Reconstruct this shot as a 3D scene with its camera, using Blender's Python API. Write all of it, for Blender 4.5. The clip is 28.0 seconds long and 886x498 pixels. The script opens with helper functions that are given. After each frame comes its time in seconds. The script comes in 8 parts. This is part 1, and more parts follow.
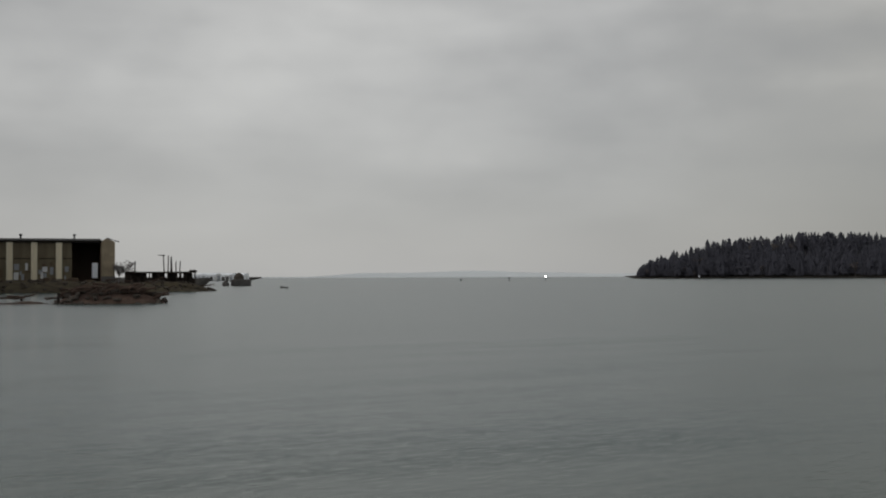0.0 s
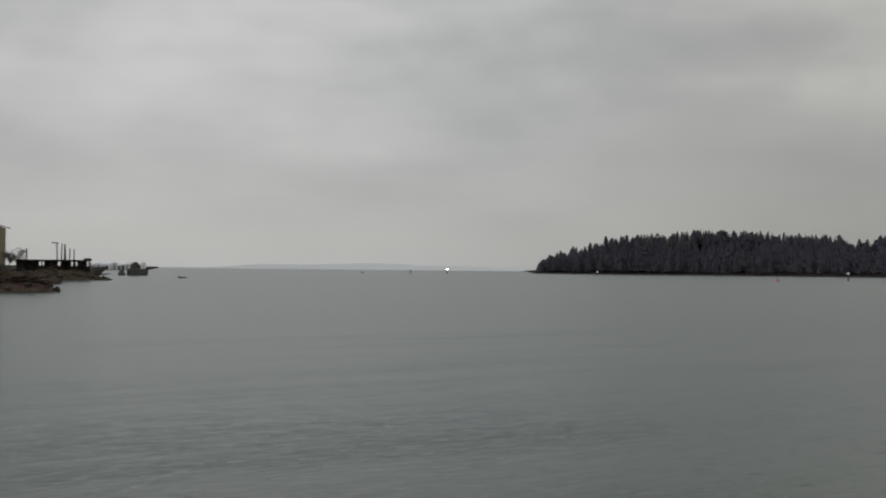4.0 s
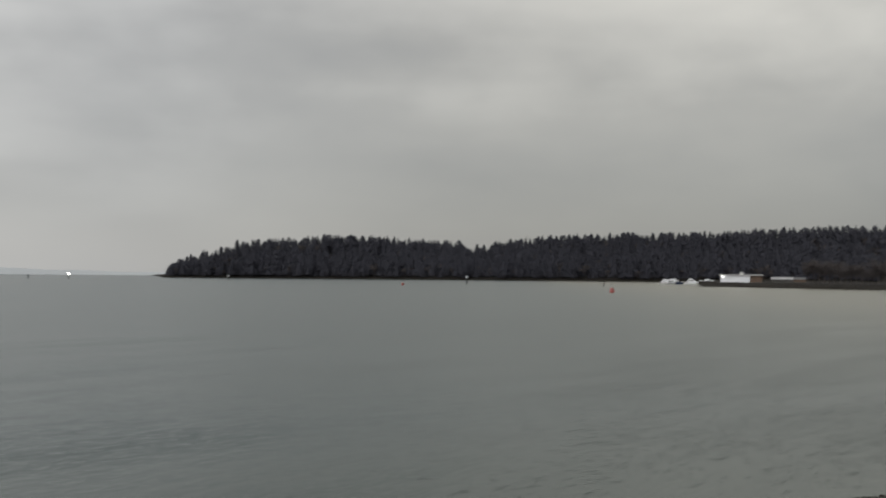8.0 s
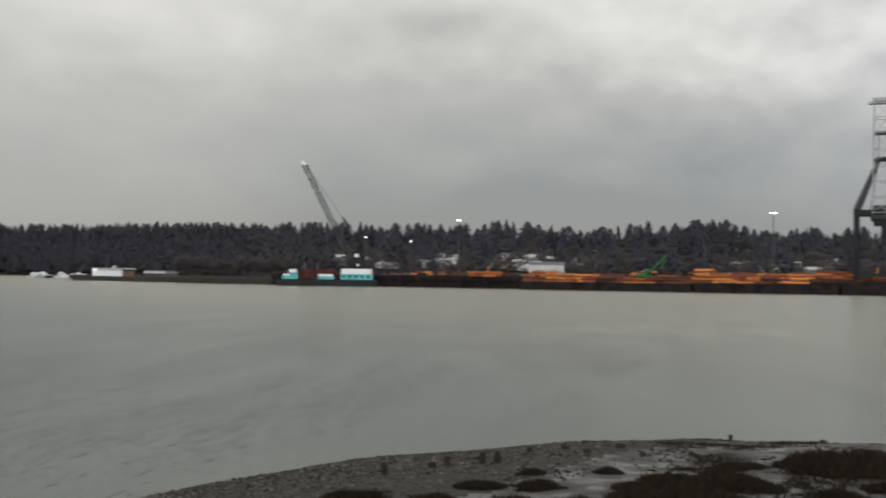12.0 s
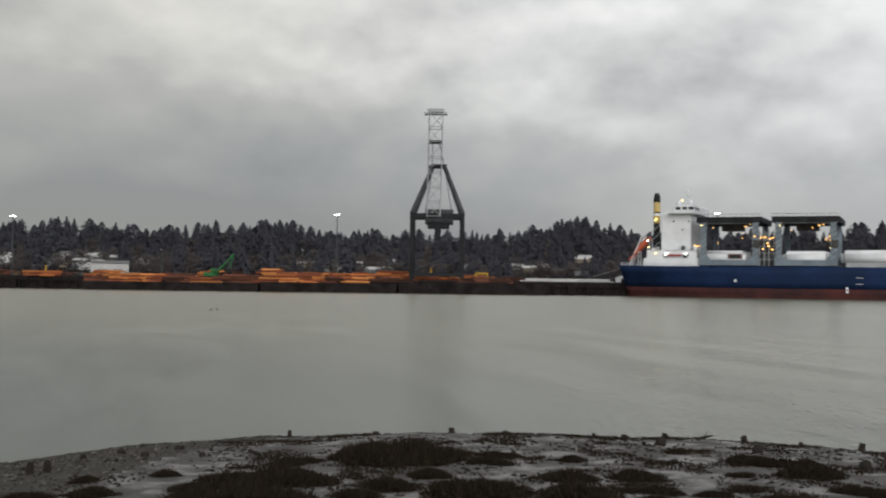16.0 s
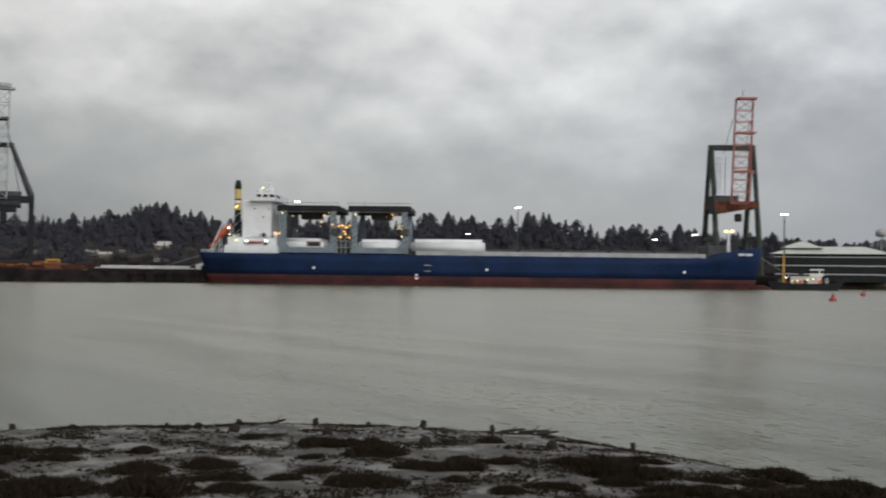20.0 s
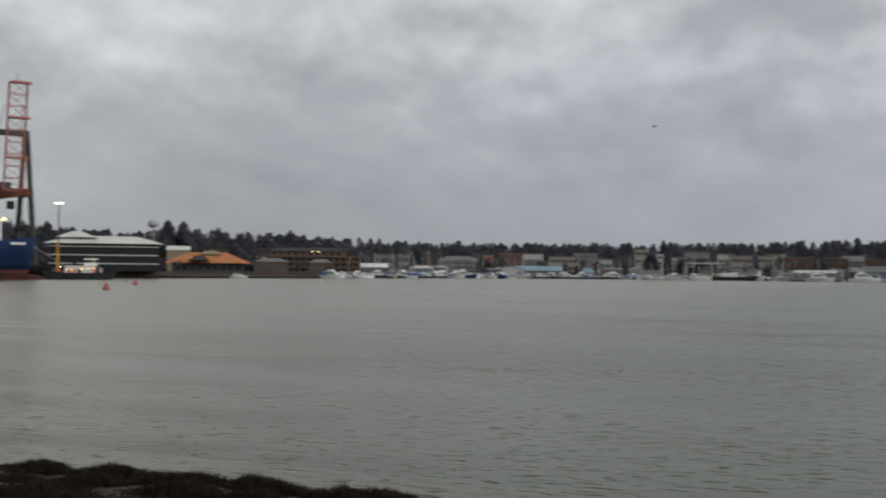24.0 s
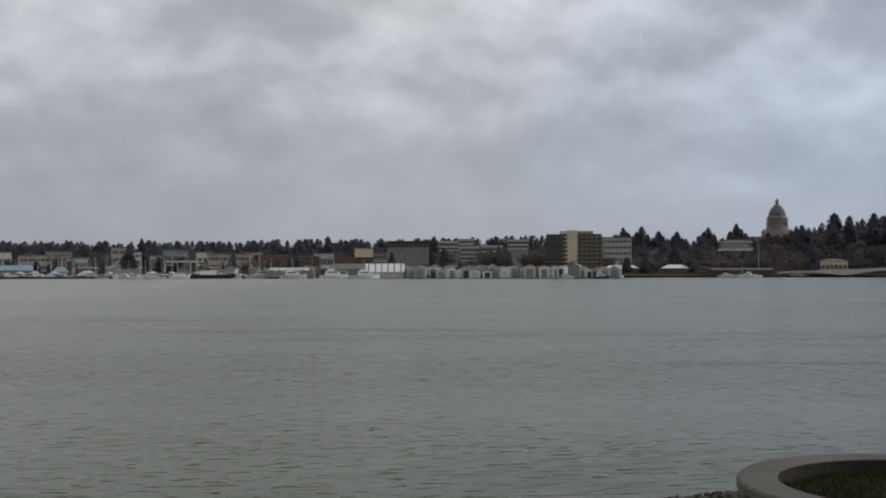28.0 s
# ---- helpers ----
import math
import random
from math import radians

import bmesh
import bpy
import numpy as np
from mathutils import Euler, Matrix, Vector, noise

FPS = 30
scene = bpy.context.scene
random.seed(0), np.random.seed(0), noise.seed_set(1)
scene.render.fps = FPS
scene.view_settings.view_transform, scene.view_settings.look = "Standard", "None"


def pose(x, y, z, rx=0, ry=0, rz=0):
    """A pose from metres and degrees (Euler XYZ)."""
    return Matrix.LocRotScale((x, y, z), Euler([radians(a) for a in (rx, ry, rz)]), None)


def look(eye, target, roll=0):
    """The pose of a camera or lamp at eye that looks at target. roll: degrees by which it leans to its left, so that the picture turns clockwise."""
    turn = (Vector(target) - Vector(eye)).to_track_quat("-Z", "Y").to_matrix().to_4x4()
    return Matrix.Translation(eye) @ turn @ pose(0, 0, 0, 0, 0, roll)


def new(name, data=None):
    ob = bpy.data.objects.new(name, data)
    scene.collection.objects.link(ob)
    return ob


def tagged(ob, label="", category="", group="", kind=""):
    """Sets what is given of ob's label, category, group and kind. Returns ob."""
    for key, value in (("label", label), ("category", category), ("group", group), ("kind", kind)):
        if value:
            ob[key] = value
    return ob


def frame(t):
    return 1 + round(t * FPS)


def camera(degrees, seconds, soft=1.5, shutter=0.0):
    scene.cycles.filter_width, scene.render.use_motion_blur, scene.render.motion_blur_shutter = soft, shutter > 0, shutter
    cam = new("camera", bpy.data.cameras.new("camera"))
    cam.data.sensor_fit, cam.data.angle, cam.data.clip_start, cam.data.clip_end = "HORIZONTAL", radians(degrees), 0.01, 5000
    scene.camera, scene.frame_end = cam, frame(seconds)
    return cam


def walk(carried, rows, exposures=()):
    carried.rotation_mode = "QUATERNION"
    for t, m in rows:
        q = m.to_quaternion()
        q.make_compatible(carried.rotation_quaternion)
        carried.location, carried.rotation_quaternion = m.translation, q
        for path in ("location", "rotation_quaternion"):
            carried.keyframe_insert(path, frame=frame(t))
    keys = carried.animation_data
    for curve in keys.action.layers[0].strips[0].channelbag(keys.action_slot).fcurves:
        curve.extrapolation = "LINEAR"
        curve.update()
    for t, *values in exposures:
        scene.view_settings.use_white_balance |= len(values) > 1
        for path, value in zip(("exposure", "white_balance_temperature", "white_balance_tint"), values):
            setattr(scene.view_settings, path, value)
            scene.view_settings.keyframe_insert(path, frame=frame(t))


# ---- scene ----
# A bay seen from its west bank: azimuths in degrees, clockwise from +y; the eye stands 4 m over the water.
EYE_Z = 4.0
ARM = 0.36
cam = camera(42.31, 28.0, soft=2.0, shutter=0.5)
PAN = (
    (0, -0.00, 1.37, -0.23), (0.5, -0.05, 1.40, -0.19), (1, 0.38, 1.21, -0.08), (1.5, 0.82, 1.16, -0.01),
    (2, 1.20, 1.16, -0.00), (2.5, 1.69, 1.16, -0.01), (4.5, 6.17, 1.00, 0.47), (5, 7.51, 1.47, 0.18),
    (5.5, 9.55, 1.29, 0.39), (6, 11.82, 1.13, 0.36), (6.5, 14.58, 1.12, 0.30), (7, 17.51, 1.11, 0.76),
    (7.5, 20.49, 1.22, 0.66), (8, 23.20, 1.38, 0.45), (8.5, 26.40, 1.37, 0.50), (9, 29.57, 1.16, 0.66),
    (9.5, 33.00, 1.40, 0.58), (10, 37.08, 1.20, 1.02), (10.5, 40.25, 1.24, 0.70), (11, 44.08, 1.35, 0.66),
    (11.5, 48.84, 1.33, 0.59), (12, 53.82, 1.41, 0.80), (12.5, 57.53, 1.24, 0.75), (13, 60.77, 0.97, 0.75),
    (13.5, 63.77, 1.26, 0.95), (15.5, 72.73, 1.76, 0.70), (16, 75.20, 1.67, 0.74), (16.5, 77.12, 1.45, 0.71),
    (17, 79.55, 1.43, 0.64), (17.5, 82.09, 1.43, 0.77), (18, 84.80, 1.41, 0.71), (18.5, 87.64, 1.25, 0.87),
    (19, 90.28, 1.35, 0.59), (19.5, 92.93, 1.25, 0.88), (20, 95.95, 1.28, 0.72), (20.5, 99.35, 1.28, 0.69),
    (22.5, 113.02, 0.72, 1.15), (23, 118.08, 1.62, 0.85), (23.5, 125.61, 1.84, 0.51), (24, 131.10, 1.13, 0.51),
    (24.5, 135.65, 1.17, 1.30), (25, 139.91, 1.07, 1.07), (25.5, 143.88, 1.27, 0.76), (26, 146.90, 1.53, -0.08),
    (26.5, 150.23, 1.33, 0.23), (27, 152.73, 1.25, 0.04), (27.5, 155.24, 1.11, 0.12), (28, 156.75, 1.15, -0.04),
)


def carried_eye(yaw, pitch, roll):
    a, e = radians(yaw), radians(pitch)
    eye = Vector((ARM * math.sin(a), ARM * math.cos(a), EYE_Z))
    way = Vector((math.sin(a) * math.cos(e), math.cos(a) * math.cos(e), math.sin(e)))
    return look(eye, eye + way, roll)


EXPOSURES = ((0, -0.2), (2.5, -0.15), (6, -0.1), (9, 0.0), (11, 0.15), (13, 0.2), (16, 0.1), (18, 0.05), (20, 0.02), (22.5, 0.03), (24, 0.0), (26, -0.03), (28, 0.0))
walk(cam, [(t, carried_eye(a, e, r)) for t, a, e, r in PAN], EXPOSURES)

# ---- light: an overcast winter sky and a weak, wide sun behind the clouds ----
SUN_AZ, SUN_EL = 245.0, 24.0


def sky_world():
    w = bpy.data.worlds.new("overcast_sky")
    scene.world = w
    w.use_nodes = True
    nt = w.node_tree
    nt.nodes.clear()
    N, L = nt.nodes.new, nt.links.new
    out = N("ShaderNodeOutputWorld")
    mix = N("ShaderNodeMixShader")
    L(mix.outputs[0], out.inputs[0])
    sky = N("ShaderNodeTexSky")
    sky.sky_type = "NISHITA"
    sky.sun_disc = False
    sky.sun_elevation = radians(SUN_EL)
    sky.sun_rotation = radians(SUN_AZ)
    bg = N("ShaderNodeBackground")
    bg.inputs[1].default_value = 0.1
    L(sky.outputs[0], bg.inputs[0])
    cb = N("ShaderNodeBackground")
    cb.inputs[1].default_value = 1.0
    mix.inputs[0].default_value = 0.93
    L(bg.outputs[0], mix.inputs[1])
    L(cb.outputs[0], mix.inputs[2])
    tc = N("ShaderNodeTexCoord")
    sep = N("ShaderNodeSeparateXYZ")
    L(tc.outputs["Generated"], sep.inputs[0])

    def maths(op, a, b=None):
        n = N("ShaderNodeMath")
        n.operation = op
        for i, v in enumerate((a, b)):
            if v is None:
                continue
            if isinstance(v, (int, float)):
                n.inputs[i].default_value = v
            else:
                L(v, n.inputs[i])
        return n.outputs[0]

    # the cloud deck: soft banks about twice as wide as high
    up = maths("MAXIMUM", sep.outputs[2], 0.0)
    comb = N("ShaderNodeCombineXYZ")
    L(sep.outputs[0], comb.inputs[0])
    L(sep.outputs[1], comb.inputs[1])
    L(maths("MULTIPLY", sep.outputs[2], 1.65), comb.inputs[2])

    def cloud(scale, detail, rough, off):
        n = N("ShaderNodeTexNoise")
        n.inputs["Scale"].default_value = scale
        n.inputs["Detail"].default_value = detail
        n.inputs["Roughness"].default_value = rough
        m = N("ShaderNodeMapping")
        m.inputs[1].default_value = off
        L(comb.outputs[0], m.inputs[0])
        L(m.outputs[0], n.inputs[0])
        return n.outputs[0]

    def toward(az, el, near, gain):
        """A broad bank of cloud about one bearing."""
        d = N("ShaderNodeVectorMath")
        d.operation = "DOT_PRODUCT"
        L(tc.outputs["Generated"], d.inputs[0])
        a, b = radians(az), radians(el)
        d.inputs[1].default_value = (math.sin(a) * math.cos(b), math.cos(a) * math.cos(b), math.sin(b))
        r = N("ShaderNodeMapRange")
        r.interpolation_type = "SMOOTHSTEP"
        r.inputs[1].default_value, r.inputs[2].default_value = math.cos(radians(near)), 1.0
        r.inputs[4].default_value = gain
        L(d.outputs["Value"], r.inputs[0])
        return r.outputs[0]

    big = cloud(3.2, 2, 0.45, (3.1, 1.7, 0.0))
    mid = cloud(7.5, 3, 0.45, (0.4, 7.7, 0.0))
    shade = cloud(7.5, 3, 0.45, (0.4, 7.7, 0.07))
    fine = cloud(18.0, 4, 0.5, (5.2, 2.2, 0.0))
    rim = cloud(18.0, 4, 0.5, (5.2, 2.2, 0.035))
    fine = maths("ADD", fine, maths("MULTIPLY", maths("SUBTRACT", fine, rim), 1.6))
    s = maths("MULTIPLY", maths("SUBTRACT", big, 0.5), 0.28)
    # the northern deck is a smooth veil, the rest breaks into puffs lit from above
    veil = N("ShaderNodeMapRange")
    veil.interpolation_type = "SMOOTHSTEP"
    veil.inputs[1].default_value, veil.inputs[2].default_value = 0.15, 0.85
    veil.inputs[3].default_value, veil.inputs[4].default_value = 1.0, 0.22
    L(sep.outputs[1], veil.inputs[0])
    puff = maths("ADD", maths("MULTIPLY", maths("SUBTRACT", mid, shade), 0.40), maths("MULTIPLY", maths("SUBTRACT", fine, 0.5), 0.12))
    puff = maths("ADD", puff, maths("MULTIPLY", maths("SUBTRACT", mid, 0.5), 0.19))
    s = maths("ADD", s, maths("MULTIPLY", puff, veil.outputs[0]))
    # long soft banks in the veil
    flat = N("ShaderNodeVectorMath")
    flat.operation = "MULTIPLY"
    flat.inputs[1].default_value = (1.0, 1.0, 2.4)
    L(comb.outputs[0], flat.inputs[0])
    bank = N("ShaderNodeTexNoise")
    bank.inputs["Scale"].default_value, bank.inputs["Detail"].default_value, bank.inputs["Roughness"].default_value = 3.4, 3, 0.42
    L(flat.outputs[0], bank.inputs[0])
    s = maths("ADD", s, maths("MULTIPLY", maths("MULTIPLY", maths("SUBTRACT", bank.outputs[0], 0.5), 0.50), maths("SUBTRACT", 1.1, veil.outputs[0])))
    # towards the horizon the banks melt into mist
    clear = N("ShaderNodeMapRange")
    clear.inputs[1].default_value, clear.inputs[2].default_value = 0.03, 0.17
    clear.inputs[3].default_value, clear.inputs[4].default_value = 0.22, 1.0
    L(up, clear.inputs[0])
    s = maths("ADD", maths("MULTIPLY", s, clear.outputs[0]), 0.5)
    east = maths("MAXIMUM", sep.outputs[0], 0.0)
    lift = maths("MULTIPLY", maths("SUBTRACT", maths("MINIMUM", up, 0.24), 0.10), 1.75)
    s = maths("ADD", s, maths("MULTIPLY", lift, east))
    for az, el, near, gain in ((-4, 8, 26, 0.075), (12, 7, 16, -0.03), (60, 12, 18, -0.05), (100, 7, 26, 0.05), (128, 10, 26, -0.06)):
        s = maths("ADD", s, toward(az, el, near, gain))
    # a darker shelf lies low over the point and the hillside
    low = N("ShaderNodeMapRange")
    low.interpolation_type = "SMOOTHSTEP"
    low.inputs[1].default_value, low.inputs[2].default_value = 0.05, 0.19
    low.inputs[3].default_value, low.inputs[4].default_value = 1.0, 0.0
    L(up, low.inputs[0])
    shelf = maths("ADD", toward(34, 2, 20, -0.13), toward(64, 2, 24, -0.22))
    s = maths("ADD", s, maths("MULTIPLY", shelf, low.outputs[0]))
    ramp = N("ShaderNodeValToRGB")
    L(s, ramp.inputs[0])
    e = ramp.color_ramp.elements
    e[0].position, e[0].color = 0.20, (0.24, 0.248, 0.265, 1)
    e[1].position, e[1].color = 0.85, (0.84, 0.835, 0.81, 1)
    k = e.new(0.50)
    k.color = (0.435, 0.435, 0.43, 1)
    # cooler to the south and west, where the deck breaks
    cool = N("ShaderNodeMixRGB")
    cool.blend_type = "MULTIPLY"
    south = maths("MULTIPLY", maths("ADD", sep.outputs[1], -0.15), -0.55)
    south = maths("MINIMUM", maths("MAXIMUM", south, 0.0), 1.0)
    south = maths("MULTIPLY", south, maths("MAXIMUM", maths("SUBTRACT", 1.2, maths("MULTIPLY", up, 2.4)), 0.0))
    L(south, cool.inputs[0])
    L(ramp.outputs[0], cool.inputs[1])
    cool.inputs[2].default_value = (0.925, 1.01, 1.19, 1)
    # and a little warmer over the point
    warm = N("ShaderNodeMixRGB")
    warm.blend_type = "MULTIPLY"
    L(toward(44, 5, 38, 1.0), warm.inputs[0])
    L(cool.outputs[0], warm.inputs[1])
    warm.inputs[2].default_value = (1.025, 1.0, 0.94, 1)
    # a trace cooler where it breaks over the town
    glow = N("ShaderNodeMixRGB")
    glow.blend_type = "MULTIPLY"
    L(toward(130, 14, 24, 1.0), glow.inputs[0])
    L(warm.outputs[0], glow.inputs[1])
    glow.inputs[2].default_value = (0.994, 1.0, 1.012, 1)
    # bluish where the deck thins behind the hill
    thinner = N("ShaderNodeMixRGB")
    thinner.blend_type = "MULTIPLY"
    L(toward(182, 7, 26, 1.0), thinner.inputs[0])
    L(glow.outputs[0], thinner.inputs[1])
    thinner.inputs[2].default_value = (0.95, 1.0, 1.09, 1)
    L(thinner.outputs[0], cb.inputs[0])


sky_world()
sun_data = bpy.data.lights.new("sun", "SUN")
sun_data.energy, sun_data.angle, sun_data.color = 1.5, radians(40), (1.0, 0.98, 0.95)
sun = new("sun", sun_data)
sun.matrix_world = look((0, 0, 0), (-math.sin(radians(SUN_AZ)) * math.cos(radians(SUN_EL)), -math.cos(radians(SUN_AZ)) * math.cos(radians(SUN_EL)), -math.sin(radians(SUN_EL))))


# ---- materials ----
def material(name, col, rough=0.7, metal=0.0, scale=1.0, vary=0.25, bump=0.2, col2=None, glow=0.0, per_object=0.0, fine=8.0, wet=0.0, low=0.36):
    """A surface with stains at one scale and grain at another; col2: the colour of the stains."""
    m = bpy.data.materials.new(name)
    m.use_nodes = True
    nt = m.node_tree
    N, L = nt.nodes.new, nt.links.new
    b = nt.nodes["Principled BSDF"]
    b.inputs["Roughness"].default_value, b.inputs["Metallic"].default_value = rough, metal
    if rough >= 0.6:
        b.inputs["Specular IOR Level"].default_value = 0.15
    tc = N("ShaderNodeTexCoord")
    n1, n2 = N("ShaderNodeTexNoise"), N("ShaderNodeTexNoise")
    n1.inputs["Scale"].default_value, n1.inputs["Detail"].default_value = scale, 4
    n2.inputs["Scale"].default_value, n2.inputs["Detail"].default_value = scale * fine, 3
    L(tc.outputs["Object"], n1.inputs[0])
    L(tc.outputs["Object"], n2.inputs[0])
    if col2 is None:
        col2 = tuple(c * (1 - vary * 1.6) for c in col)
    ramp = N("ShaderNodeValToRGB")
    ramp.color_ramp.elements[0].position, ramp.color_ramp.elements[1].position = low, low + 0.3
    ramp.color_ramp.elements[0].color, ramp.color_ramp.elements[1].color = (*col2, 1), (*col, 1)
    L(n1.outputs[0], ramp.inputs[0])
    hsv = N("ShaderNodeHueSaturation")
    mr = N("ShaderNodeMapRange")
    mr.inputs[3].default_value, mr.inputs[4].default_value = 1 - vary, 1 + vary
    L(n2.outputs[0], mr.inputs[0])
    val = mr.outputs[0]
    if per_object:
        oi = N("ShaderNodeObjectInfo")
        m2 = N("ShaderNodeMapRange")
        m2.inputs[3].default_value, m2.inputs[4].default_value = 1 - per_object, 1 + per_object
        L(oi.outputs["Random"], m2.inputs[0])
        mu = N("ShaderNodeMath")
        mu.operation = "MULTIPLY"
        L(val, mu.inputs[0])
        L(m2.outputs[0], mu.inputs[1])
        val = mu.outputs[0]
    L(val, hsv.inputs["Value"])
    L(ramp.outputs[0], hsv.inputs["Color"])
    L(hsv.outputs[0], b.inputs["Base Color"])
    if bump:
        bp = N("ShaderNodeBump")
        bp.inputs["Strength"].default_value = bump
        bp.inputs["Distance"].default_value = 0.05 / max(scale, 0.05)
        L(n2.outputs[0], bp.inputs["Height"])
        L(bp.outputs[0], b.inputs["Normal"])
    if wet:
        pool = N("ShaderNodeMapRange")
        pool.inputs[1].default_value, pool.inputs[2].default_value = 0.45, 0.62
        pool.inputs[3].default_value, pool.inputs[4].default_value = rough + 0.3, rough - wet
        L(n1.outputs[0], pool.inputs[0])
        L(pool.outputs[0], b.inputs["Roughness"])
    if glow:
        b.inputs["Emission Color"].default_value = (*col, 1)
        b.inputs["Emission Strength"].default_value = glow
    return m


def island_material(name, cols, rough=0.85, vary=0.18, thin=0.0):
    """Foliage joined in one mesh: each clump takes its own tone."""
    m = bpy.data.materials.new(name)
    m.use_nodes = True
    nt = m.node_tree
    N, L = nt.nodes.new, nt.links.new
    b = nt.nodes["Principled BSDF"]
    b.inputs["Roughness"].default_value = rough
    b.inputs["Specular IOR Level"].default_value = 0.0
    g = N("ShaderNodeNewGeometry")
    ramp = N("ShaderNodeValToRGB")
    e = ramp.color_ramp.elements
    e[0].color, e[1].color = (*cols[0], 1), (*cols[-1], 1)
    for i, c in enumerate(cols[1:-1]):
        k = e.new((i + 1) / (len(cols) - 1))
        k.color = (*c, 1)
    L(g.outputs["Random Per Island"], ramp.inputs[0])
    tc, n = N("ShaderNodeTexCoord"), N("ShaderNodeTexNoise")
    n.inputs["Scale"].default_value, n.inputs["Detail"].default_value = 0.02, 5
    L(tc.outputs["Object"], n.inputs[0])
    mr = N("ShaderNodeMapRange")
    mr.inputs[3].default_value, mr.inputs[4].default_value = 1 - vary, 1 + vary
    L(n.outputs[0], mr.inputs[0])
    hsv = N("ShaderNodeHueSaturation")
    L(mr.outputs[0], hsv.inputs["Value"])
    L(ramp.outputs[0], hsv.inputs["Color"])
    L(hsv.outputs[0], b.inputs["Base Color"])
    if thin:
        # needles scatter the light: a soft normal, and leaves let light through
        tr, mix = N("ShaderNodeBsdfTranslucent"), N("ShaderNodeMixShader")
        half, lift, unit = N("ShaderNodeVectorMath"), N("ShaderNodeVectorMath"), N("ShaderNodeVectorMath")
        half.operation, lift.operation, unit.operation = "SCALE", "ADD", "NORMALIZE"
        half.inputs["Scale"].default_value = 0.35
        lift.inputs[1].default_value = (0.0, 0.0, 0.65)
        L(g.outputs["Normal"], half.inputs[0])
        L(half.outputs[0], lift.inputs[0])
        L(lift.outputs[0], unit.inputs[0])
        L(unit.outputs[0], b.inputs["Normal"])
        L(hsv.outputs[0], tr.inputs[0])
        mix.inputs[0].default_value = thin
        L(b.outputs[0], mix.inputs[1])
        L(tr.outputs[0], mix.inputs[2])
        L(mix.outputs[0], nt.nodes["Material Output"].inputs[0])
    return m


def water_material():
    m = bpy.data.materials.new("bay_water")
    m.use_nodes = True
    nt = m.node_tree
    N, L = nt.nodes.new, nt.links.new
    b = nt.nodes["Principled BSDF"]
    b.inputs["IOR"].default_value = 1.333
    tc = N("ShaderNodeTexCoord")

    def waves(sx, sy, rot, detail, dist, out):
        mp = N("ShaderNodeMapping")
        mp.vector_type = "TEXTURE"
        mp.inputs[2].default_value = (0, 0, rot)
        mp.inputs[3].default_value = (1 / sx, 1 / sy, 1)
        n = N("ShaderNodeTexNoise")
        n.inputs["Scale"].default_value = 1.0
        n.inputs["Detail"].default_value = detail
        n.inputs["Distortion"].default_value = dist
        L(tc.outputs["Object"], mp.inputs[0])
        L(mp.outputs[0], n.inputs[0])
        return n.outputs[out]

    def maths(op, a, c):
        n = N("ShaderNodeMath")
        n.operation = op
        for i, v in enumerate((a, c)):
            if isinstance(v, (int, float)):
                n.inputs[i].default_value = v
            else:
                L(v, n.inputs[i])
        return n.outputs[0]

    # wind roughens the water in the south, the north lies calm
    sep = N("ShaderNodeSeparateXYZ")
    L(tc.outputs["Object"], sep.inputs[0])
    wind = N("ShaderNodeMapRange")
    wind.inputs[1].default_value, wind.inputs[2].default_value = 2.0, -30.0
    wind.inputs[3].default_value, wind.inputs[4].default_value = 0.5, 1.4
    L(sep.outputs[1], wind.inputs[0])
    patch = waves(0.010, 0.028, radians(10), 2, 0.6, "Fac")
    streak = N("ShaderNodeMapRange")
    streak.inputs[1].default_value, streak.inputs[2].default_value = 0.36, 0.64
    streak.inputs[3].default_value, streak.inputs[4].default_value = 0.25, 1.75
    L(waves(0.006, 0.045, radians(14), 3, 0.5, "Fac"), streak.inputs[0])
    force = maths("MULTIPLY", wind.outputs[0], streak.outputs[0])

    def vec(op, a, c):
        n = N("ShaderNodeVectorMath")
        n.operation = op
        for i, v in enumerate((a, c)):
            if isinstance(v, tuple):
                n.inputs[i].default_value = v
            elif v is not None:
                L(v, n.inputs[i])
        return n

    def slope(col, k):
        v = vec("MULTIPLY", vec("SUBTRACT", col, (0.5, 0.5, 0.5)).outputs[0], (k, k, 0.0)).outputs[0]
        return v

    tilt = vec("ADD", slope(waves(0.8, 3.2, radians(30), 2, 0.3, "Color"), 0.20), slope(waves(5.0, 15.0, radians(30), 2, 0.2, "Color"), 0.28)).outputs[0]
    tilt = vec("ADD", tilt, slope(waves(0.05, 0.26, radians(30), 3, 0.4, "Color"), 0.28)).outputs[0]
    # short steep crests in thin broken lines
    crest = N("ShaderNodeMapRange")
    crest.inputs[1].default_value, crest.inputs[2].default_value = 0.58, 0.68
    crest.inputs[3].default_value, crest.inputs[4].default_value = 0.0, 0.40
    L(waves(1.5, 6.5, radians(30), 2, 0.2, "Fac"), crest.inputs[0])
    face = N("ShaderNodeVectorMath")
    face.operation = "SCALE"
    face.inputs[0].default_value = (-0.55, 0.83, 0.0)
    L(crest.outputs[0], face.inputs["Scale"])
    tilt = vec("ADD", tilt, face.outputs[0]).outputs[0]
    sc = N("ShaderNodeVectorMath")
    sc.operation = "SCALE"
    L(tilt, sc.inputs[0])
    L(force, sc.inputs["Scale"])
    nrm = vec("NORMALIZE", vec("ADD", sc.outputs[0], (0.0, 0.0, 1.0)).outputs[0], None).outputs[0]
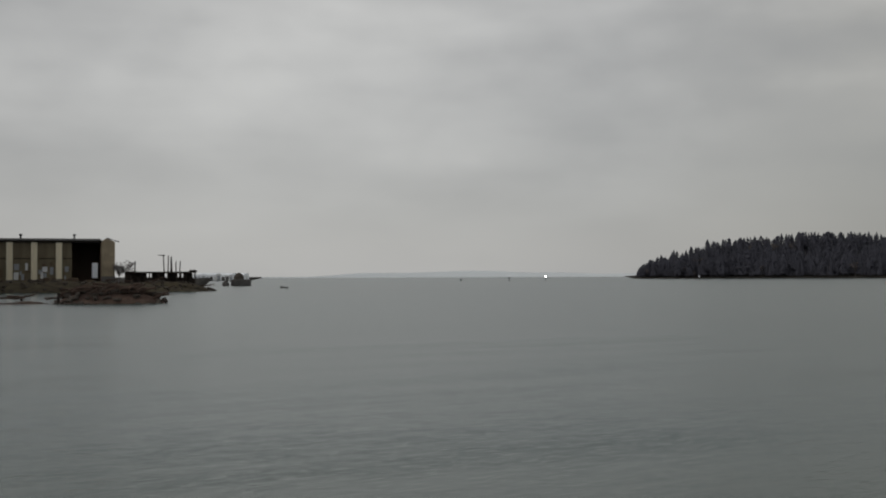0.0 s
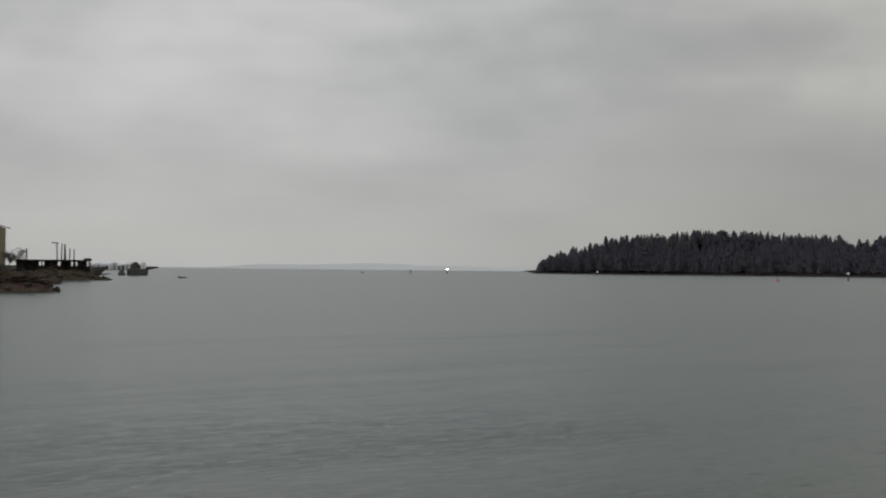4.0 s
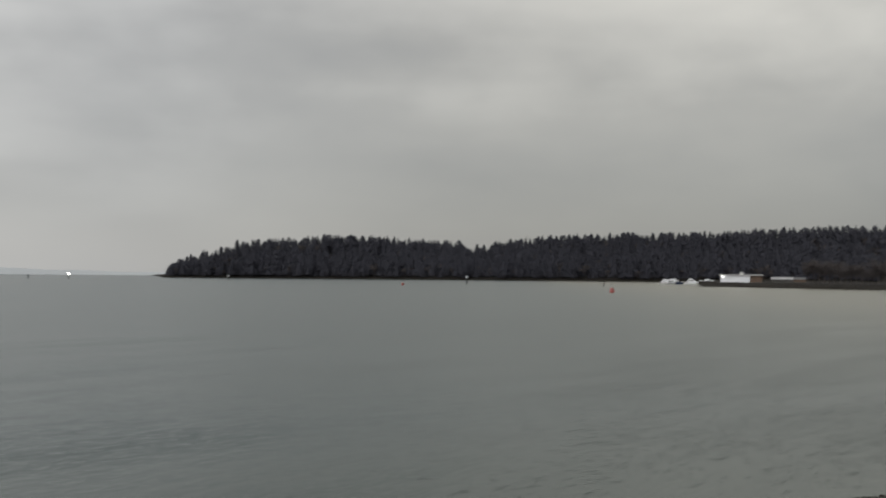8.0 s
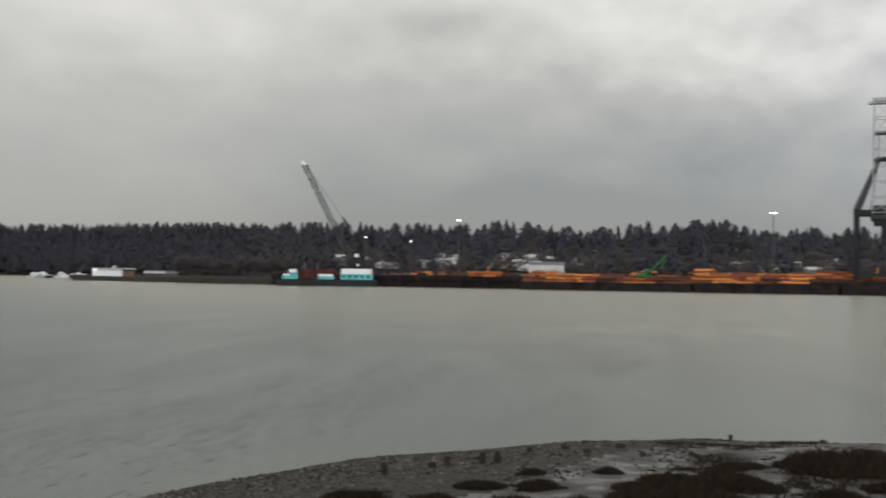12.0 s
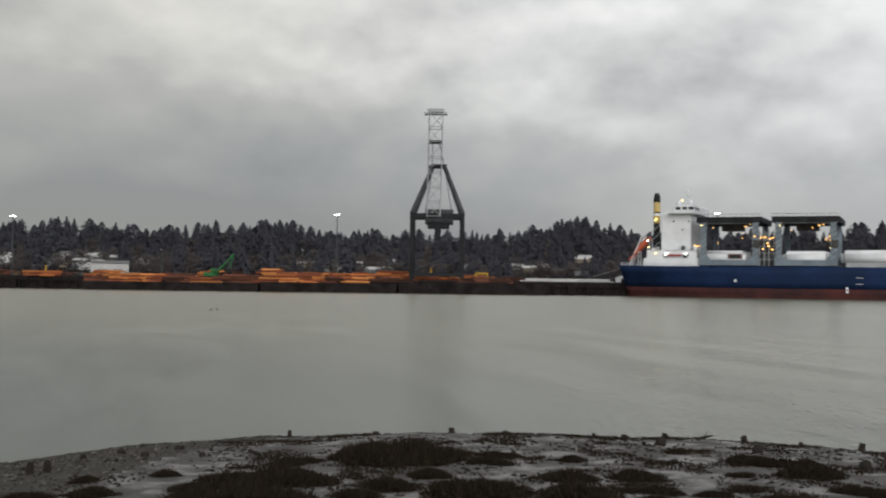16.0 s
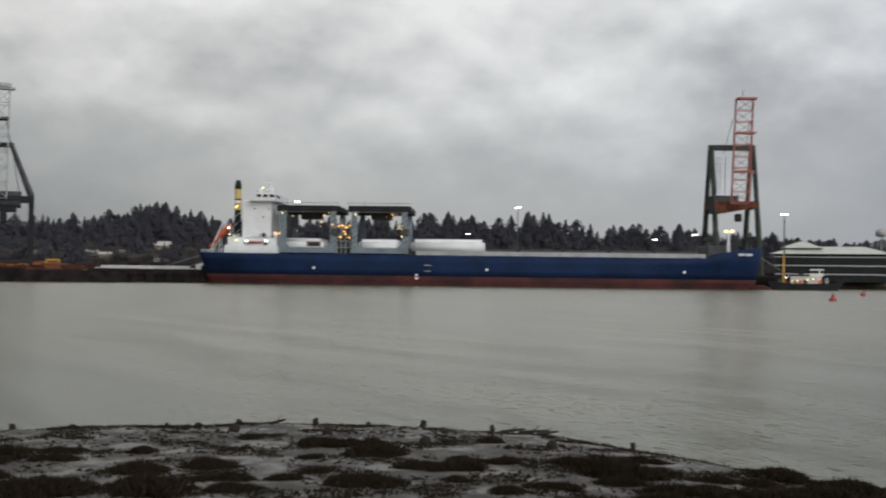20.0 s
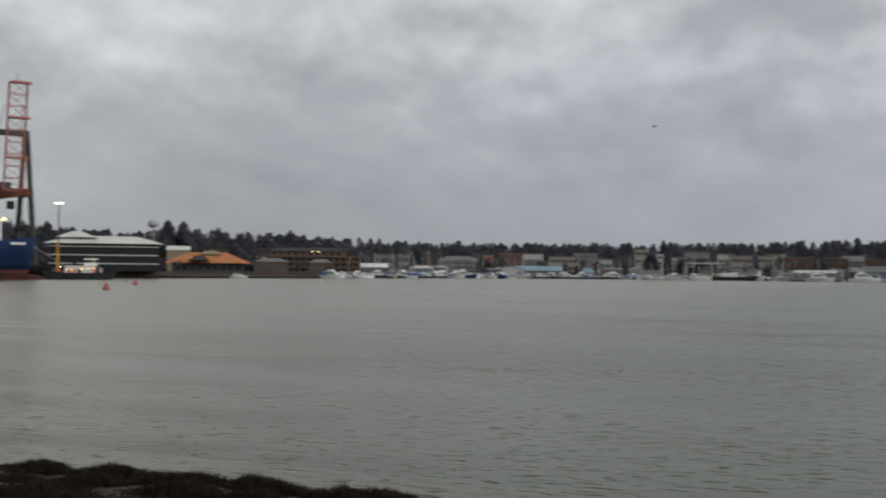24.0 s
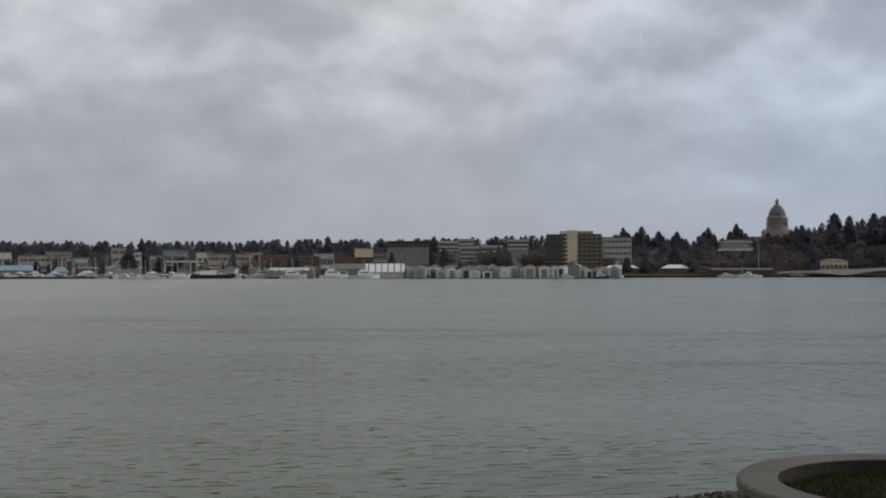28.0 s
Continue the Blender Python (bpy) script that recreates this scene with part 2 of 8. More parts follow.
    L(nrm, b.inputs["Normal"])
    b.inputs["Roughness"].default_value = 0.24
    # the base colour is paler and warmer over the inner bay
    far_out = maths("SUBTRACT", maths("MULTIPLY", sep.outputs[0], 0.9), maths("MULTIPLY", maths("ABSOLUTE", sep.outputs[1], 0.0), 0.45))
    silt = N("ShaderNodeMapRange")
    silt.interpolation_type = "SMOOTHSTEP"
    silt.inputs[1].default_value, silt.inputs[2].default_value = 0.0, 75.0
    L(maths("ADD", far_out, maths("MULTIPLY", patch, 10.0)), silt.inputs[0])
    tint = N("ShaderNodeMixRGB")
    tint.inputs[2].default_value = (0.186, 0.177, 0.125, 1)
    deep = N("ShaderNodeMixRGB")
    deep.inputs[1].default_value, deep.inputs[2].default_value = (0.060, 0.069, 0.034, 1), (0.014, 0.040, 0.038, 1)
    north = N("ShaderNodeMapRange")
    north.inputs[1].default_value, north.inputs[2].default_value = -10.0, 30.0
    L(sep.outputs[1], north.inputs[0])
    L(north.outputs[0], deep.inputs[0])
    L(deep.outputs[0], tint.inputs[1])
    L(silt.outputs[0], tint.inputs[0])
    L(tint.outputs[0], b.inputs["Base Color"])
    return m


WATER = water_material()
MUD = material("wet_mud", (0.105, 0.101, 0.094), 0.50, 0, 1.3, 0.45, 0.7, col2=(0.040, 0.037, 0.033), fine=9, wet=0.12, low=0.36)
GRAVEL = material("shore_gravel", (0.066, 0.063, 0.054), 0.85, 0, 5, 0.50, 0.9, col2=(0.034, 0.032, 0.027), fine=7)
EARTH = material("dark_earth", (0.034, 0.029, 0.024), 0.95, 0, 0.15, 0.35, 0.4, col2=(0.020, 0.018, 0.015))
QUAY = material("tarry_quay_face", (0.024, 0.019, 0.019), 0.85, 0, 0.3, 0.4, 0.3)
# the shade on the planter's wall is put into this darker concrete
STAINED = material("shaded_concrete", (0.04, 0.035, 0.029), 0.85, 0, 2.0, 0.3, 0.3)
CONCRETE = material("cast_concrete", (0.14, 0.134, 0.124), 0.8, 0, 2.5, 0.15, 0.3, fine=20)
DARK_WOOD = material("tarred_timber", (0.045, 0.036, 0.03), 0.9, 0, 0.8, 0.35, 0.4)
OLD_WOOD = material("weathered_timber", (0.17, 0.13, 0.10), 0.9, 0, 1.0, 0.35, 0.4)
DRIFT = material("driftwood", (0.095, 0.066, 0.051), 0.9, 0, 0.7, 0.35, 0.5, col2=(0.05, 0.033, 0.026))
BARK = material("log_bark", (0.17, 0.07, 0.045), 0.95, 0, 0.4, 0.35, 0.4)
STEEL_GREY = material("grey_steel", (0.10, 0.105, 0.11), 0.6, 0.2, 0.25, 0.25, 0.1)
STEEL_DARK = material("dark_steel", (0.028, 0.029, 0.032), 0.7, 0.0, 0.25, 0.25, 0.1)
STEEL_GREEN = material("olive_grey_steel", (0.075, 0.085, 0.075), 0.65, 0.1, 0.2, 0.25, 0.1)
STEEL_PALE = material("pale_grey_steel", (0.42, 0.43, 0.44), 0.55, 0.1, 0.3, 0.15, 0.1)
STEEL_BLUE = material("blue_grey_steel", (0.20, 0.25, 0.29), 0.55, 0.1, 0.3, 0.18, 0.1)
STEEL_RED = material("faded_red_steel", (0.44, 0.17, 0.145), 0.6, 0.0, 0.3, 0.2, 0.1)
HULL_BLUE = material("hull_blue_paint", (0.010, 0.027, 0.082), 0.62, 0, 0.10, 0.2, 0.08, col2=(0.007, 0.019, 0.056))
HULL_RED = material("antifouling_red", (0.082, 0.026, 0.024), 0.65, 0, 0.12, 0.3, 0.1, col2=(0.036, 0.017, 0.017))
WHITE = material("white_paint", (0.80, 0.82, 0.84), 0.5, 0, 0.25, 0.08, 0.05)
OFFWHITE = material("dull_white_metal", (0.58, 0.58, 0.57), 0.6, 0, 0.3, 0.12, 0.1)
GREYWALL = material("grey_siding", (0.27, 0.28, 0.29), 0.75, 0, 0.3, 0.15, 0.15)
DARKWALL = material("dark_cladding", (0.09, 0.085, 0.08), 0.8, 0, 0.3, 0.2, 0.15)
BROWNWALL = material("brown_siding", (0.155, 0.11, 0.083), 0.85, 0, 0.3, 0.2, 0.2)
TANWALL = material("tan_stucco", (0.31, 0.255, 0.175), 0.85, 0, 0.3, 0.15, 0.15)
CREAM = material("cream_panel", (0.66, 0.59, 0.43), 0.8, 0, 0.4, 0.15, 0.15)
RUST = material("rusted_siding", (0.135, 0.10, 0.065), 0.85, 0, 0.35, 0.35, 0.3, col2=(0.055, 0.042, 0.032))
OLIVE = material("olive_brown_siding", (0.160, 0.136, 0.090), 0.85, 0, 0.35, 0.35, 0.3, col2=(0.085, 0.068, 0.050))
BANK = material("weedy_bank", (0.070, 0.060, 0.036), 0.95, 0, 0.5, 0.4, 0.5, col2=(0.036, 0.028, 0.020))
BRICK = material("red_brick_wall", (0.23, 0.125, 0.10), 0.85, 0, 0.4, 0.2, 0.2)
PALEWALL = material("pale_grey_siding", (0.49, 0.49, 0.49), 0.7, 0, 0.3, 0.15, 0.12)
BEIGE = material("pale_beige_wall", (0.40, 0.365, 0.32), 0.8, 0, 0.3, 0.15, 0.12)
STONE = material("grey_sandstone", (0.20, 0.19, 0.18), 0.85, 0, 0.1, 0.15, 0.1)
ROOF_GREY = material("grey_roofing", (0.20, 0.20, 0.20), 0.85, 0, 0.5, 0.2, 0.2)
ROOF_DARK = material("dark_shingles", (0.07, 0.068, 0.065), 0.9, 0, 0.5, 0.25, 0.2)
ROOF_PALE = material("pale_green_metal_roof", (0.62, 0.65, 0.60), 0.5, 0, 0.2, 0.1, 0.05)
ROOF_ORANGE = material("orange_tile_roof", (0.52, 0.22, 0.10), 0.8, 0, 0.5, 0.2, 0.3)
ROOF_BLUE = material("blue_metal_roof", (0.20, 0.33, 0.41), 0.5, 0, 0.3, 0.12, 0.1)
GLASS = material("window_glass", (0.025, 0.03, 0.035), 0.12, 0, 0.6, 0.1, 0.0)
TARP_BLUE = material("blue_tarp", (0.05, 0.17, 0.45), 0.7, 0, 1.0, 0.2, 0.2)
TURQUOISE = material("turquoise_paint", (0.10, 0.46, 0.46), 0.55, 0, 0.4, 0.15, 0.1)
YELLOW = material("yellow_paint", (0.62, 0.38, 0.06), 0.6, 0, 0.5, 0.15, 0.1)
FUNNEL_YELLOW = material("funnel_yellow", (0.60, 0.44, 0.15), 0.5, 0, 0.5, 0.12, 0.05)
ORANGE = material("orange_paint", (0.72, 0.15, 0.06), 0.5, 0, 0.5, 0.12, 0.05)
GREEN = material("machine_green", (0.03, 0.18, 0.05), 0.5, 0, 0.5, 0.15, 0.1)
BUOY_RED = material("buoy_red", (0.36, 0.07, 0.06), 0.5, 0, 2.0, 0.15, 0.05)
ROCK = material("shore_rock", (0.085, 0.072, 0.060), 0.9, 0, 1.2, 0.35, 0.5)
FEATHER = material("dark_feathers", (0.05, 0.048, 0.045), 0.8, 0, 5, 0.2, 0.1)
LAMP_WHITE = material("lit_lamp_white", (1.0, 0.98, 0.9), 0.4, 0, 1, 0, 0, glow=9.0)
LAMP_WARM = material("lit_lamp_warm", (1.0, 0.50, 0.12), 0.4, 0, 1, 0, 0, glow=3.2)
LAMP_YELLOW = material("lit_lamp_yellow", (1.0, 0.80, 0.30), 0.4, 0, 1, 0, 0, glow=3.2)
# haze over the far hills, put in as a pale colour that glows
HILL_FAR = material("hazy_hill_glow", (0.36, 0.375, 0.38), 1.0, 0, 0.002, 0.04, 0, glow=0.62)
# distance haze is put into these foliage tones: paler, and bluish for needles
CONIFER = island_material("hazed_needles", ((0.106, 0.108, 0.130), (0.114, 0.115, 0.137), (0.122, 0.123, 0.143)), thin=0.45)
BARE = island_material("hazed_twigs", ((0.146, 0.131, 0.130), (0.158, 0.142, 0.138), (0.172, 0.152, 0.146)), thin=0.5)
LOG_TONES = [material("peeled_log_" + n, c, 0.85, 0, 0.4, 0.25, 0.3, per_object=0.3) for n, c in (("red", (0.24, 0.075, 0.04)), ("orange", (0.50, 0.17, 0.055)), ("bright", (0.64, 0.26, 0.085)))]
BARK_TONES = [material("barked_log_" + n, c, 0.9, 0, 0.4, 0.3, 0.3, per_object=0.3) for n, c in (("dark", (0.07, 0.035, 0.026)), ("brown", (0.16, 0.065, 0.042)))]
DULL_GLASS = material("dull_window_glass", (0.085, 0.09, 0.095), 0.3, 0, 0.6, 0.15, 0.0)
CAPITOL = material("capitol_sandstone", (0.29, 0.262, 0.262), 0.85, 0, 0.1, 0.15, 0.1)
MARSH = island_material("pickleweed_stems", ((0.018, 0.014, 0.011), (0.030, 0.022, 0.016), (0.027, 0.024, 0.016), (0.045, 0.033, 0.025)), 0.9)


# ---- helpers of the place ----
def V(az, d, z=0.0):
    return Vector((d * math.sin(radians(az)), d * math.cos(radians(az)), z))


def at(az, d, z=0.0, turn=0.0):
    """Local x to the right as seen from the bank, y away from it."""
    return Matrix.Translation(V(az, d, z)) @ pose(0, 0, 0, 0, 0, -az + turn)


def north_quay(u, v, z=0.0, turn=0.0):
    """The same on the quay's northern arm, which bends towards the bank."""
    return pose(0, 0, 0, 0, 0, -75.6) @ pose(u, v, z, 0, 0, turn)


def wharf(u, v, z=0.0, turn=0.0):
    """On the port's own axes: u along its quay to the south, v inland."""
    return pose(0, 0, 0, 0, 0, -98) @ pose(u, v, z, 0, 0, turn)


def thing(name, m, label, category, group="", kind=""):
    ob = new(name)
    ob.empty_display_size = 0.5
    ob.matrix_world = m
    return tagged(ob, label, category, group, kind)


def mesh_of(bm, name, mat, smooth=False):
    me = bpy.data.meshes.new(name)
    bm.to_mesh(me)
    bm.free()
    me.materials.append(mat)
    if smooth:
        for p in me.polygons:
            p.use_smooth = True
    return me


def part(name, bm, mat, parent, label="", smooth=False):
    ob = new(name, mesh_of(bm, name, mat, smooth))
    ob.parent = parent
    if label:
        ob["label"] = label
    return ob


def rods(name, bm, mat, parent, label=""):
    """Each loose rod of the bmesh becomes a part of its own."""
    seen = set()
    for v0 in bm.verts:
        if v0 in seen:
            continue
        isle, todo = [v0], [v0]
        seen.add(v0)
        while todo:
            for e in todo.pop().link_edges:
                for w in e.verts:
                    if w not in seen:
                        seen.add(w)
                        isle.append(w)
                        todo.append(w)
        one = bmesh.new()
        m = {w: one.verts.new(w.co) for w in isle}
        for f in {f for w in isle for f in w.link_faces}:
            one.faces.new([m[w] for w in f.verts])
        bmesh.ops.recalc_face_normals(one, faces=one.faces[:])
        part(name, one, mat, parent, label)
    bm.free()


def piece(name, me, parent, loc, rz=0.0, scale=None):
    """A further object on a mesh that others share."""
    ob = new(name, me)
    ob.parent = parent
    ob.location = loc
    ob.rotation_euler = (0, 0, rz)
    if scale:
        ob.scale = scale
    return ob


def single(name, bm, mat, m, label, category, group="", kind="", smooth=False):
    ob = new(name, mesh_of(bm, name, mat, smooth))
    ob.matrix_world = m
    return tagged(ob, label, category, group, kind)


def B():
    return bmesh.new()


def box(bm, x0, x1, y0, y1, z0, z1, bev=0.0):
    vs = [bm.verts.new((x, y, z)) for z in (z0, z1) for y in (y0, y1) for x in (x0, x1)]
    fs = [bm.faces.new([vs[i] for i in q]) for q in ((0, 2, 3, 1), (4, 5, 7, 6), (0, 1, 5, 4), (2, 6, 7, 3), (1, 3, 7, 5), (0, 4, 6, 2))]
    if bev:
        es = list({e for f in fs for e in f.edges})
        bmesh.ops.bevel(bm, geom=es, offset=bev, segments=1, affect="EDGES")
    return bm


def bar(bm, p, q, r, r2=None, n=6):
    """A tapered rod from p to q."""
    p, q = Vector(p), Vector(q)
    r2 = r if r2 is None else r2
    w = (q - p).normalized()
    a = w.orthogonal().normalized()
    b = w.cross(a)
    lo, hi = [], []
    for i in range(n):
        t = 2 * math.pi * (i + 0.5) / n
        o = a * math.cos(t) + b * math.sin(t)
        lo.append(bm.verts.new(p + o * r))
        hi.append(bm.verts.new(q + o * r2))
    for i in range(n):
        j = (i + 1) % n
        bm.faces.new((lo[i], lo[j], hi[j], hi[i]))
    bm.faces.new(lo[::-1])
    bm.faces.new(hi)
    return bm


def prism(bm, outline, y0, y1):
    """An outline in x, z drawn out from y0 to y1."""
    a = [bm.verts.new((x, y0, z)) for x, z in outline]
    b = [bm.verts.new((x, y1, z)) for x, z in outline]
    n = len(a)
    bm.faces.new(a)
    bm.faces.new(b[::-1])
    for i in range(n):
        j = (i + 1) % n
        bm.faces.new((a[j], a[i], b[i], b[j]))
    return bm


def hip(bm, x0, x1, y0, y1, z0, z1, inset, ridge_in=None):
    """A hipped roof with its ridge along x."""
    ym = (y0 + y1) / 2
    a = [bm.verts.new(p) for p in ((x0, y0, z0), (x1, y0, z0), (x1, y1, z0), (x0, y1, z0))]
    r = [bm.verts.new(p) for p in ((x0 + inset, ym, z1), (x1 - inset, ym, z1))]
    bm.faces.new(a[::-1])
    bm.faces.new((a[0], a[1], r[1], r[0]))
    bm.faces.new((a[2], a[3], r[0], r[1]))
    bm.faces.new((a[1], a[2], r[1]))
    bm.faces.new((a[3], a[0], r[0]))
    return bm


def lathe(bm, prof, n=16, cx=0.0, cy=0.0):
    """A turned form about the vertical from (radius, z) pairs."""
    rings = [[bm.verts.new((cx + r * math.cos(2 * math.pi * i / n), cy + r * math.sin(2 * math.pi * i / n), z)) for i in range(n)] for r, z in prof]
    for a, b in zip(rings, rings[1:]):
        for i in range(n):
            j = (i + 1) % n
            bm.faces.new((a[i], a[j], b[j], b[i]))
    bm.faces.new(rings[0][::-1])
    bm.faces.new(rings[-1])
    return bm


def lattice(bm, p, q, w, dpt, bays, r):
    """A lattice boom of four chords between p and q, w wide in x and dpt deep."""
    p, q = Vector(p), Vector(q)
    ax = Vector((1, 0, 0))
    ay = (q - p).normalized().cross(ax).normalized()
    corner = [(-w / 2, -dpt / 2), (w / 2, -dpt / 2), (w / 2, dpt / 2), (-w / 2, dpt / 2)]
    for i in range(4):
        o = ax * corner[i][0] + ay * corner[i][1]
        bar(bm, p + o, q + o, r * 1.5, n=4)
    for k in range(bays + 1):
        c = p.lerp(q, k / bays)
        for i in range(4):
            o1 = ax * corner[i][0] + ay * corner[i][1]
            j = (i + 1) % 4
            o2 = ax * corner[j][0] + ay * corner[j][1]
            bar(bm, c + o1, c + o2, r, n=4)
            if k < bays:
                c2 = p.lerp(q, (k + 1) / bays)
                (bar(bm, c + o1, c2 + o2, r * 0.8, n=4) if k % 2 else bar(bm, c + o2, c2 + o1, r * 0.8, n=4))
    return bm


def table(az, pts):
    return float(np.interp(az, [p[0] for p in pts], [p[1] for p in pts]))


BOXES = {}


def unit_box(mat):
    """A box of one metre, shared by alike pieces."""
    if mat.name not in BOXES:
        BOXES[mat.name] = mesh_of(box(B(), -0.5, 0.5, -0.5, 0.5, -0.5, 0.5), "block_" + mat.name, mat)
    return BOXES[mat.name]


def block(name, mat, parent, x0, x1, y0, y1, z0, z1):
    return piece(name, unit_box(mat), parent, ((x0 + x1) / 2, (y0 + y1) / 2, (z0 + z1) / 2), 0.0, (x1 - x0, y1 - y0, z1 - z0))


# ---- the setting: water, near bank, far land ----
SHORE = ((-180, 30), (-60, 14), (-40, 14), (20, 15), (37.4, 20.8), (42, 22.4), (47.5, 24.6), (53, 26.2), (58.5, 27.8), (61.2, 28.8), (67, 29.8), (72, 30.2), (80, 30.6), (91, 30.6),
         (96.5, 29.8), (101, 29.0), (102.2, 28.2), (107.5, 26.2), (113, 24.4), (118.7, 22.5), (123.8, 21.5), (129, 20.2), (133, 19.3), (140, 17), (150, 15.5), (158, 17), (165, 20.3), (171, 22), (180, 24), (200, 30))
TREE_EL = ((9.4, 0.05), (9.8, 0.45), (10.5, 0.95), (11.5, 1.3), (13, 1.6), (17.3, 1.92), (20, 1.9), (24.0, 1.72), (24.6, 1.3), (25.0, 1.45), (25.3, 1.2), (25.8, 1.72),
           (28, 1.95), (31.6, 2.12), (35, 2.15), (41.5, 2.42), (47, 2.45), (52, 2.45), (57, 2.65), (61, 2.4), (65, 2.78), (67.5, 2.75), (69, 2.35), (73, 2.45),
           (78, 2.4), (82, 3.1), (84.5, 2.6), (88, 2.7), (92, 2.5), (96, 2.9), (98.5, 2.6), (100.6, 2.95), (103, 2.5), (105, 2.45), (108, 2.3), (112, 2.0),
           (116, 1.8), (120, 1.95), (124.6, 1.7), (129, 1.5), (133, 1.42), (138, 1.45), (146, 1.5), (149, 1.6), (155, 1.6), (160, 1.75), (165, 1.8),
           (167.5, 1.6), (169.6, 1.65), (172.2, 1.7), (174, 1.8), (175, 2.25), (178, 2.55), (185, 2.6), (200, 2.4))
WOOD_NEAR = ((9, 1490), (20, 1400), (26, 1330), (35, 1230), (44, 1150), (46, 800), (112, 760), (118, 860), (132, 1050), (160, 1150), (172, 1200), (185, 1200))
WOOD_FAR = ((9, 1560), (20, 1640), (26, 1560), (44, 1400), (46, 1120), (112, 1050), (118, 1080), (132, 1350), (160, 1500), (185, 1650))


def wood_ground(az, f):
    """The height of the wooded hillside, f from its foot (0) to its crest (1)."""
    d = table(az, WOOD_NEAR) * (1 - f) + table(az, WOOD_FAR) * f
    crest = EYE_Z + d * math.tan(radians(table(az, TREE_EL))) - 19.0
    return d, max(2.0, 2.5 + (crest - 2.5) * f ** 1.15)


def far_shore(az):
    """Distance at which the far land begins."""
    if -24 <= az < -11.6:
        return 338.0
    if -11.6 <= az < -9.4:
        return 1450.0
    if -9.4 <= az < 9.4:
        return 4950.0
    if 9.4 <= az < 35.7:
        return table(az, ((9.4, 1480), (20, 1390), (26, 1320), (35.7, 1215)))
    if 35.7 <= az <= 46:
        return table(az, ((35.7, 640), (36.6, 590), (38.5, 550), (40, 530), (42.5, 500), (46, 474)))
    if 46 < az <= 84.5:
        return 412.0 / math.cos(radians(az - 75.6)) + 3
    if 84.5 < az <= 113.4:
        return 427.0 / math.cos(radians(az - 98)) + 3
    if 113.4 < az <= 185:
        return table(az, ((113.4, 505), (117.7, 520), (125, 590), (132, 730), (137, 770), (146, 760), (160, 735), (164, 780), (171, 860), (185, 880)))
    return 60.0


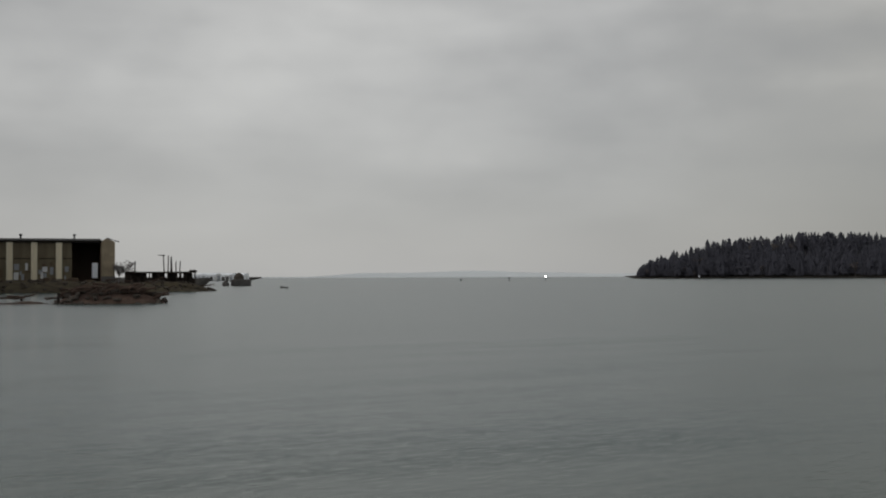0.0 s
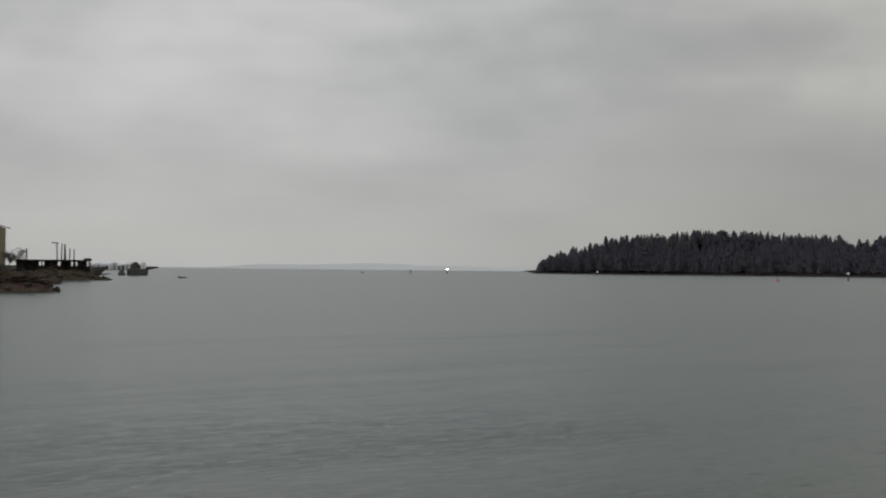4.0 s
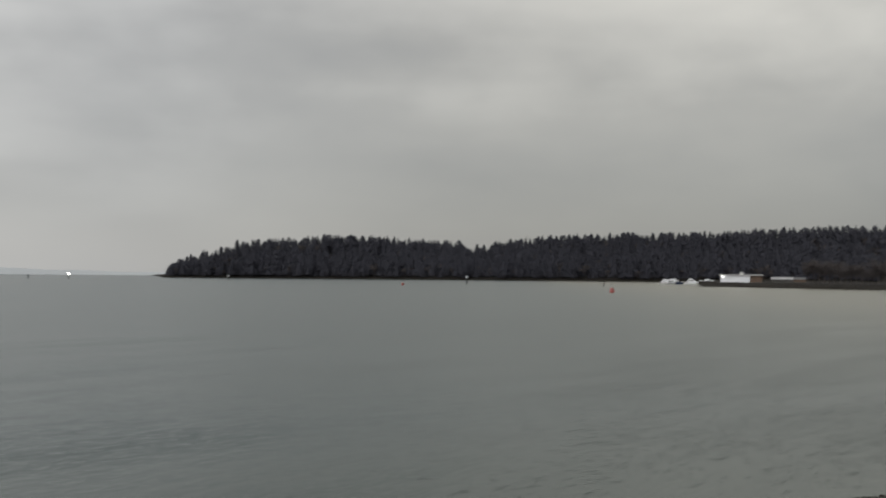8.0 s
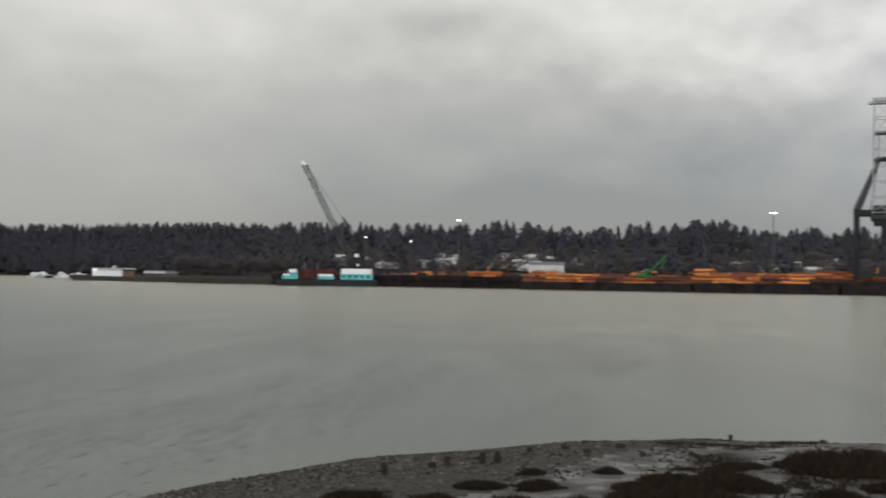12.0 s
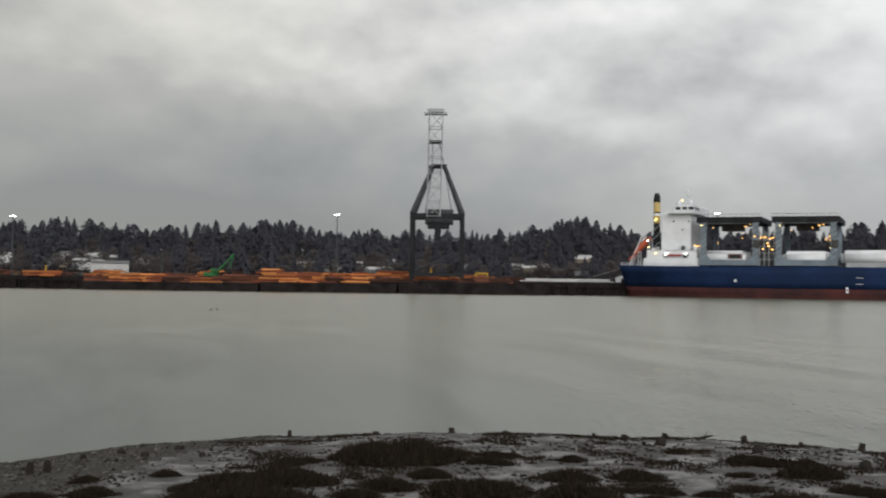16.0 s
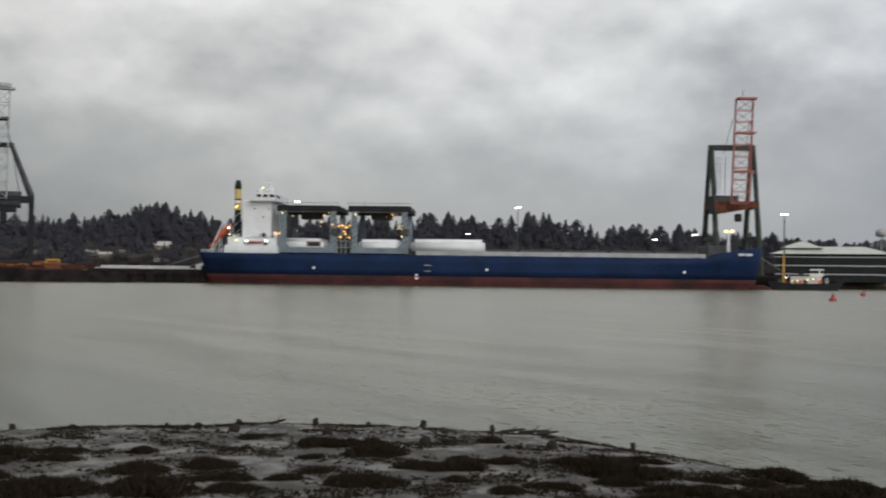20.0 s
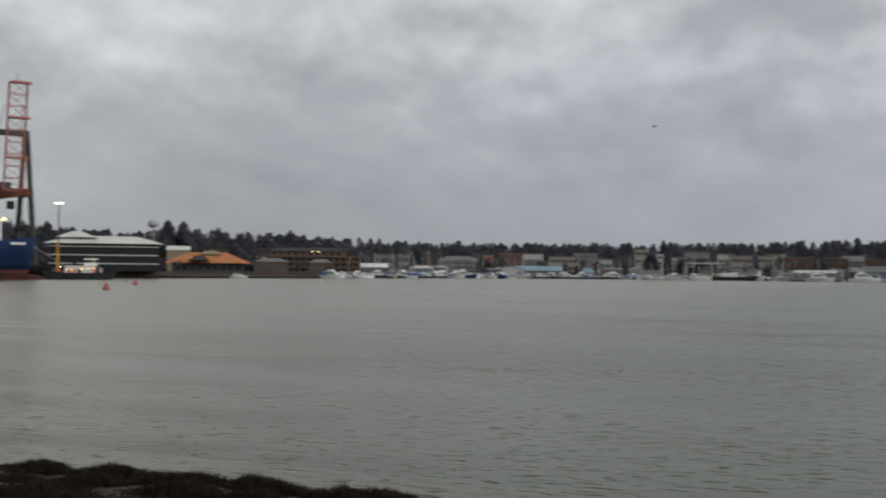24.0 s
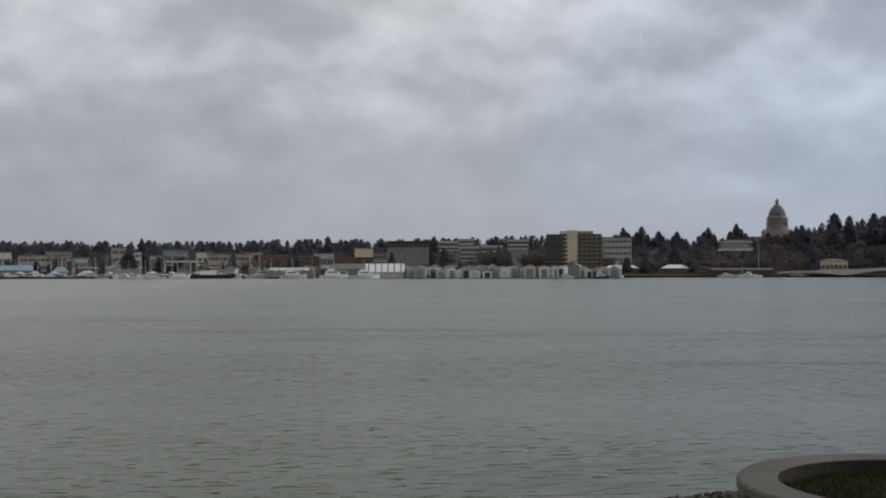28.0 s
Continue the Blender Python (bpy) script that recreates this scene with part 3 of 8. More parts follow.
def build_setting():
    # water: one sheet to the horizon
    bm = B()
    n = 120
    rings = []
    for r in (8.0, 60.0, 400.0, 1800.0, 4900.0):
        rings.append([bm.verts.new((r * math.cos(2 * math.pi * i / n), r * math.sin(2 * math.pi * i / n), 0)) for i in range(n)])
    bm.faces.new(rings[0])
    for a, b in zip(rings, rings[1:]):
        for i in range(n):
            bm.faces.new((a[i], b[i], b[(i + 1) % n], a[(i + 1) % n]))
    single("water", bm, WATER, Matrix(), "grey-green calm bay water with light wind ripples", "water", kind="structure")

    # near bank: a mud flat that runs out from the raised park edge
    az_list = [-180 + 0.6 * i for i in range(600)]
    d_list = [0.8, 2, 3.5, 5, 6, 7, 8, 9, 10, 11, 12, 13, 14] + [14.4 + 0.3 * i for i in range(64)] + [34.5, 36, 40]
    verts, faces, slots = [], [], []
    for az in az_list:
        s = table(az, SHORE)
        for d in d_list:
            p = V(az, d)
            inl = s - d
            z = 0.10 * inl if inl < 0 else 0.34 * (1 - math.exp(-inl / 1.6)) + 0.018 * inl
            if inl > -1.5:
                z += 0.05 * noise.noise(p * 0.45) + (0.010 if az < 60 else 0.022) * noise.noise(p * 1.7) + (0.004 if az < 60 else 0.012) * noise.noise(p * 4.5)
                z -= 0.05 * min(1.0, max(0.0, 1 - abs(inl) / 1.2))
            rise = min(1.0, max(0.0, (12.5 - d) / 6.0))
            z = z * (1 - rise) + 2.3 * rise * rise * (3 - 2 * rise)  if rise > 0 else z
            verts.append((p.x, p.y, max(z, -1.2)))
    nd = len(d_list)
    na = len(az_list)
    for i in range(na):
        for k in range(nd - 1):
            a, b = i * nd + k, ((i + 1) % na) * nd + k
            faces.append((a, b, b + 1, a + 1))
            az, d = az_list[i], d_list[k]
            gravel = (36 < az < 70 and table(az, SHORE) - d < (8.0 if az < 56 else 8.0 - 7.2 * (az - 56) / 14) + 0.8 * noise.noise(V(az, d) * 0.5)) or az > 112 or az < 36 or d < 12 or table(az, SHORE) - d < 0.9 + 0.6 * noise.noise(V(az, d) * 0.8)
            slots.append(1 if gravel else 0)
    verts.append((0, 0, 2.3))
    c = len(verts) - 1
    for i in range(na):
        faces.append((c, ((i + 1) % na) * nd, i * nd))
        slots.append(1)
    me = bpy.data.meshes.new("shore")
    me.from_pydata(verts, [], faces)
    me.materials.append(MUD)
    me.materials.append(GRAVEL)
    me.polygons.foreach_set("material_index", slots)
    me.polygons.foreach_set("use_smooth", [True] * len(faces))
    tagged(new("ground_shore", me), "wet grey mud flat with a gravel edge below the park bank", "ground", kind="structure")

    # far land: one sheet round the bay that reaches the horizon
    az_list = [-180 + 2 * i for i in range(78)] + [-24 + 0.5 * i for i in range(430)]
    az_list = sorted(set(a for a in az_list if a < 180))
    verts, faces = [], []
    steps = [0.0, 0.004, 0.01, 0.05, 0.1, 0.2, 0.3, 0.4, 0.5, 0.6, 0.7, 0.8, 0.9, 1.0]
    for az in az_list:
        s = far_shore(az if az > -100 else az + 360 if az + 360 <= 185 else az)
        a2 = az
        rows = []
        rows.append((s - 6, -2.5))
        rows.append((s, 0.8))
        known = 9.4 <= a2 <= 185
        if known:
            d0, _ = wood_ground(a2, 0.0)
            flat = 4.2 if 46 < a2 < 113.4 else 2.2
            d0 = max(d0, s + 20)
            rows.append((s + 5, flat * 0.8))
            rows.append((s + 12, flat))
            rows.append(((s + 12 + d0) / 2, flat))
            d1 = table(a2, WOOD_FAR)
            for f in (0.0, 0.25, 0.5, 0.75, 1.0):
                dd, z = wood_ground(a2, f)
                rows.append((max(dd, d0 + (d1 - d0) * f), max(z, flat)))
            rows.append((d1 + 400, rows[-1][1] * 0.8))
            rows.append((4950, 5.0))
        else:
            top = 30.0 if (a2 > 180 or a2 < -24) else 3.0
            rows += [(s + 8, 2.2), (s + 30, 2.8), (s + 80, 3.0), (s + 160, top * 0.5 + 2), (s + 240, top), (s + 300, top), (s + 360, top), (s + 420, top),
                     (s + 600, top), (max(s + 900, 4900), 5.0), (max(s + 950, 4950), 5.0)]
        for d, z in rows[:12]:
            p = V(az, d)
            verts.append((p.x, p.y, z + (0.35 * noise.noise(p * 0.05) if z > 0.9 else 0)))
        while len(verts) % 12:
            p = V(az, 4950)
            verts.append((p.x, p.y, 5.0))
    n = 12
    m = len(az_list)
    for i in range(m):
        for k in range(n - 1):
            a, b = i * n + k, ((i + 1) % m) * n + k
            faces.append((a, b, b + 1, a + 1))
    me = bpy.data.meshes.new("ground")
    me.from_pydata(verts, [], faces)
    me.materials.append(EARTH)
    tagged(new("ground", me), "dark earth land round the bay, rising to wooded hillsides", "ground", kind="structure")

    # hills at the head of the bay; their mist is pale colour and glow
    bm = B()
    prev = None
    for i in range(90):
        az = -16 + 32 * i / 89
        h = 4.0 + 26 * max(0.0, math.sin((az + 7) * 0.21)) * (0.75 + 0.5 * noise.noise(Vector((az * 0.35, 3, 0)))) + 12 * max(0, (az - 0) / 12)
        h = max(h, 2.0)
        a, b = V(az, 4700, -1), V(az, 4700, h)
        c = V(az, 4850, h * 0.9)
        cur = [bm.verts.new(a), bm.verts.new(b), bm.verts.new(c)]
        if prev:
            bm.faces.new((prev[0], cur[0], cur[1], prev[1]))
            bm.faces.new((prev[1], cur[1], cur[2], prev[2]))
        prev = cur
    single("backdrop_hills", bm, HILL_FAR, Matrix(), "pale hills across the water, their mist a painted glow", "hill", kind="structure")


# ---- woods ----
def conifer_mesh(seed, sprays=270, blunt=0.7):
    """A narrow fir of unit height: drooping sprays round a tapered trunk."""
    rnd = random.Random(seed)
    v, f = [], []
    for i in range(4):
        a = math.pi / 2 * i
        v.append((0.012 * math.cos(a), 0.012 * math.sin(a), 0))
    v.append((0, 0, 1.0))
    for i in range(4):
        f.append((i, (i + 1) % 4, 4))
    lean = rnd.uniform(-0.02, 0.02)
    base = rnd.uniform(0.06, 0.16)
    gaps = [rnd.uniform(0, 6.283) for _ in range(3)]
    for k in range(sprays):
        u = rnd.random() ** 1.1
        z = base + (0.99 - base) * u
        w = 0.20 * (1 - u) ** blunt + 0.018
        a = rnd.uniform(0, 6.283)
        w *= 1 + 0.22 * math.sin(a * 2 + gaps[0] + z * 9) + 0.15 * math.sin(z * 42 + gaps[1])
        r = w * rnd.uniform(0.75, 1.08)
        r0 = max(0.0, r - rnd.uniform(0.03, 0.07))
        dz = rnd.uniform(-0.035, 0.03)
        t = rnd.uniform(0.020, 0.042) * (1.2 - 0.6 * u)
        ca, sa = math.cos(a), math.sin(a)
        tilt = rnd.uniform(-1, 1)
        c = len(v)
        v.append((lean * z + r * ca, r * sa, z + dz - 0.045))
        v.append((lean * z + r0 * ca - t * sa, r0 * sa + t * ca, z + t * tilt * 0.5 + 0.045))
        v.append((lean * z + r0 * ca + t * sa, r0 * sa - t * ca, z - t * tilt * 0.5 + 0.045))
        f.append((c, c + 1, c + 2))
    return np.array(v), f


def bare_mesh(seed, limbs=9, twigs=70, thick=0.028):
    """A leafless broad tree of unit height: trunk, limbs and a haze of twigs."""
    rnd = random.Random(seed)
    v, f = [], []

    def rod(p, q, r):
        p, q = np.array(p), np.array(q)
        c = len(v)
        for i in range(3):
            a = 2.094 * i
            v.append(tuple(p + np.array((r * math.cos(a), r * math.sin(a), 0))))
        v.append(tuple(q))
        for i in range(3):
            f.append((c + i, c + (i + 1) % 3, c + 3))

    rod((0, 0, 0), (0, 0, 0.75), 0.02)
    tips = []
    for i in range(limbs):
        a = rnd.uniform(0, 6.28)
        z = rnd.uniform(0.25, 0.6)
        r = rnd.uniform(0.12, 0.30)
        q = (r * math.cos(a), r * math.sin(a), min(0.97, z + rnd.uniform(0.15, 0.4)))
        rod((0, 0, z), q, 0.010)
        tips.append((z, a, r, q))
    for i in range(twigs):
        z, a, r, q = rnd.choice(tips)
        t = rnd.uniform(0.3, 1.0)
        p = np.array((q[0] * t, q[1] * t, z + (q[2] - z) * t))
        e = p + np.array((rnd.uniform(-0.12, 0.12), rnd.uniform(-0.12, 0.12), rnd.uniform(-0.02, 0.14)))
        w = np.array((rnd.uniform(-1, 1), rnd.uniform(-1, 1), rnd.uniform(-1, 1))) * thick
        c = len(v)
        v += [tuple(p), tuple(e + w), tuple(e - w)]
        f.append((c, c + 1, c + 2))
    return np.array(v), f


FIRS = [conifer_mesh(s) for s in range(6)] + [conifer_mesh(70 + s, 330, 0.36) for s in range(6)]
BARES = [bare_mesh(40 + s) for s in range(6)]


def crowd(name, spots, kinds, mat, label, category):
    """One mesh of many trees: spots of (x, y, z, height, width factor)."""
    vs, fs, off = [], [], 0
    for k, (x, y, z, h, w) in enumerate(spots):
        bv, bf = kinds[k * 7919 % len(kinds)]
        a = (k * 2.399) % 6.283
        c, s = math.cos(a), math.sin(a)
        q = np.empty_like(bv)
        q[:, 0] = x + (bv[:, 0] * c - bv[:, 1] * s) * h * w
        q[:, 1] = y + (bv[:, 0] * s + bv[:, 1] * c) * h * w
        q[:, 2] = z + bv[:, 2] * h
        vs.append(q)
        fs.append(np.array(bf) + off)
        off += len(bv)
    va, fa = np.concatenate(vs), np.concatenate(fs)
    me = bpy.data.meshes.new(name)
    me.vertices.add(len(va))
    me.vertices.foreach_set("co", va.ravel())
    me.loops.add(len(fa) * 3)
    me.polygons.add(len(fa))
    me.loops.foreach_set("vertex_index", fa.ravel().astype(np.int32))
    me.polygons.foreach_set("loop_start", np.arange(0, len(fa) * 3, 3, dtype=np.int32))
    me.update()
    me.materials.append(mat)
    return tagged(new(name, me), label, category, kind="stuff")


def build_woods():
    rnd = random.Random(5)
    fir_a, fir_b, fir_c, bare_a, bare_b, bare_c = [], [], [], [], [], []
    rows = 10
    for k in range(rows):
        f = k / (rows - 1)
        az = 9.55
        while az < 184:
            d, z = wood_ground(az, f)
            el = table(az, TREE_EL)
            step = (5.0 if az < 46 else 5.2) * rnd.uniform(0.5, 1.5) / d * 57.3
            az += step
            dd = d + rnd.uniform(-9, 9)
            x, y = V(az, dd)[:2]
            crest = EYE_Z + dd * math.tan(radians(table(az, TREE_EL) * (rnd.uniform(0.93, 1.07) if az < 46 else rnd.uniform(0.82, 1.10) if az < 113 else rnd.uniform(0.9, 1.05))))
            if az < 13:
                h = max(3.0, min(19 * rnd.uniform(0.6, 1.15), crest - z))
            else:
                h = min(rnd.uniform(15, 27), max(crest - z, 6)) if k < rows - 3 else max(8.0, crest - z)
            if 170.1 < az < 172.0 and k < 8:
                h = min(h, max(4.0, EYE_Z + dd * math.tan(radians(1.03)) - z))
            town = az > 46
            # behind the town, extra bare trees lighten the woods in place of haze
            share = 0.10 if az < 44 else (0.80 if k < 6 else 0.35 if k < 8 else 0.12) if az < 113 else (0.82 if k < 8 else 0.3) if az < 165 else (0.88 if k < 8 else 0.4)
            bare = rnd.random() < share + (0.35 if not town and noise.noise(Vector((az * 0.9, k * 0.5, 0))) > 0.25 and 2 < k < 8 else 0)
            if town and k < 7 and noise.noise(Vector((az * 0.55, k * 0.8, 4))) > 0.38:
                continue
            spot = (x, y, z - 0.5, h * (0.72 if bare else 1.0), rnd.uniform(1.1, 1.7) if bare else rnd.uniform(0.9, 1.7) if az < 45 else rnd.uniform(1.1, 2.0))
            if az < 45:
                (bare_a if bare else fir_a).append(spot)
            elif az < 113:
                (bare_b if bare else fir_b).append(spot)
            else:
                (bare_c if bare else fir_c).append(spot)
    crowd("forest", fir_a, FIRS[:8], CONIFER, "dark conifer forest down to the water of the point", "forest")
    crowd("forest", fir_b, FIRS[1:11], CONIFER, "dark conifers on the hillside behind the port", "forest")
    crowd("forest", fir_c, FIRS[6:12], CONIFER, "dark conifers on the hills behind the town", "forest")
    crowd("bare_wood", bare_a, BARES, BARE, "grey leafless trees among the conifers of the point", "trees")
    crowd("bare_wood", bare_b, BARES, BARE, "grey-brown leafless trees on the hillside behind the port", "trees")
    crowd("bare_wood", bare_c, BARES, BARE, "grey-brown leafless trees behind the town, some added for haze", "trees")


def tree_thing(az, d, z, h, w, seed, label, bare=False):
    bv, bf = (bare_mesh(seed, 14, 420, 0.011) if bare else conifer_mesh(seed, 700, 0.42))
    t = thing("tree", at(az, d, z, seed * 37 % 360), label, "tree", "single trees")
    bm = B()
    bar(bm, (0, 0, 0), (0, 0, h * 0.8), h * 0.014, h * 0.004, 5)
    part("trunk", bm, OLD_WOOD, t)
    me = bpy.data.meshes.new("crown")
    q = bv * np.array((h * w, h * w, h))
    me.from_pydata([tuple(p) for p in q], [], [tuple(x) for x in bf])
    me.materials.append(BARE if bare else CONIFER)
    c = new("crown", me)
    c.parent = t
    return t


def build_single_trees():
    fir = "dark green conifer standing clear of the wood"
    for i, (az, el, d, h) in enumerate(((24.9, 1.62, 1420, 22), (25.25, 1.6, 1440, 20), (13.0, 1.72, 1500, 20), (17.3, 2.05, 1560, 22), (14.6, 1.8, 1500, 20), (82.3, 3.3, 900, 30),
                                        (81.4, 3.1, 905, 28), (66.4, 2.95, 950, 30), (67.7, 2.95, 960, 30), (88.3, 3.0, 900, 26), (96.2, 3.1, 900, 30), (97.4, 2.95, 910, 28),
                                        (100.2, 3.15, 900, 28), (101.2, 3.05, 905, 26), (107.6, 2.6, 880, 26), (78.0, 2.7, 900, 24), (94.3, 2.75, 900, 24),
                                        (117.6, 2.35, 800, 26), (118.3, 2.3, 805, 25), (123.5, 1.95, 800, 20), (169.8, 2.15, 1580, 30), (171.1, 2.3, 1590, 33), (168.3, 1.95, 1500, 28), (167.4, 1.98, 1500, 28), (166.6, 2.2, 1500, 32), (172.6, 1.9, 1600, 26), (173.9, 2.15, 1600, 30), (174.2, 2.2, 1300, 30),
                                        (175.6, 2.75, 1300, 36), (176.3, 2.6, 1310, 32), (177.4, 2.7, 1250, 34), (178.1, 2.75, 1260, 36), (179.2, 2.8, 1250, 36), (165.7, 2.15, 1450, 30),
                                        (156.3, 1.75, 1000, 20), (151.0, 1.75, 1250, 22), (142.0, 1.6, 1250, 22), (131.9, 1.55, 1200, 20))):
        top = EYE_Z + d * math.tan(radians(el))
        tree_thing(az, d, top - h, h, (0.9 if az < 113 else 1.3) + 0.25 * ((i * 37) % 10) / 10, 100 + i, fir)
        if d > 1400 and az > 150:
            for k, (da, cut) in enumerate(((0.22, 0.80), (-0.26, 0.72), (0.45, 0.66))):
                tree_thing(az + da * (1 if i % 2 else -1), d + 12 * k, top - h, h * cut, 1.5, 400 + 3 * i + k, fir)
    for i, (az, el, d, h, w) in enumerate(((129.8, 1.4, 745, 19, 1.5), (141.4, 1.15, 765, 14, 1.9), (142.2, 1.1, 768, 13, 1.7), (120.9, 1.55, 690, 19, 1.8), (154.2, 1.0, 800, 10, 1.3),
                                           (167.1, 0.45, 855, 9, 2.6), (166.6, 0.4, 858, 8, 2.6), (112.0, 2.2, 720, 22, 1.2), (168.2, 1.2, 1000, 22, 1.5))):
        top = EYE_Z + d * math.tan(radians(el))
        tree_thing(az, d, top - h, h, w, 200 + i, "dark evergreen tree behind the moorings")
    for i, (az, el, d, h) in enumerate(((118.0, 0.5, 560, 8), (124.0, 0.45, 600, 8), (125.3, 0.4, 605, 7), (-15.4, 0.8, 352, 7), (-15.8, 0.75, 350, 6), (160.0, 0.9, 850, 14), (158.8, 0.95, 860, 15),
                                        (116.9, 0.55, 520, 8), (170.0, 1.0, 950, 16), (171.8, 0.9, 960, 16), (147.0, 0.7, 800, 12), (138.2, 0.75, 790, 11))):
        top = EYE_Z + d * math.tan(radians(el))
        tree_thing(az, d, top - h, h, 1.3, 300 + i, "leafless grey-brown tree by the shore", True)


# ---- the port: quay, ship, cranes, timber ----
def quay_arm(name, m, u0, u1, step):
    t = tagged(new(name), "long dark timber and concrete quay along the port", "quay", kind="structure")
    t.matrix_world = m
    bm = B()
    box(bm, u0, u1, 0, 30, 2.8, 4.4)
    part("deck", bm, QUAY, t, "dark weathered quay deck edge")
    bm = B()
    box(bm, u0, u1, 0.9, 29, -2, 2.8)
    part("bulkhead", bm, QUAY, t)
    bm = B()
    box(bm, u0, u1, 0.0, 0.5, 4.4, 4.8)
    part("bull_rail", bm, DARK_WOOD, t)
    pile = mesh_of(bar(B(), (0, 0, -2), (0, 0, 4.4), 0.28, 0.25, 6), "pile", QUAY)
    n = int((u1 - u0) / step)
    for i in range(n):
        piece("pile", pile, t, (u0 + 1 + step * i, -0.35 + 0.1 * ((i * 7) % 3), -0.3 * ((i * 13) % 4)), i)
    fend = mesh_of(box(B(), -1.1, 1.1, -0.5, 0.0, 0.2, 4.0), "fender", QUAY)
    for i in range(int((u1 - u0) / 25)):
        piece("fender", fend, t, (u0 + 8 + 25 * i, -0.6, 0.0))


def build_quay():
    quay_arm("quay_south", wharf(0, 425), -112, 112, 4)
    quay_arm("quay_north", north_quay(0, 411), -240, 66, 3)


def build_log_barge():
    """Low dark barges moored along the quay."""
    for x0, x1, h in ((-128, -66.6, 2.6), (-66, -18.6, 3.0), (-18, 34, 3.6)):
        t = thing("barge", north_quay((x0 + x1) / 2, 402.5), "low dark steel barge moored along the quay", "barge", "moored barges")
        w = (x1 - x0) / 2
        bm = prism(B(), ((-w, h), (-w + 0.4, -1.2), (w - 0.4, -1.2), (w, h)), -6, 6)
        part("hull", bm, QUAY, t)
        bm = B()
        for y in (-6.05, 5.85):
            box(bm, -w, w, y, y + 0.2, h - 0.25, h + 0.35)
        rods("coaming", bm, QUAY, t)


def build_ship():
    s = thing("cargo_ship", wharf(-98.9, 393) @ Matrix.Diagonal((1.0197, 1, 1, 1)), "blue and red cargo ship with white deckhouse moored at the quay", "ship")
    # stations along the hull: x, half beam on deck, half beam on the water, height of the deck edge
    st = ((0.0, 13.5, 4.5, 10.9), (2.0, 14.4, 5.5, 10.8), (8.0, 15, 7.6, 10.7), (16, 15, 10.2, 10.6), (26, 15, 12.8, 10.6), (38, 15, 14.6, 10.6), (48, 15, 15, 10.6), (148, 15, 15, 10.6), (158, 15, 13.2, 10.6), (166, 15, 10.6, 10.7), (172, 14.6, 8.2, 10.9),
          (174, 14.4, 7.4, 12.0), (177, 13.8, 6.1, 12.6), (183, 11.5, 3.4, 13.4), (188, 8.0, 1.6, 14.1), (191.5, 4.2, 0.7, 14.6), (193.5, 0.4, 0.2, 15.0))
    bow = 193.5

    def loft(levels):
        bm = B()
        rows = []
        for x, bd, bw, hz in st:
            r = []
            for lv in levels:
                z = lv if lv is not None else hz
                k = min(1.0, max(0.0, (z - 0.0) / hz)) ** 1.4
                b = bw + (bd - bw) * k
                rake = max(0.0, (x - 160) / 33.5) ** 2 * (-(1 - min(1, max(z, 0) / 15)) * 3.0)
                aft = max(0.0, 1 - x / 8) * (1 - min(1, max(z, 0) / 10.9)) * 1.2
                r.append((x + rake + aft, b, z))
            rows.append(r)
        rings = []
        for r in rows:
            rings.append([bm.verts.new((x, 15 - b, z)) for x, b, z in r] + [bm.verts.new((x, 15 + b, z)) for x, b, z in reversed(r)])
        for a, b in zip(rings, rings[1:]):
            for i in range(len(a)):
                j = (i + 1) % len(a)
                bm.faces.new((a[i], b[i], b[j], a[j]))
        bm.faces.new(rings[0][::-1])
        bm.faces.new(rings[-1])
        bmesh.ops.recalc_face_normals(bm, faces=bm.faces[:])
        return bm

    part("upper_hull", loft((3.4, 5.5, 8.0, None)), HULL_BLUE, s, "deep blue painted hull", True)
    part("lower_hull", loft((-3.0, 0.0, 1.8, 3.396)), HULL_RED, s, "worn red antifouling below the blue", True)
    bm = B()
    lathe(bm, ((0.3, -3.2), (1.6, -2.2), (2.1, -0.6), (1.7, 1.0), (0.4, 1.9)), 12)
    bmesh.ops.transform(bm, matrix=Matrix.Translation((192.2, 15, -0.2)) @ Matrix.Diagonal((2.3, 1.0, 1.0, 1)), verts=bm.verts[:])
    part("bulbous_bow", bm, HULL_RED, s, "", True)
    bm = B()
    box(bm, 30, 172, 3.5, 26.5, 10.0, 12.2)
    part("hatch_coaming", bm, STEEL_GREY, s, "pale grey hatch coaming along the deck")
    bm = B()
    box(bm, 74, 171, 0.35, 0.55, 10.6, 12.1)
    part("bulwark", bm, STEEL_PALE, s, "light grey bulwark plating")
    for i in range(9):
        block("hatch_cover", STEEL_GREY, s, 32 + 15.4 * i, 46 + 15.4 * i, 4.2, 25.8, 12.2, 12.9)
    # deckhouse
    bm = B()
    box(bm, 14.2, 24.2, 3.5, 26.5, 12.0, 29.2, 0.25)
    h = part("deckhouse", bm, WHITE, s, "white painted accommodation block")
    bm = B()
    box(bm, 8.5, 27.5, 2.0, 28.0, 10.5, 13.4, 0.15)
    box(bm, 9.5, 26.5, 2.5, 27.5, 13.4, 16.2, 0.15)
    part("lower_deckhouse", bm, WHITE, s)
    bm = B()
    box(bm, 17.0, 26.2, 0.4, 29.6, 28.8, 29.2)
    box(bm, 19.0, 25.9, 0.8, 29.2, 29.2, 31.6, 0.2)
    part("bridge", bm, WHITE, s, "white wheelhouse with wings out to the ship's sides")
    for y0 in (1.2, 4.4, 7.6):
        block("window", GLASS, s, 25.86, 25.97, y0, y0 + 2.8, 30.0, 31.0)
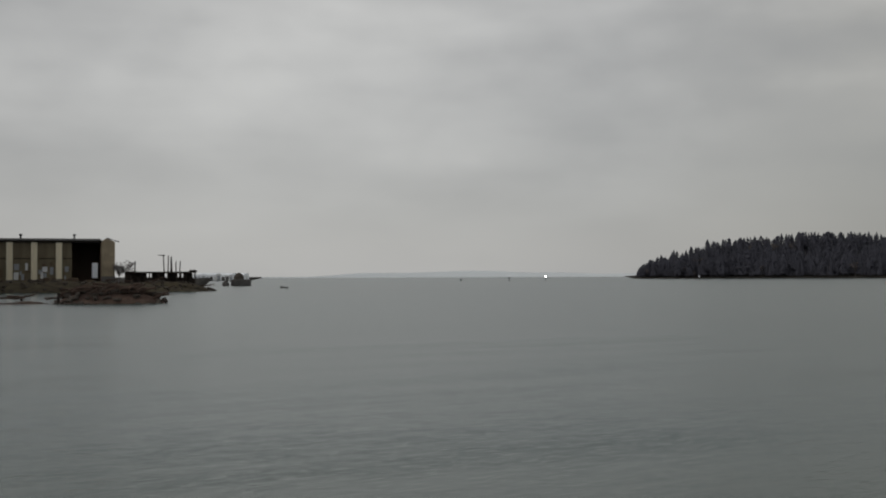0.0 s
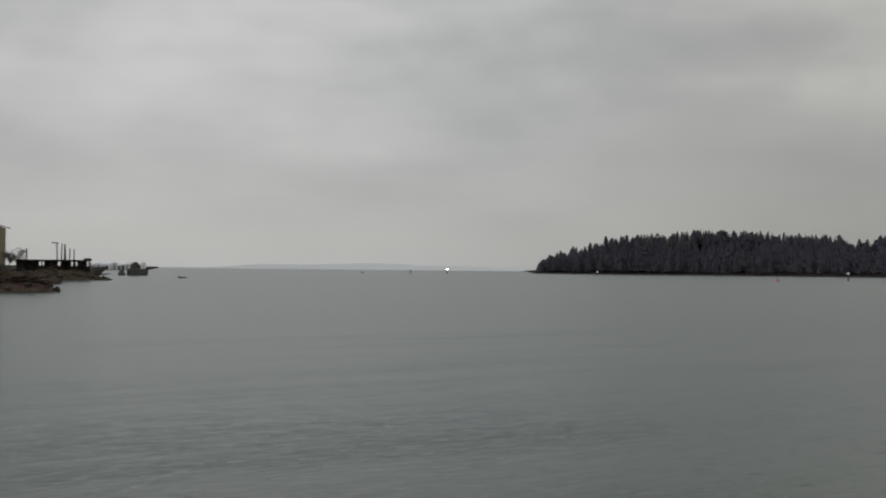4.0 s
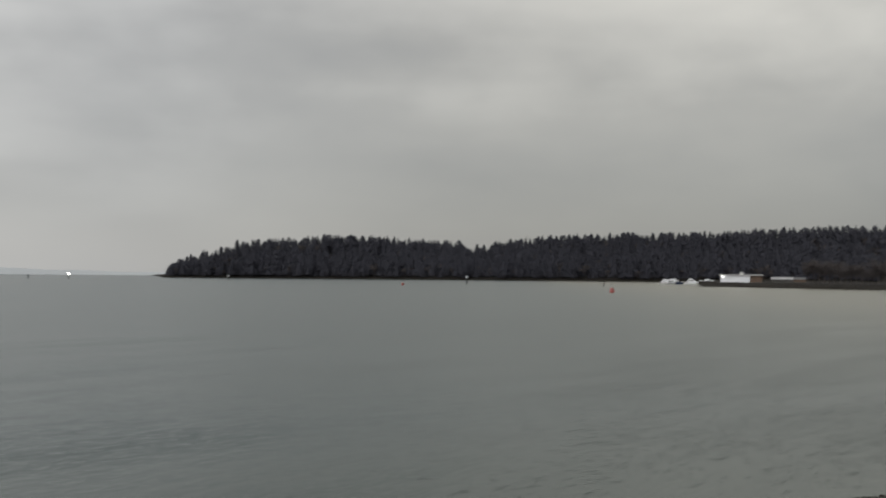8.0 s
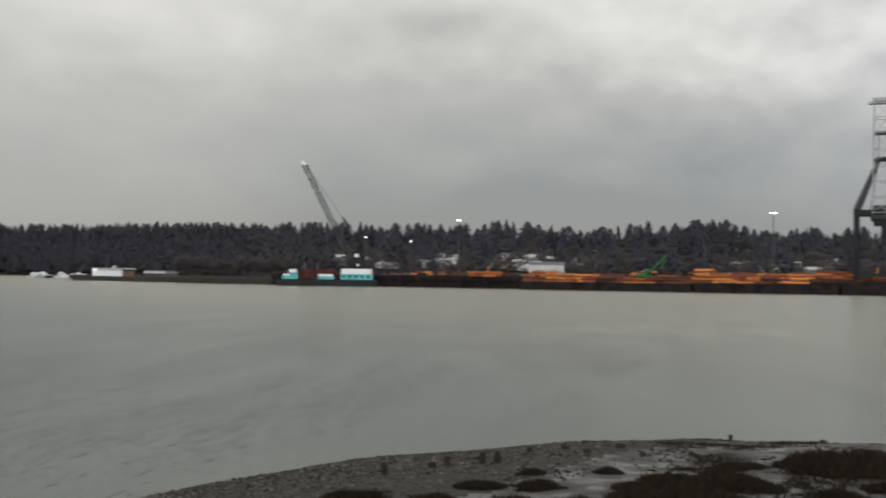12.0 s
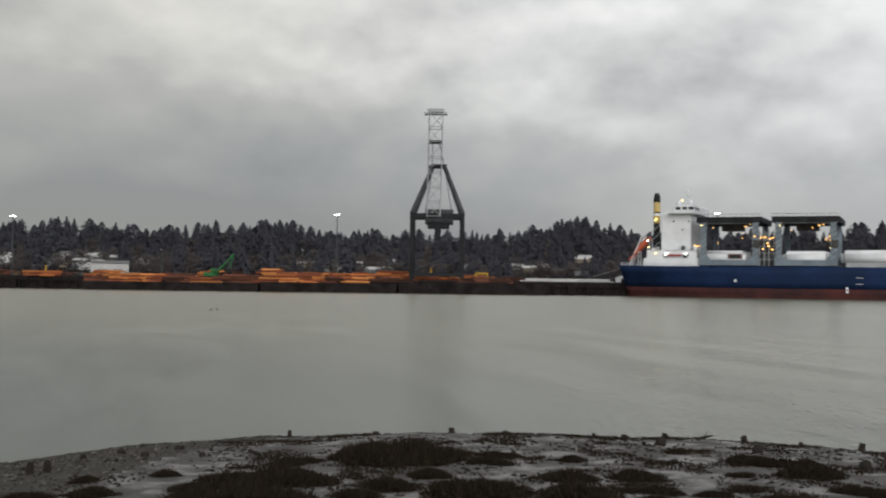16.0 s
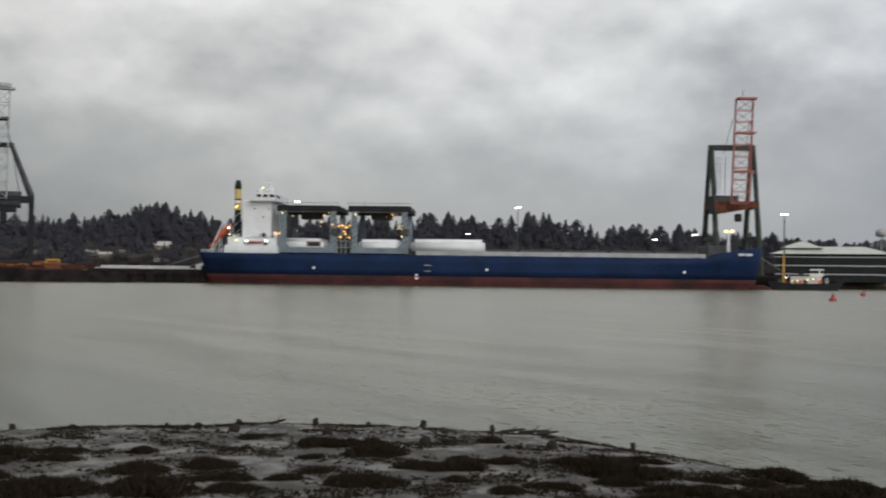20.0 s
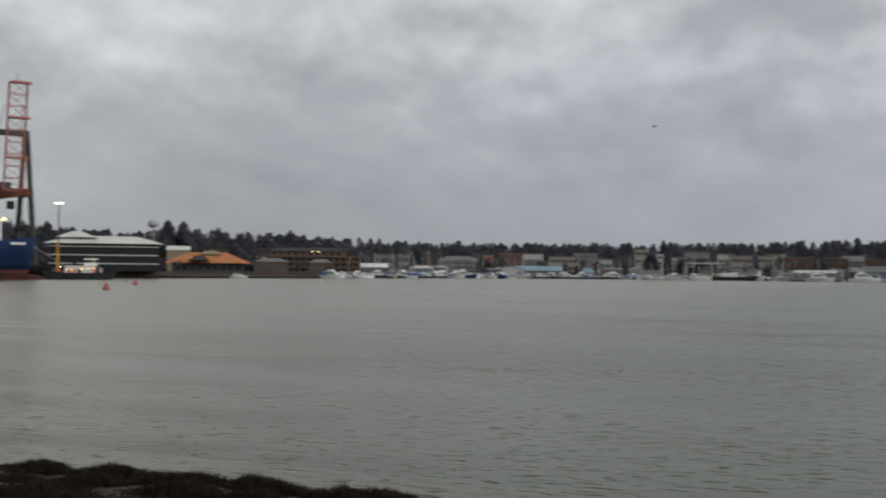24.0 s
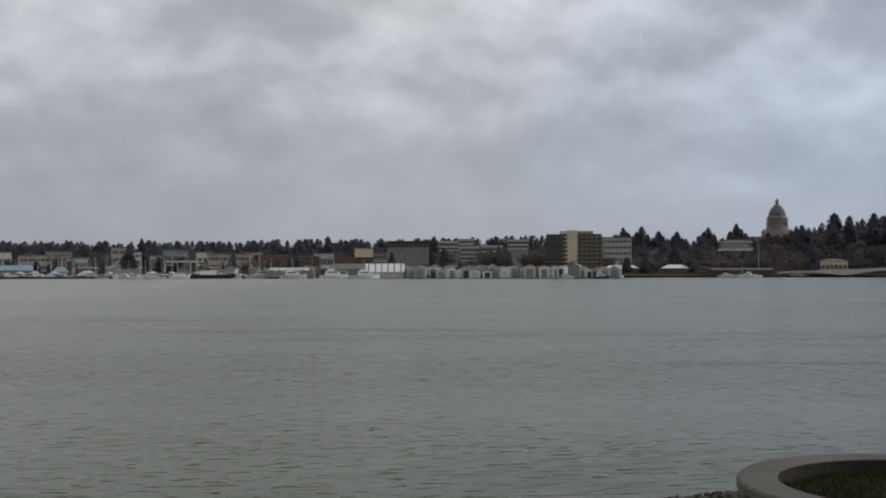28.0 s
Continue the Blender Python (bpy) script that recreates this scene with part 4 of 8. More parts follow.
    for x0 in (19.6, 21.8, 24.0):
        block("window", GLASS, s, x0, x0 + 1.6, 0.74, 0.86, 30.0, 31.0)
    for k in range(5):
        z = 14.3 + 2.9 * k
        for x0 in (15.2, 18.2, 21.2, 23.4):
            if (k * 3 + int(x0)) % 5 == 0 or k == 0:
                block("porthole", GLASS, s, x0, x0 + 0.4, 3.4 if k else 2.4, 3.52, z, z + 0.5)
    bm = B()
    bar(bm, (14.2, 3.1, 16.2), (24.6, 3.1, 16.2), 0.05, n=4)
    for q in range(8):
        bar(bm, (14.2 + 1.48 * q, 3.1, 15.2), (14.2 + 1.48 * q, 3.1, 16.2), 0.04, n=4)
    rods("railing", bm, WHITE, s)
    bm = B()
    for z in (11.5, 11.9, 12.3):
        bar(bm, (0.8, 1.6, z - 0.6), (27, 0.4, z - 0.6), 0.05, n=4)
    for q in range(14):
        bar(bm, (0.8 + 2.0 * q, 1.5 - 0.08 * q, 10.6), (0.8 + 2.0 * q, 1.5 - 0.08 * q, 11.9), 0.05, n=4)
    rods("railing", bm, WHITE, s)
    # small gear round the house front
    rnd = random.Random(3)
    for i in range(14):
        x, z = rnd.uniform(8, 28), rnd.choice((13.4, 16.2, 16.2))
        block("deck_gear", rnd.choice((WHITE, STEEL_PALE, STEEL_GREY, WHITE)), s, x, x + rnd.uniform(0.5, 1.6), 2.0, 3.4, z, z + rnd.uniform(0.5, 1.6))
    # funnel
    fx = 11.1
    f = part("funnel", lathe(B(), ((1.16, 12), (1.12, 26.0)), 14, fx, 11), STEEL_DARK, s, "slim funnel with buff bands and a black top", True)
    part("funnel_band", lathe(B(), ((1.17, 26.0), (1.15, 28.6)), 14, fx, 11), FUNNEL_YELLOW, f)
    part("funnel_band", lathe(B(), ((1.17, 28.6), (1.15, 29.4)), 14, fx, 11), WHITE, f)
    part("funnel_band", lathe(B(), ((1.17, 29.4), (1.15, 30.0)), 14, fx, 11), STEEL_DARK, f)
    part("funnel_band", lathe(B(), ((1.17, 30.0), (1.14, 33.4)), 14, fx, 11), FUNNEL_YELLOW, f)
    part("funnel_cap", lathe(B(), ((1.20, 33.4), (1.16, 35.2), (0.9, 36.0), (0.8, 36.6)), 14, fx, 11), STEEL_DARK, f)
    for z in (14, 17, 20, 23):
        part("funnel_brace", bar(B(), (fx - 1.3, 9.7, z), (fx + 1.4, 9.7, z + 2.4), 0.12, n=4), STEEL_PALE, f)
    # masts
    bm = B()
    bar(bm, (21.5, 15, 31), (21.0, 15, 38), 0.35, 0.15)
    bar(bm, (23.2, 15, 31), (22.0, 15, 35), 0.2, 0.15)
    bar(bm, (21.2, 11.5, 35.2), (21.2, 18.5, 35.2), 0.12)
    box(bm, 20.2, 22.6, 14.2, 15.8, 33.4, 33.7)
    part("radar_mast", bm, WHITE, s)
    bm = B()
    box(bm, 19.3, 22.9, 13.4, 13.8, 36.0, 36.35)
    part("radar_scanner", bm, WHITE, s)
    for x, y in ((19.8, 6.0), (24.2, 4.0), (23.0, 9.5)):
        part("antenna_dome", lathe(B(), ((0.5, 31.6), (0.9, 32.3), (0.9, 32.9), (0.4, 33.5)), 10, x, y), WHITE, s, "", True)
    # free-fall lifeboat on its ramp
    for y in (13, 17):
        part("ramp_rail", bar(B(), (0.8, y, 13.0), (8.2, y, 20.5), 0.25, n=4), ORANGE, s)
        part("ramp_post", bar(B(), (8.2, y, 10.6), (8.2, y, 20.5), 0.2, n=4), WHITE, s)
        part("ramp_post", bar(B(), (4.2, y, 10.6), (4.2, y, 16.2), 0.16, n=4), WHITE, s)
        part("davit", bar(B(), (0.8, y, 10.6), (5.4, y, 21.4), 0.22, n=4), WHITE, s)
    part("davit_beam", bar(B(), (5.4, 13, 21.4), (5.4, 17, 21.4), 0.2, n=4), WHITE, s)
    bm = lathe(B(), ((0.2, 0), (0.8, 1.2), (1.05, 3.5), (1.05, 6.0), (0.7, 8.0), (0.2, 8.8)), 10)
    bmesh.ops.transform(bm, matrix=Matrix.Translation((2.0, 15, 15.0)) @ Matrix.Rotation(radians(45), 4, "Y"), verts=bm.verts[:])
    part("lifeboat", bm, ORANGE, s, "orange enclosed lifeboat", True)
    # two travelling gantry cranes across the deck
    for k, x0 in enumerate((27.6, 51.9)):
        g = part("deck_crane", box(B(), x0 - 1.0, x0 + 20.2, 1.0, 29.0, 25.4, 27.4, 0.2), STEEL_DARK, s, "blue-grey travelling gantry crane with a dark top girder")
        for x in (x0, x0 + 17.0):
            for y in (0.9, 27.0):
                bm = B()
                box(bm, x + 0.2, x + 2.1, y, y + 1.8, 11.0, 25.4, 0.15)
                part("leg", bm, STEEL_BLUE, g)
        for y in (0.8, 27.1):
            bm = B()
            prism(bm, ((x0, 11.0), (x0 + 19.4, 11.0), (x0 + 19.4, 14.2), (x0 + 17.0, 14.2), (x0 + 15.8, 12.9), (x0 + 3.6, 12.9), (x0 + 2.4, 14.2), (x0, 14.2)), y, y + 2.0)
            part("sill_beam", bm, STEEL_BLUE, g)
        bm = B()
        prism(bm, ((x0 + 2.1, 25.4), (x0 + 2.1, 24.2), (x0 + 3.0, 25.0), (x0 + 16.2, 25.0), (x0 + 17.1, 24.2), (x0 + 17.1, 25.4)), 0.9, 1.5)
        part("top_frame", bm, STEEL_GREY, g)
        bm = B()
        box(bm, x0 + 6, x0 + 13, 9, 15, 23.0, 25.3, 0.2)
        part("trolley", bm, DARKWALL, g)
        bm = B()
        box(bm, x0 + 17.6, x0 + 19.6, 0.4, 2.6, 17.0, 19.6, 0.2)
        part("operator_cab", bm, DARKWALL, g)
        for xs in (0.0, 17.0):
            for i in range(7):
                z = 13 + 1.8 * i
                part("stair", bar(B(), (x0 + xs, 0.5, z), (x0 + xs + 2.5, 0.5, z + 1.6), 0.09, n=4), STEEL_PALE, g)
        bm = B()
        bar(bm, (x0 - 1.0, 0.7, 28.3), (x0 + 20.2, 0.7, 28.3), 0.06, n=4)
        for i in range(12):
            bar(bm, (x0 - 1.0 + 1.83 * i, 0.7, 27.3), (x0 - 1.0 + 1.83 * i, 0.7, 28.3), 0.05, n=4)
        rods("railing", bm, STEEL_GREY, g)
        lit = ((0.5, 24.5), (4.5, 23.6), (6.0, 18.5), (14.9, 23.9), (16.4, 24.6), (14.4, 21.5), (17.8, 20.6), (13.9, 20.0)) if k == 0 else ((1.5, 24.2), (5.2, 22.6), (11.7, 23.4), (13.7, 24.2), (15.2, 24.4), (17.0, 20.6), (15.8, 19.6), (16.8, 19.4), (17.1, 16.8))
        for q, (x, z) in enumerate(lit):
            r = 0.17 if q % 3 else 0.26
            block("deck_lamp", LAMP_WARM if q % 8 else LAMP_YELLOW, g, x0 + x, x0 + x + r * 1.6, 0.35, 0.75, z, z + r)
    # the machinery between the cranes
    bm = B()
    box(bm, 47.4, 51.6, 3, 24, 12.2, 15.0, 0.1)
    box(bm, 47.8, 51.2, 5, 22, 15.0, 19.0, 0.1)
    part("mast_house", bm, STEEL_GREY, s)
    bm = B()
    for i in range(5):
        bar(bm, (46.8, 2.2, 13 + 2.2 * i), (51.8, 2.2, 13 + 2.2 * i), 0.10, n=4)
    for x in (47.0, 48.5, 50.0, 51.5):
        bar(bm, (x, 2.2, 11), (x, 2.2, 23), 0.14, n=4)
    part("ladder_frame", bm, STEEL_PALE, s)
    for x, z in ((47.4, 20.2), (48.6, 20.4), (50.0, 19.8), (51.0, 20.2), (49.2, 18.3), (47.8, 16.4), (50.8, 16.2), (49.6, 17.4)):
        block("deck_lamp", LAMP_WARM, s, x, x + 0.5, 1.9, 2.2, z, z + 0.35)
    for x, y, z, m in ((10.7, 9.3, 26.8, LAMP_YELLOW), (11.1, 9.2, 27.2, LAMP_YELLOW), (20.2, 8, 33.6, LAMP_YELLOW), (25.8, 2.2, 17.6, LAMP_WARM), (26.6, 2.0, 17.2, LAMP_WARM), (27.3, 2.0, 17.5, LAMP_WARM),
                       (10.0, 2.0, 16.9, LAMP_YELLOW), (12.4, 1.9, 14.9, LAMP_YELLOW), (16.0, 1.9, 14.6, LAMP_WHITE), (22.6, 1.9, 14.6, LAMP_WHITE), (9.8, 1.9, 19.2, LAMP_WHITE)):
        block("deck_lamp", m, s, x, x + 0.45, y - 0.3, y, z, z + 0.38)
    bm = B()
    box(bm, 17.0, 21.4, 1.5, 1.9, 14.0, 14.7)
    part("life_raft", bm, BUOY_RED, s, "red raft canisters on the house side")
    # wrapped white cargo on deck
    for x0, x1, z1 in ((28.6, 42.4, 16.0), (54.4, 68.6, 15.9), (72.4, 97.4, 16.2)):
        bm = B()
        box(bm, x0, x1, 1.6, 24.0, 12.0, z1, 0.0)
        bmesh.ops.bevel(bm, geom=[e for e in bm.edges if max(v.co.z for v in e.verts) > z1 - 0.1], offset=1.1, segments=3, affect="EDGES")
        part("wrapped_cargo", bm, WHITE, s, "long white wrapped deck cargo", True)
    block("cargo_opening", BRICK, s, 36.8, 41.6, 1.46, 1.58, 13.2, 14.9)
    block("cargo_opening", GLASS, s, 37.4, 41.0, 1.40, 1.50, 13.4, 14.6)
    # forecastle
    bm = B()
    box(bm, 172.5, 179, 5, 25, 11.0, 15.2, 0.2)
    part("forecastle_house", bm, STEEL_GREY, s)
    bm = B()
    bar(bm, (181.6, 15, 13), (181.6, 15, 20.5), 0.65, 0.5)
    box(bm, 180.2, 183.0, 14.6, 15.4, 19.9, 20.4)
    part("foremast", bm, WHITE, s)
    for x in (180.2, 182.3):
        block("mast_lamp", LAMP_YELLOW, s, x, x + 0.9, 14.1, 14.6, 20.3, 20.9)
    for x in (176.5, 185.2):
        bm = lathe(B(), ((0.7, 12.6), (0.7, 14.2), (1.0, 14.4), (1.0, 15.0)), 10, x, 10)
        part("winch", bm, STEEL_DARK, s)
    # painted marks
    for i in range(6):
        block("name_mark", WHITE, s, 182.6 + 0.85 * i + (0.3 if i > 2 else 0), 183.2 + 0.85 * i + (0.3 if i > 2 else 0), 3.3 + 0.52 * i, 3.4 + 0.52 * i, 11.7, 12.5)
    for x, z, w in ((39.2, 5.4, 0.8), (97.6, 5.4, 0.8), (163.6, 5.4, 0.8), (74.0, 2.2, 0.8), (74.0, 3.3, 0.8)):
        block("hull_mark", WHITE, s, x, x + w, -0.06, 0.02, z, z + 0.8)
    for z in (5.0, 7.0):
        block("hull_mark", STEEL_PALE, s, 77.0, 79.2, -0.06, 0.02, z, z + 0.25)
    # mooring lines
    bm = B()
    for p, q in (((1, 15, 11), (-24, 32, 4.6)), ((3, 22, 11), (-14, 32.5, 4.6)), ((190, 20, 14), (208, 33, 4.6))):
        bar(bm, p, q, 0.09, n=4)
    rods("mooring_line", bm, STEEL_PALE, s)


def build_grey_crane():
    c = thing("quay_crane", wharf(-190.5, 447, 4.2, 22.4) @ Matrix.Diagonal((1, 1, 1.024, 1)), "grey container crane with its boom raised, on the quay", "crane", "container cranes")
    legs = ((-10.6, -6), (10.4, -6), (-10.6, 8), (10.4, 8))
    for x, y in legs:
        bm = B()
        box(bm, x - 0.95, x + 0.95, y - 0.9, y + 0.9, 0.8, 28.2, 0.1)
        part("leg", bm, STEEL_DARK, c)
        bm = B()
        bar(bm, (x, y, 28), (2.6 if x > 0 else -2.3, 1.0 + 0.25 * y, 48.0), 1.15, 0.8, 4)
        part("upper_leg", bm, STEEL_GREY, c)
        bm = B()
        box(bm, x - 1.9, x + 1.9, y - 0.6, y + 0.6, 0.0, 0.9, 0.1)
        part("bogie", bm, STEEL_DARK, c)
    for y in (-6, 8):
        block("portal_beam", STEEL_DARK, c, -10.2, 10.0, y - 0.7, y + 0.7, 26.0, 28.0)
        block("sill_beam", STEEL_DARK, c, -10.2, 10.0, y - 0.6, y + 0.6, 2.2, 3.6)
    for x in (-10.6, 10.4):
        block("side_beam", STEEL_DARK, c, x - 0.6, x + 0.6, -6, 8, 12.0, 13.2)
    block("apex_beam", STEEL_DARK, c, -3.2, 3.6, -0.4, 3.0, 47.2, 48.8)
    bm = B()
    box(bm, -5.4, 6.6, 2, 14, 24.2, 30.2, 0.3)
    part("machinery_house", bm, STEEL_GREY, c, "grey machinery house")
    bm = B()
    box(bm, -4.2, 5.0, -4, 4, 22.0, 24.6, 0.3)
    box(bm, -1.2, 1.4, -5, -2, 17.6, 22.2, 0.2)
    part("operator_cab", bm, STEEL_DARK, c)
    bm = lattice(B(), (-1.7, -7.5, 26.5), (-1.2, -3.0, 69.6), 5.6, 4.6, 7, 0.15)
    boom = part("boom", bm, STEEL_PALE, c, "pale lattice boom raised upright")
    bm = B()
    for z, y in ((47.0, -5.6), (57.6, -4.4)):
        box(bm, -4.2, 1.2, y - 1.4, y + 1.4, z - 0.5, z + 0.5)
    rods("boom_tie", bm, STEEL_DARK, boom)
    bm = B()
    box(bm, -6.2, 3.6, -5.0, -1.2, 69.0, 69.8)
    box(bm, -4.8, 2.2, -4.6, -1.6, 69.8, 71.4, 0.2)
    part("boom_head", bm, STEEL_PALE, boom)
    bm = B()
    for x in (-2.6, 2.8):
        bar(bm, (x, 1, 46.6), (x * 0.5 - 1.2, -4.4, 58), 0.14, n=4)
        bar(bm, (x, 1, 46.6), (x * 2.2, 9, 28), 0.14, n=4)
    bar(bm, (-10.6, -6.2, 4), (10.4, -6.2, 13), 0.2, n=4)
    rods("stay", bm, STEEL_GREY, c)


def build_red_crane():
    c = thing("quay_crane", wharf(97.2, 455, 4.2), "dark container crane with a red boom raised upright", "crane", "container cranes")
    for x in (-8.2, 8.2):
        for y in (-15, 15):
            bm = B()
            bar(bm, (x, y, 0.8), (x * 0.99, y * 0.12, 51.4), 1.25, 0.85, 4)
            part("leg", bm, STEEL_GREEN, c)
            block("bogie", STEEL_DARK, c, x - 1.8, x + 1.8, y - 0.7, y + 0.7, 0.0, 0.9)
        block("side_beam", STEEL_GREEN, c, x - 0.7, x + 0.7, -10.5, 10.5, 14.5, 16.2)
        block("side_beam", STEEL_GREEN, c, x - 0.7, x + 0.7, -6.5, 6.5, 27.0, 28.6)
        bm = B()
        bar(bm, (x, -13.5, 6), (x, 9.5, 15), 0.35, n=4)
        part("brace", bm, STEEL_GREEN, c)
    block("apex_beam", STEEL_GREEN, c, -8.9, 8.9, -1.6, 1.6, 50.2, 52.2)
    bm = prism(B(), ((-9.8, 26.5), (-6, 24.8), (8.8, 27.4), (8.8, 29.6), (-9.8, 29.4)), -9, -2)
    part("trolley_girder", bm, BARK, c, "rusty red girder across the portal")
    bm = B()
    box(bm, -8, 3, 0, 12, 28.4, 32.4, 0.3)
    part("machinery_house", bm, STEEL_GREY, c, "grey machinery house")
    block("operator_cab", STEEL_DARK, c, 0.2, 2.4, -8, -5, 21.8, 24.8)
    block("cable_reel", STEEL_DARK, c, -10.6, -9.0, -12, -9, 24.4, 31.0)
    bm = lattice(B(), (0.6, -13.0, 28.5), (3.2, -8.0, 69.4), 6.6, 2.2, 9, 0.13)
    boom = part("boom", bm, STEEL_RED, c, "faded red lattice boom raised upright")
    for z in (40.5, 55.5, 68.8):
        block("boom_tie", STEEL_RED, boom, -2.0 + z * 0.03, 5.2 + z * 0.03, -11.6, -8.4, z, z + 0.8)
    bm = B()
    for x in (-5.8, -4.6, -2.6):
        bar(bm, (x, -1, 47.5), (x - 0.8, -4, 33), 0.1, n=4)
    bar(bm, (2.6, -8.2, 69.4), (2.6, -8.2, 73.0), 0.12, n=4)
    bar(bm, (-1.5, -8.3, 61), (-3, 0, 49), 0.12, n=4)
    bar(bm, (5.2, -8.3, 61), (5.5, 0, 49), 0.12, n=4)
    rods("stay", bm, STEEL_GREEN, c)


def high_mast(az, d, el, name_group="port floodlights", lampmat=None, w=2.8):
    top = EYE_Z + d * math.tan(radians(el))
    base = 4.0 if 46 < az < 113 and d < 780 else max(2.5, top - 34)
    t = thing("light_mast", at(az, d, base), "tall grey mast with a lit white floodlight head", "street lamp", name_group)
    h = top - base
    part("mast", bar(B(), (0, 0, 0), (0, 0, h), 0.38, 0.2, 6), STEEL_GREY, t)
    bm = B()
    bar(bm, (-w / 2, 0, h), (w / 2, 0, h), 0.12, n=4)
    arm = part("crossarm", bm, STEEL_GREY, t)
    for i in range(4):
        x = -w / 2 + w * (i + 0.15) / 4
        block("lamp_head", lampmat or LAMP_WHITE, arm, x, x + w * 0.17, -0.5, 0.2, h + 0.05 * (i % 2), h + 0.42 + 0.05 * (i % 2))


def build_floodlights():
    for az, d, el in ((54.58, 650, 2.83), (69.9, 560, 3.27), (88.67, 560, 3.5), (99.67, 620, 3.36), (112.54, 480, 3.05), (97.17, 700, 2.03), (106.44, 700, 1.83), (108.37, 640, 2.08)):
        high_mast(az, d, el)
    for az, d, el in ((49.95, 720, 1.9), (52.2, 720, 1.75)):
        high_mast(az, d, el, "yard lamps", LAMP_WHITE, 0.5)
    for az, d, el, w in ((61.4, 620, 1.4, 1.2), (68.2, 620, 1.5, 1.4), (66.7, 640, 1.6, 0.8)):
        high_mast(az, d, el, "yard lamps", STEEL_PALE, w)


LOG_MESHES, BARK_MESHES = ([mesh_of(bar(B(), (-0.5, 0, 0), (0.5, 0, 0), 0.40, 0.33, 7), "log", m) for m in tones] for tones in (LOG_TONES, BARK_TONES))


def log_pile(u0, u1, v, z, h, seed, fresh=True, axes=wharf):
    rnd = random.Random(seed)
    t = thing("log_pile", axes((u0 + u1) / 2, v, z), "stack of fresh orange peeled logs on the quay" if fresh else "stack of dark barked logs on the quay", "logs", "log piles")
    w = (u1 - u0) / 2
    rows = max(2, int(1.2 * h / 0.62))
    nseg = max(2, round((u1 - u0) / 5))
    for q in range(nseg):
        mid = -w + 2 * w * (q + 0.5) / nseg
        top = max(1, round(rows * rnd.uniform(0.85, 1.1) * math.sqrt(max(0.1, 1 - (mid / (w * 1.05)) ** 2))))
        for r in range(top):
            for k in range(4 if r == top - 1 else 2 if r >= top - 3 else 1):
                L = rnd.uniform(5.0, 9.0)
                th = rnd.uniform(0.8, 1.25)
                ob = piece("log", rnd.choice(LOG_MESHES if fresh else BARK_MESHES), t, (mid + rnd.uniform(-1.0, 1.0), -4 + 0.85 * k + 0.3 * (r % 2) + 0.3 * r, 0.36 + 0.62 * r + 0.1 * k * (r < top - 1)), 0.0, (L, th, th))
                ob.rotation_euler = (rnd.uniform(0, 6), rnd.uniform(-0.03, 0.03), rnd.uniform(-0.12, 0.12))
    return t


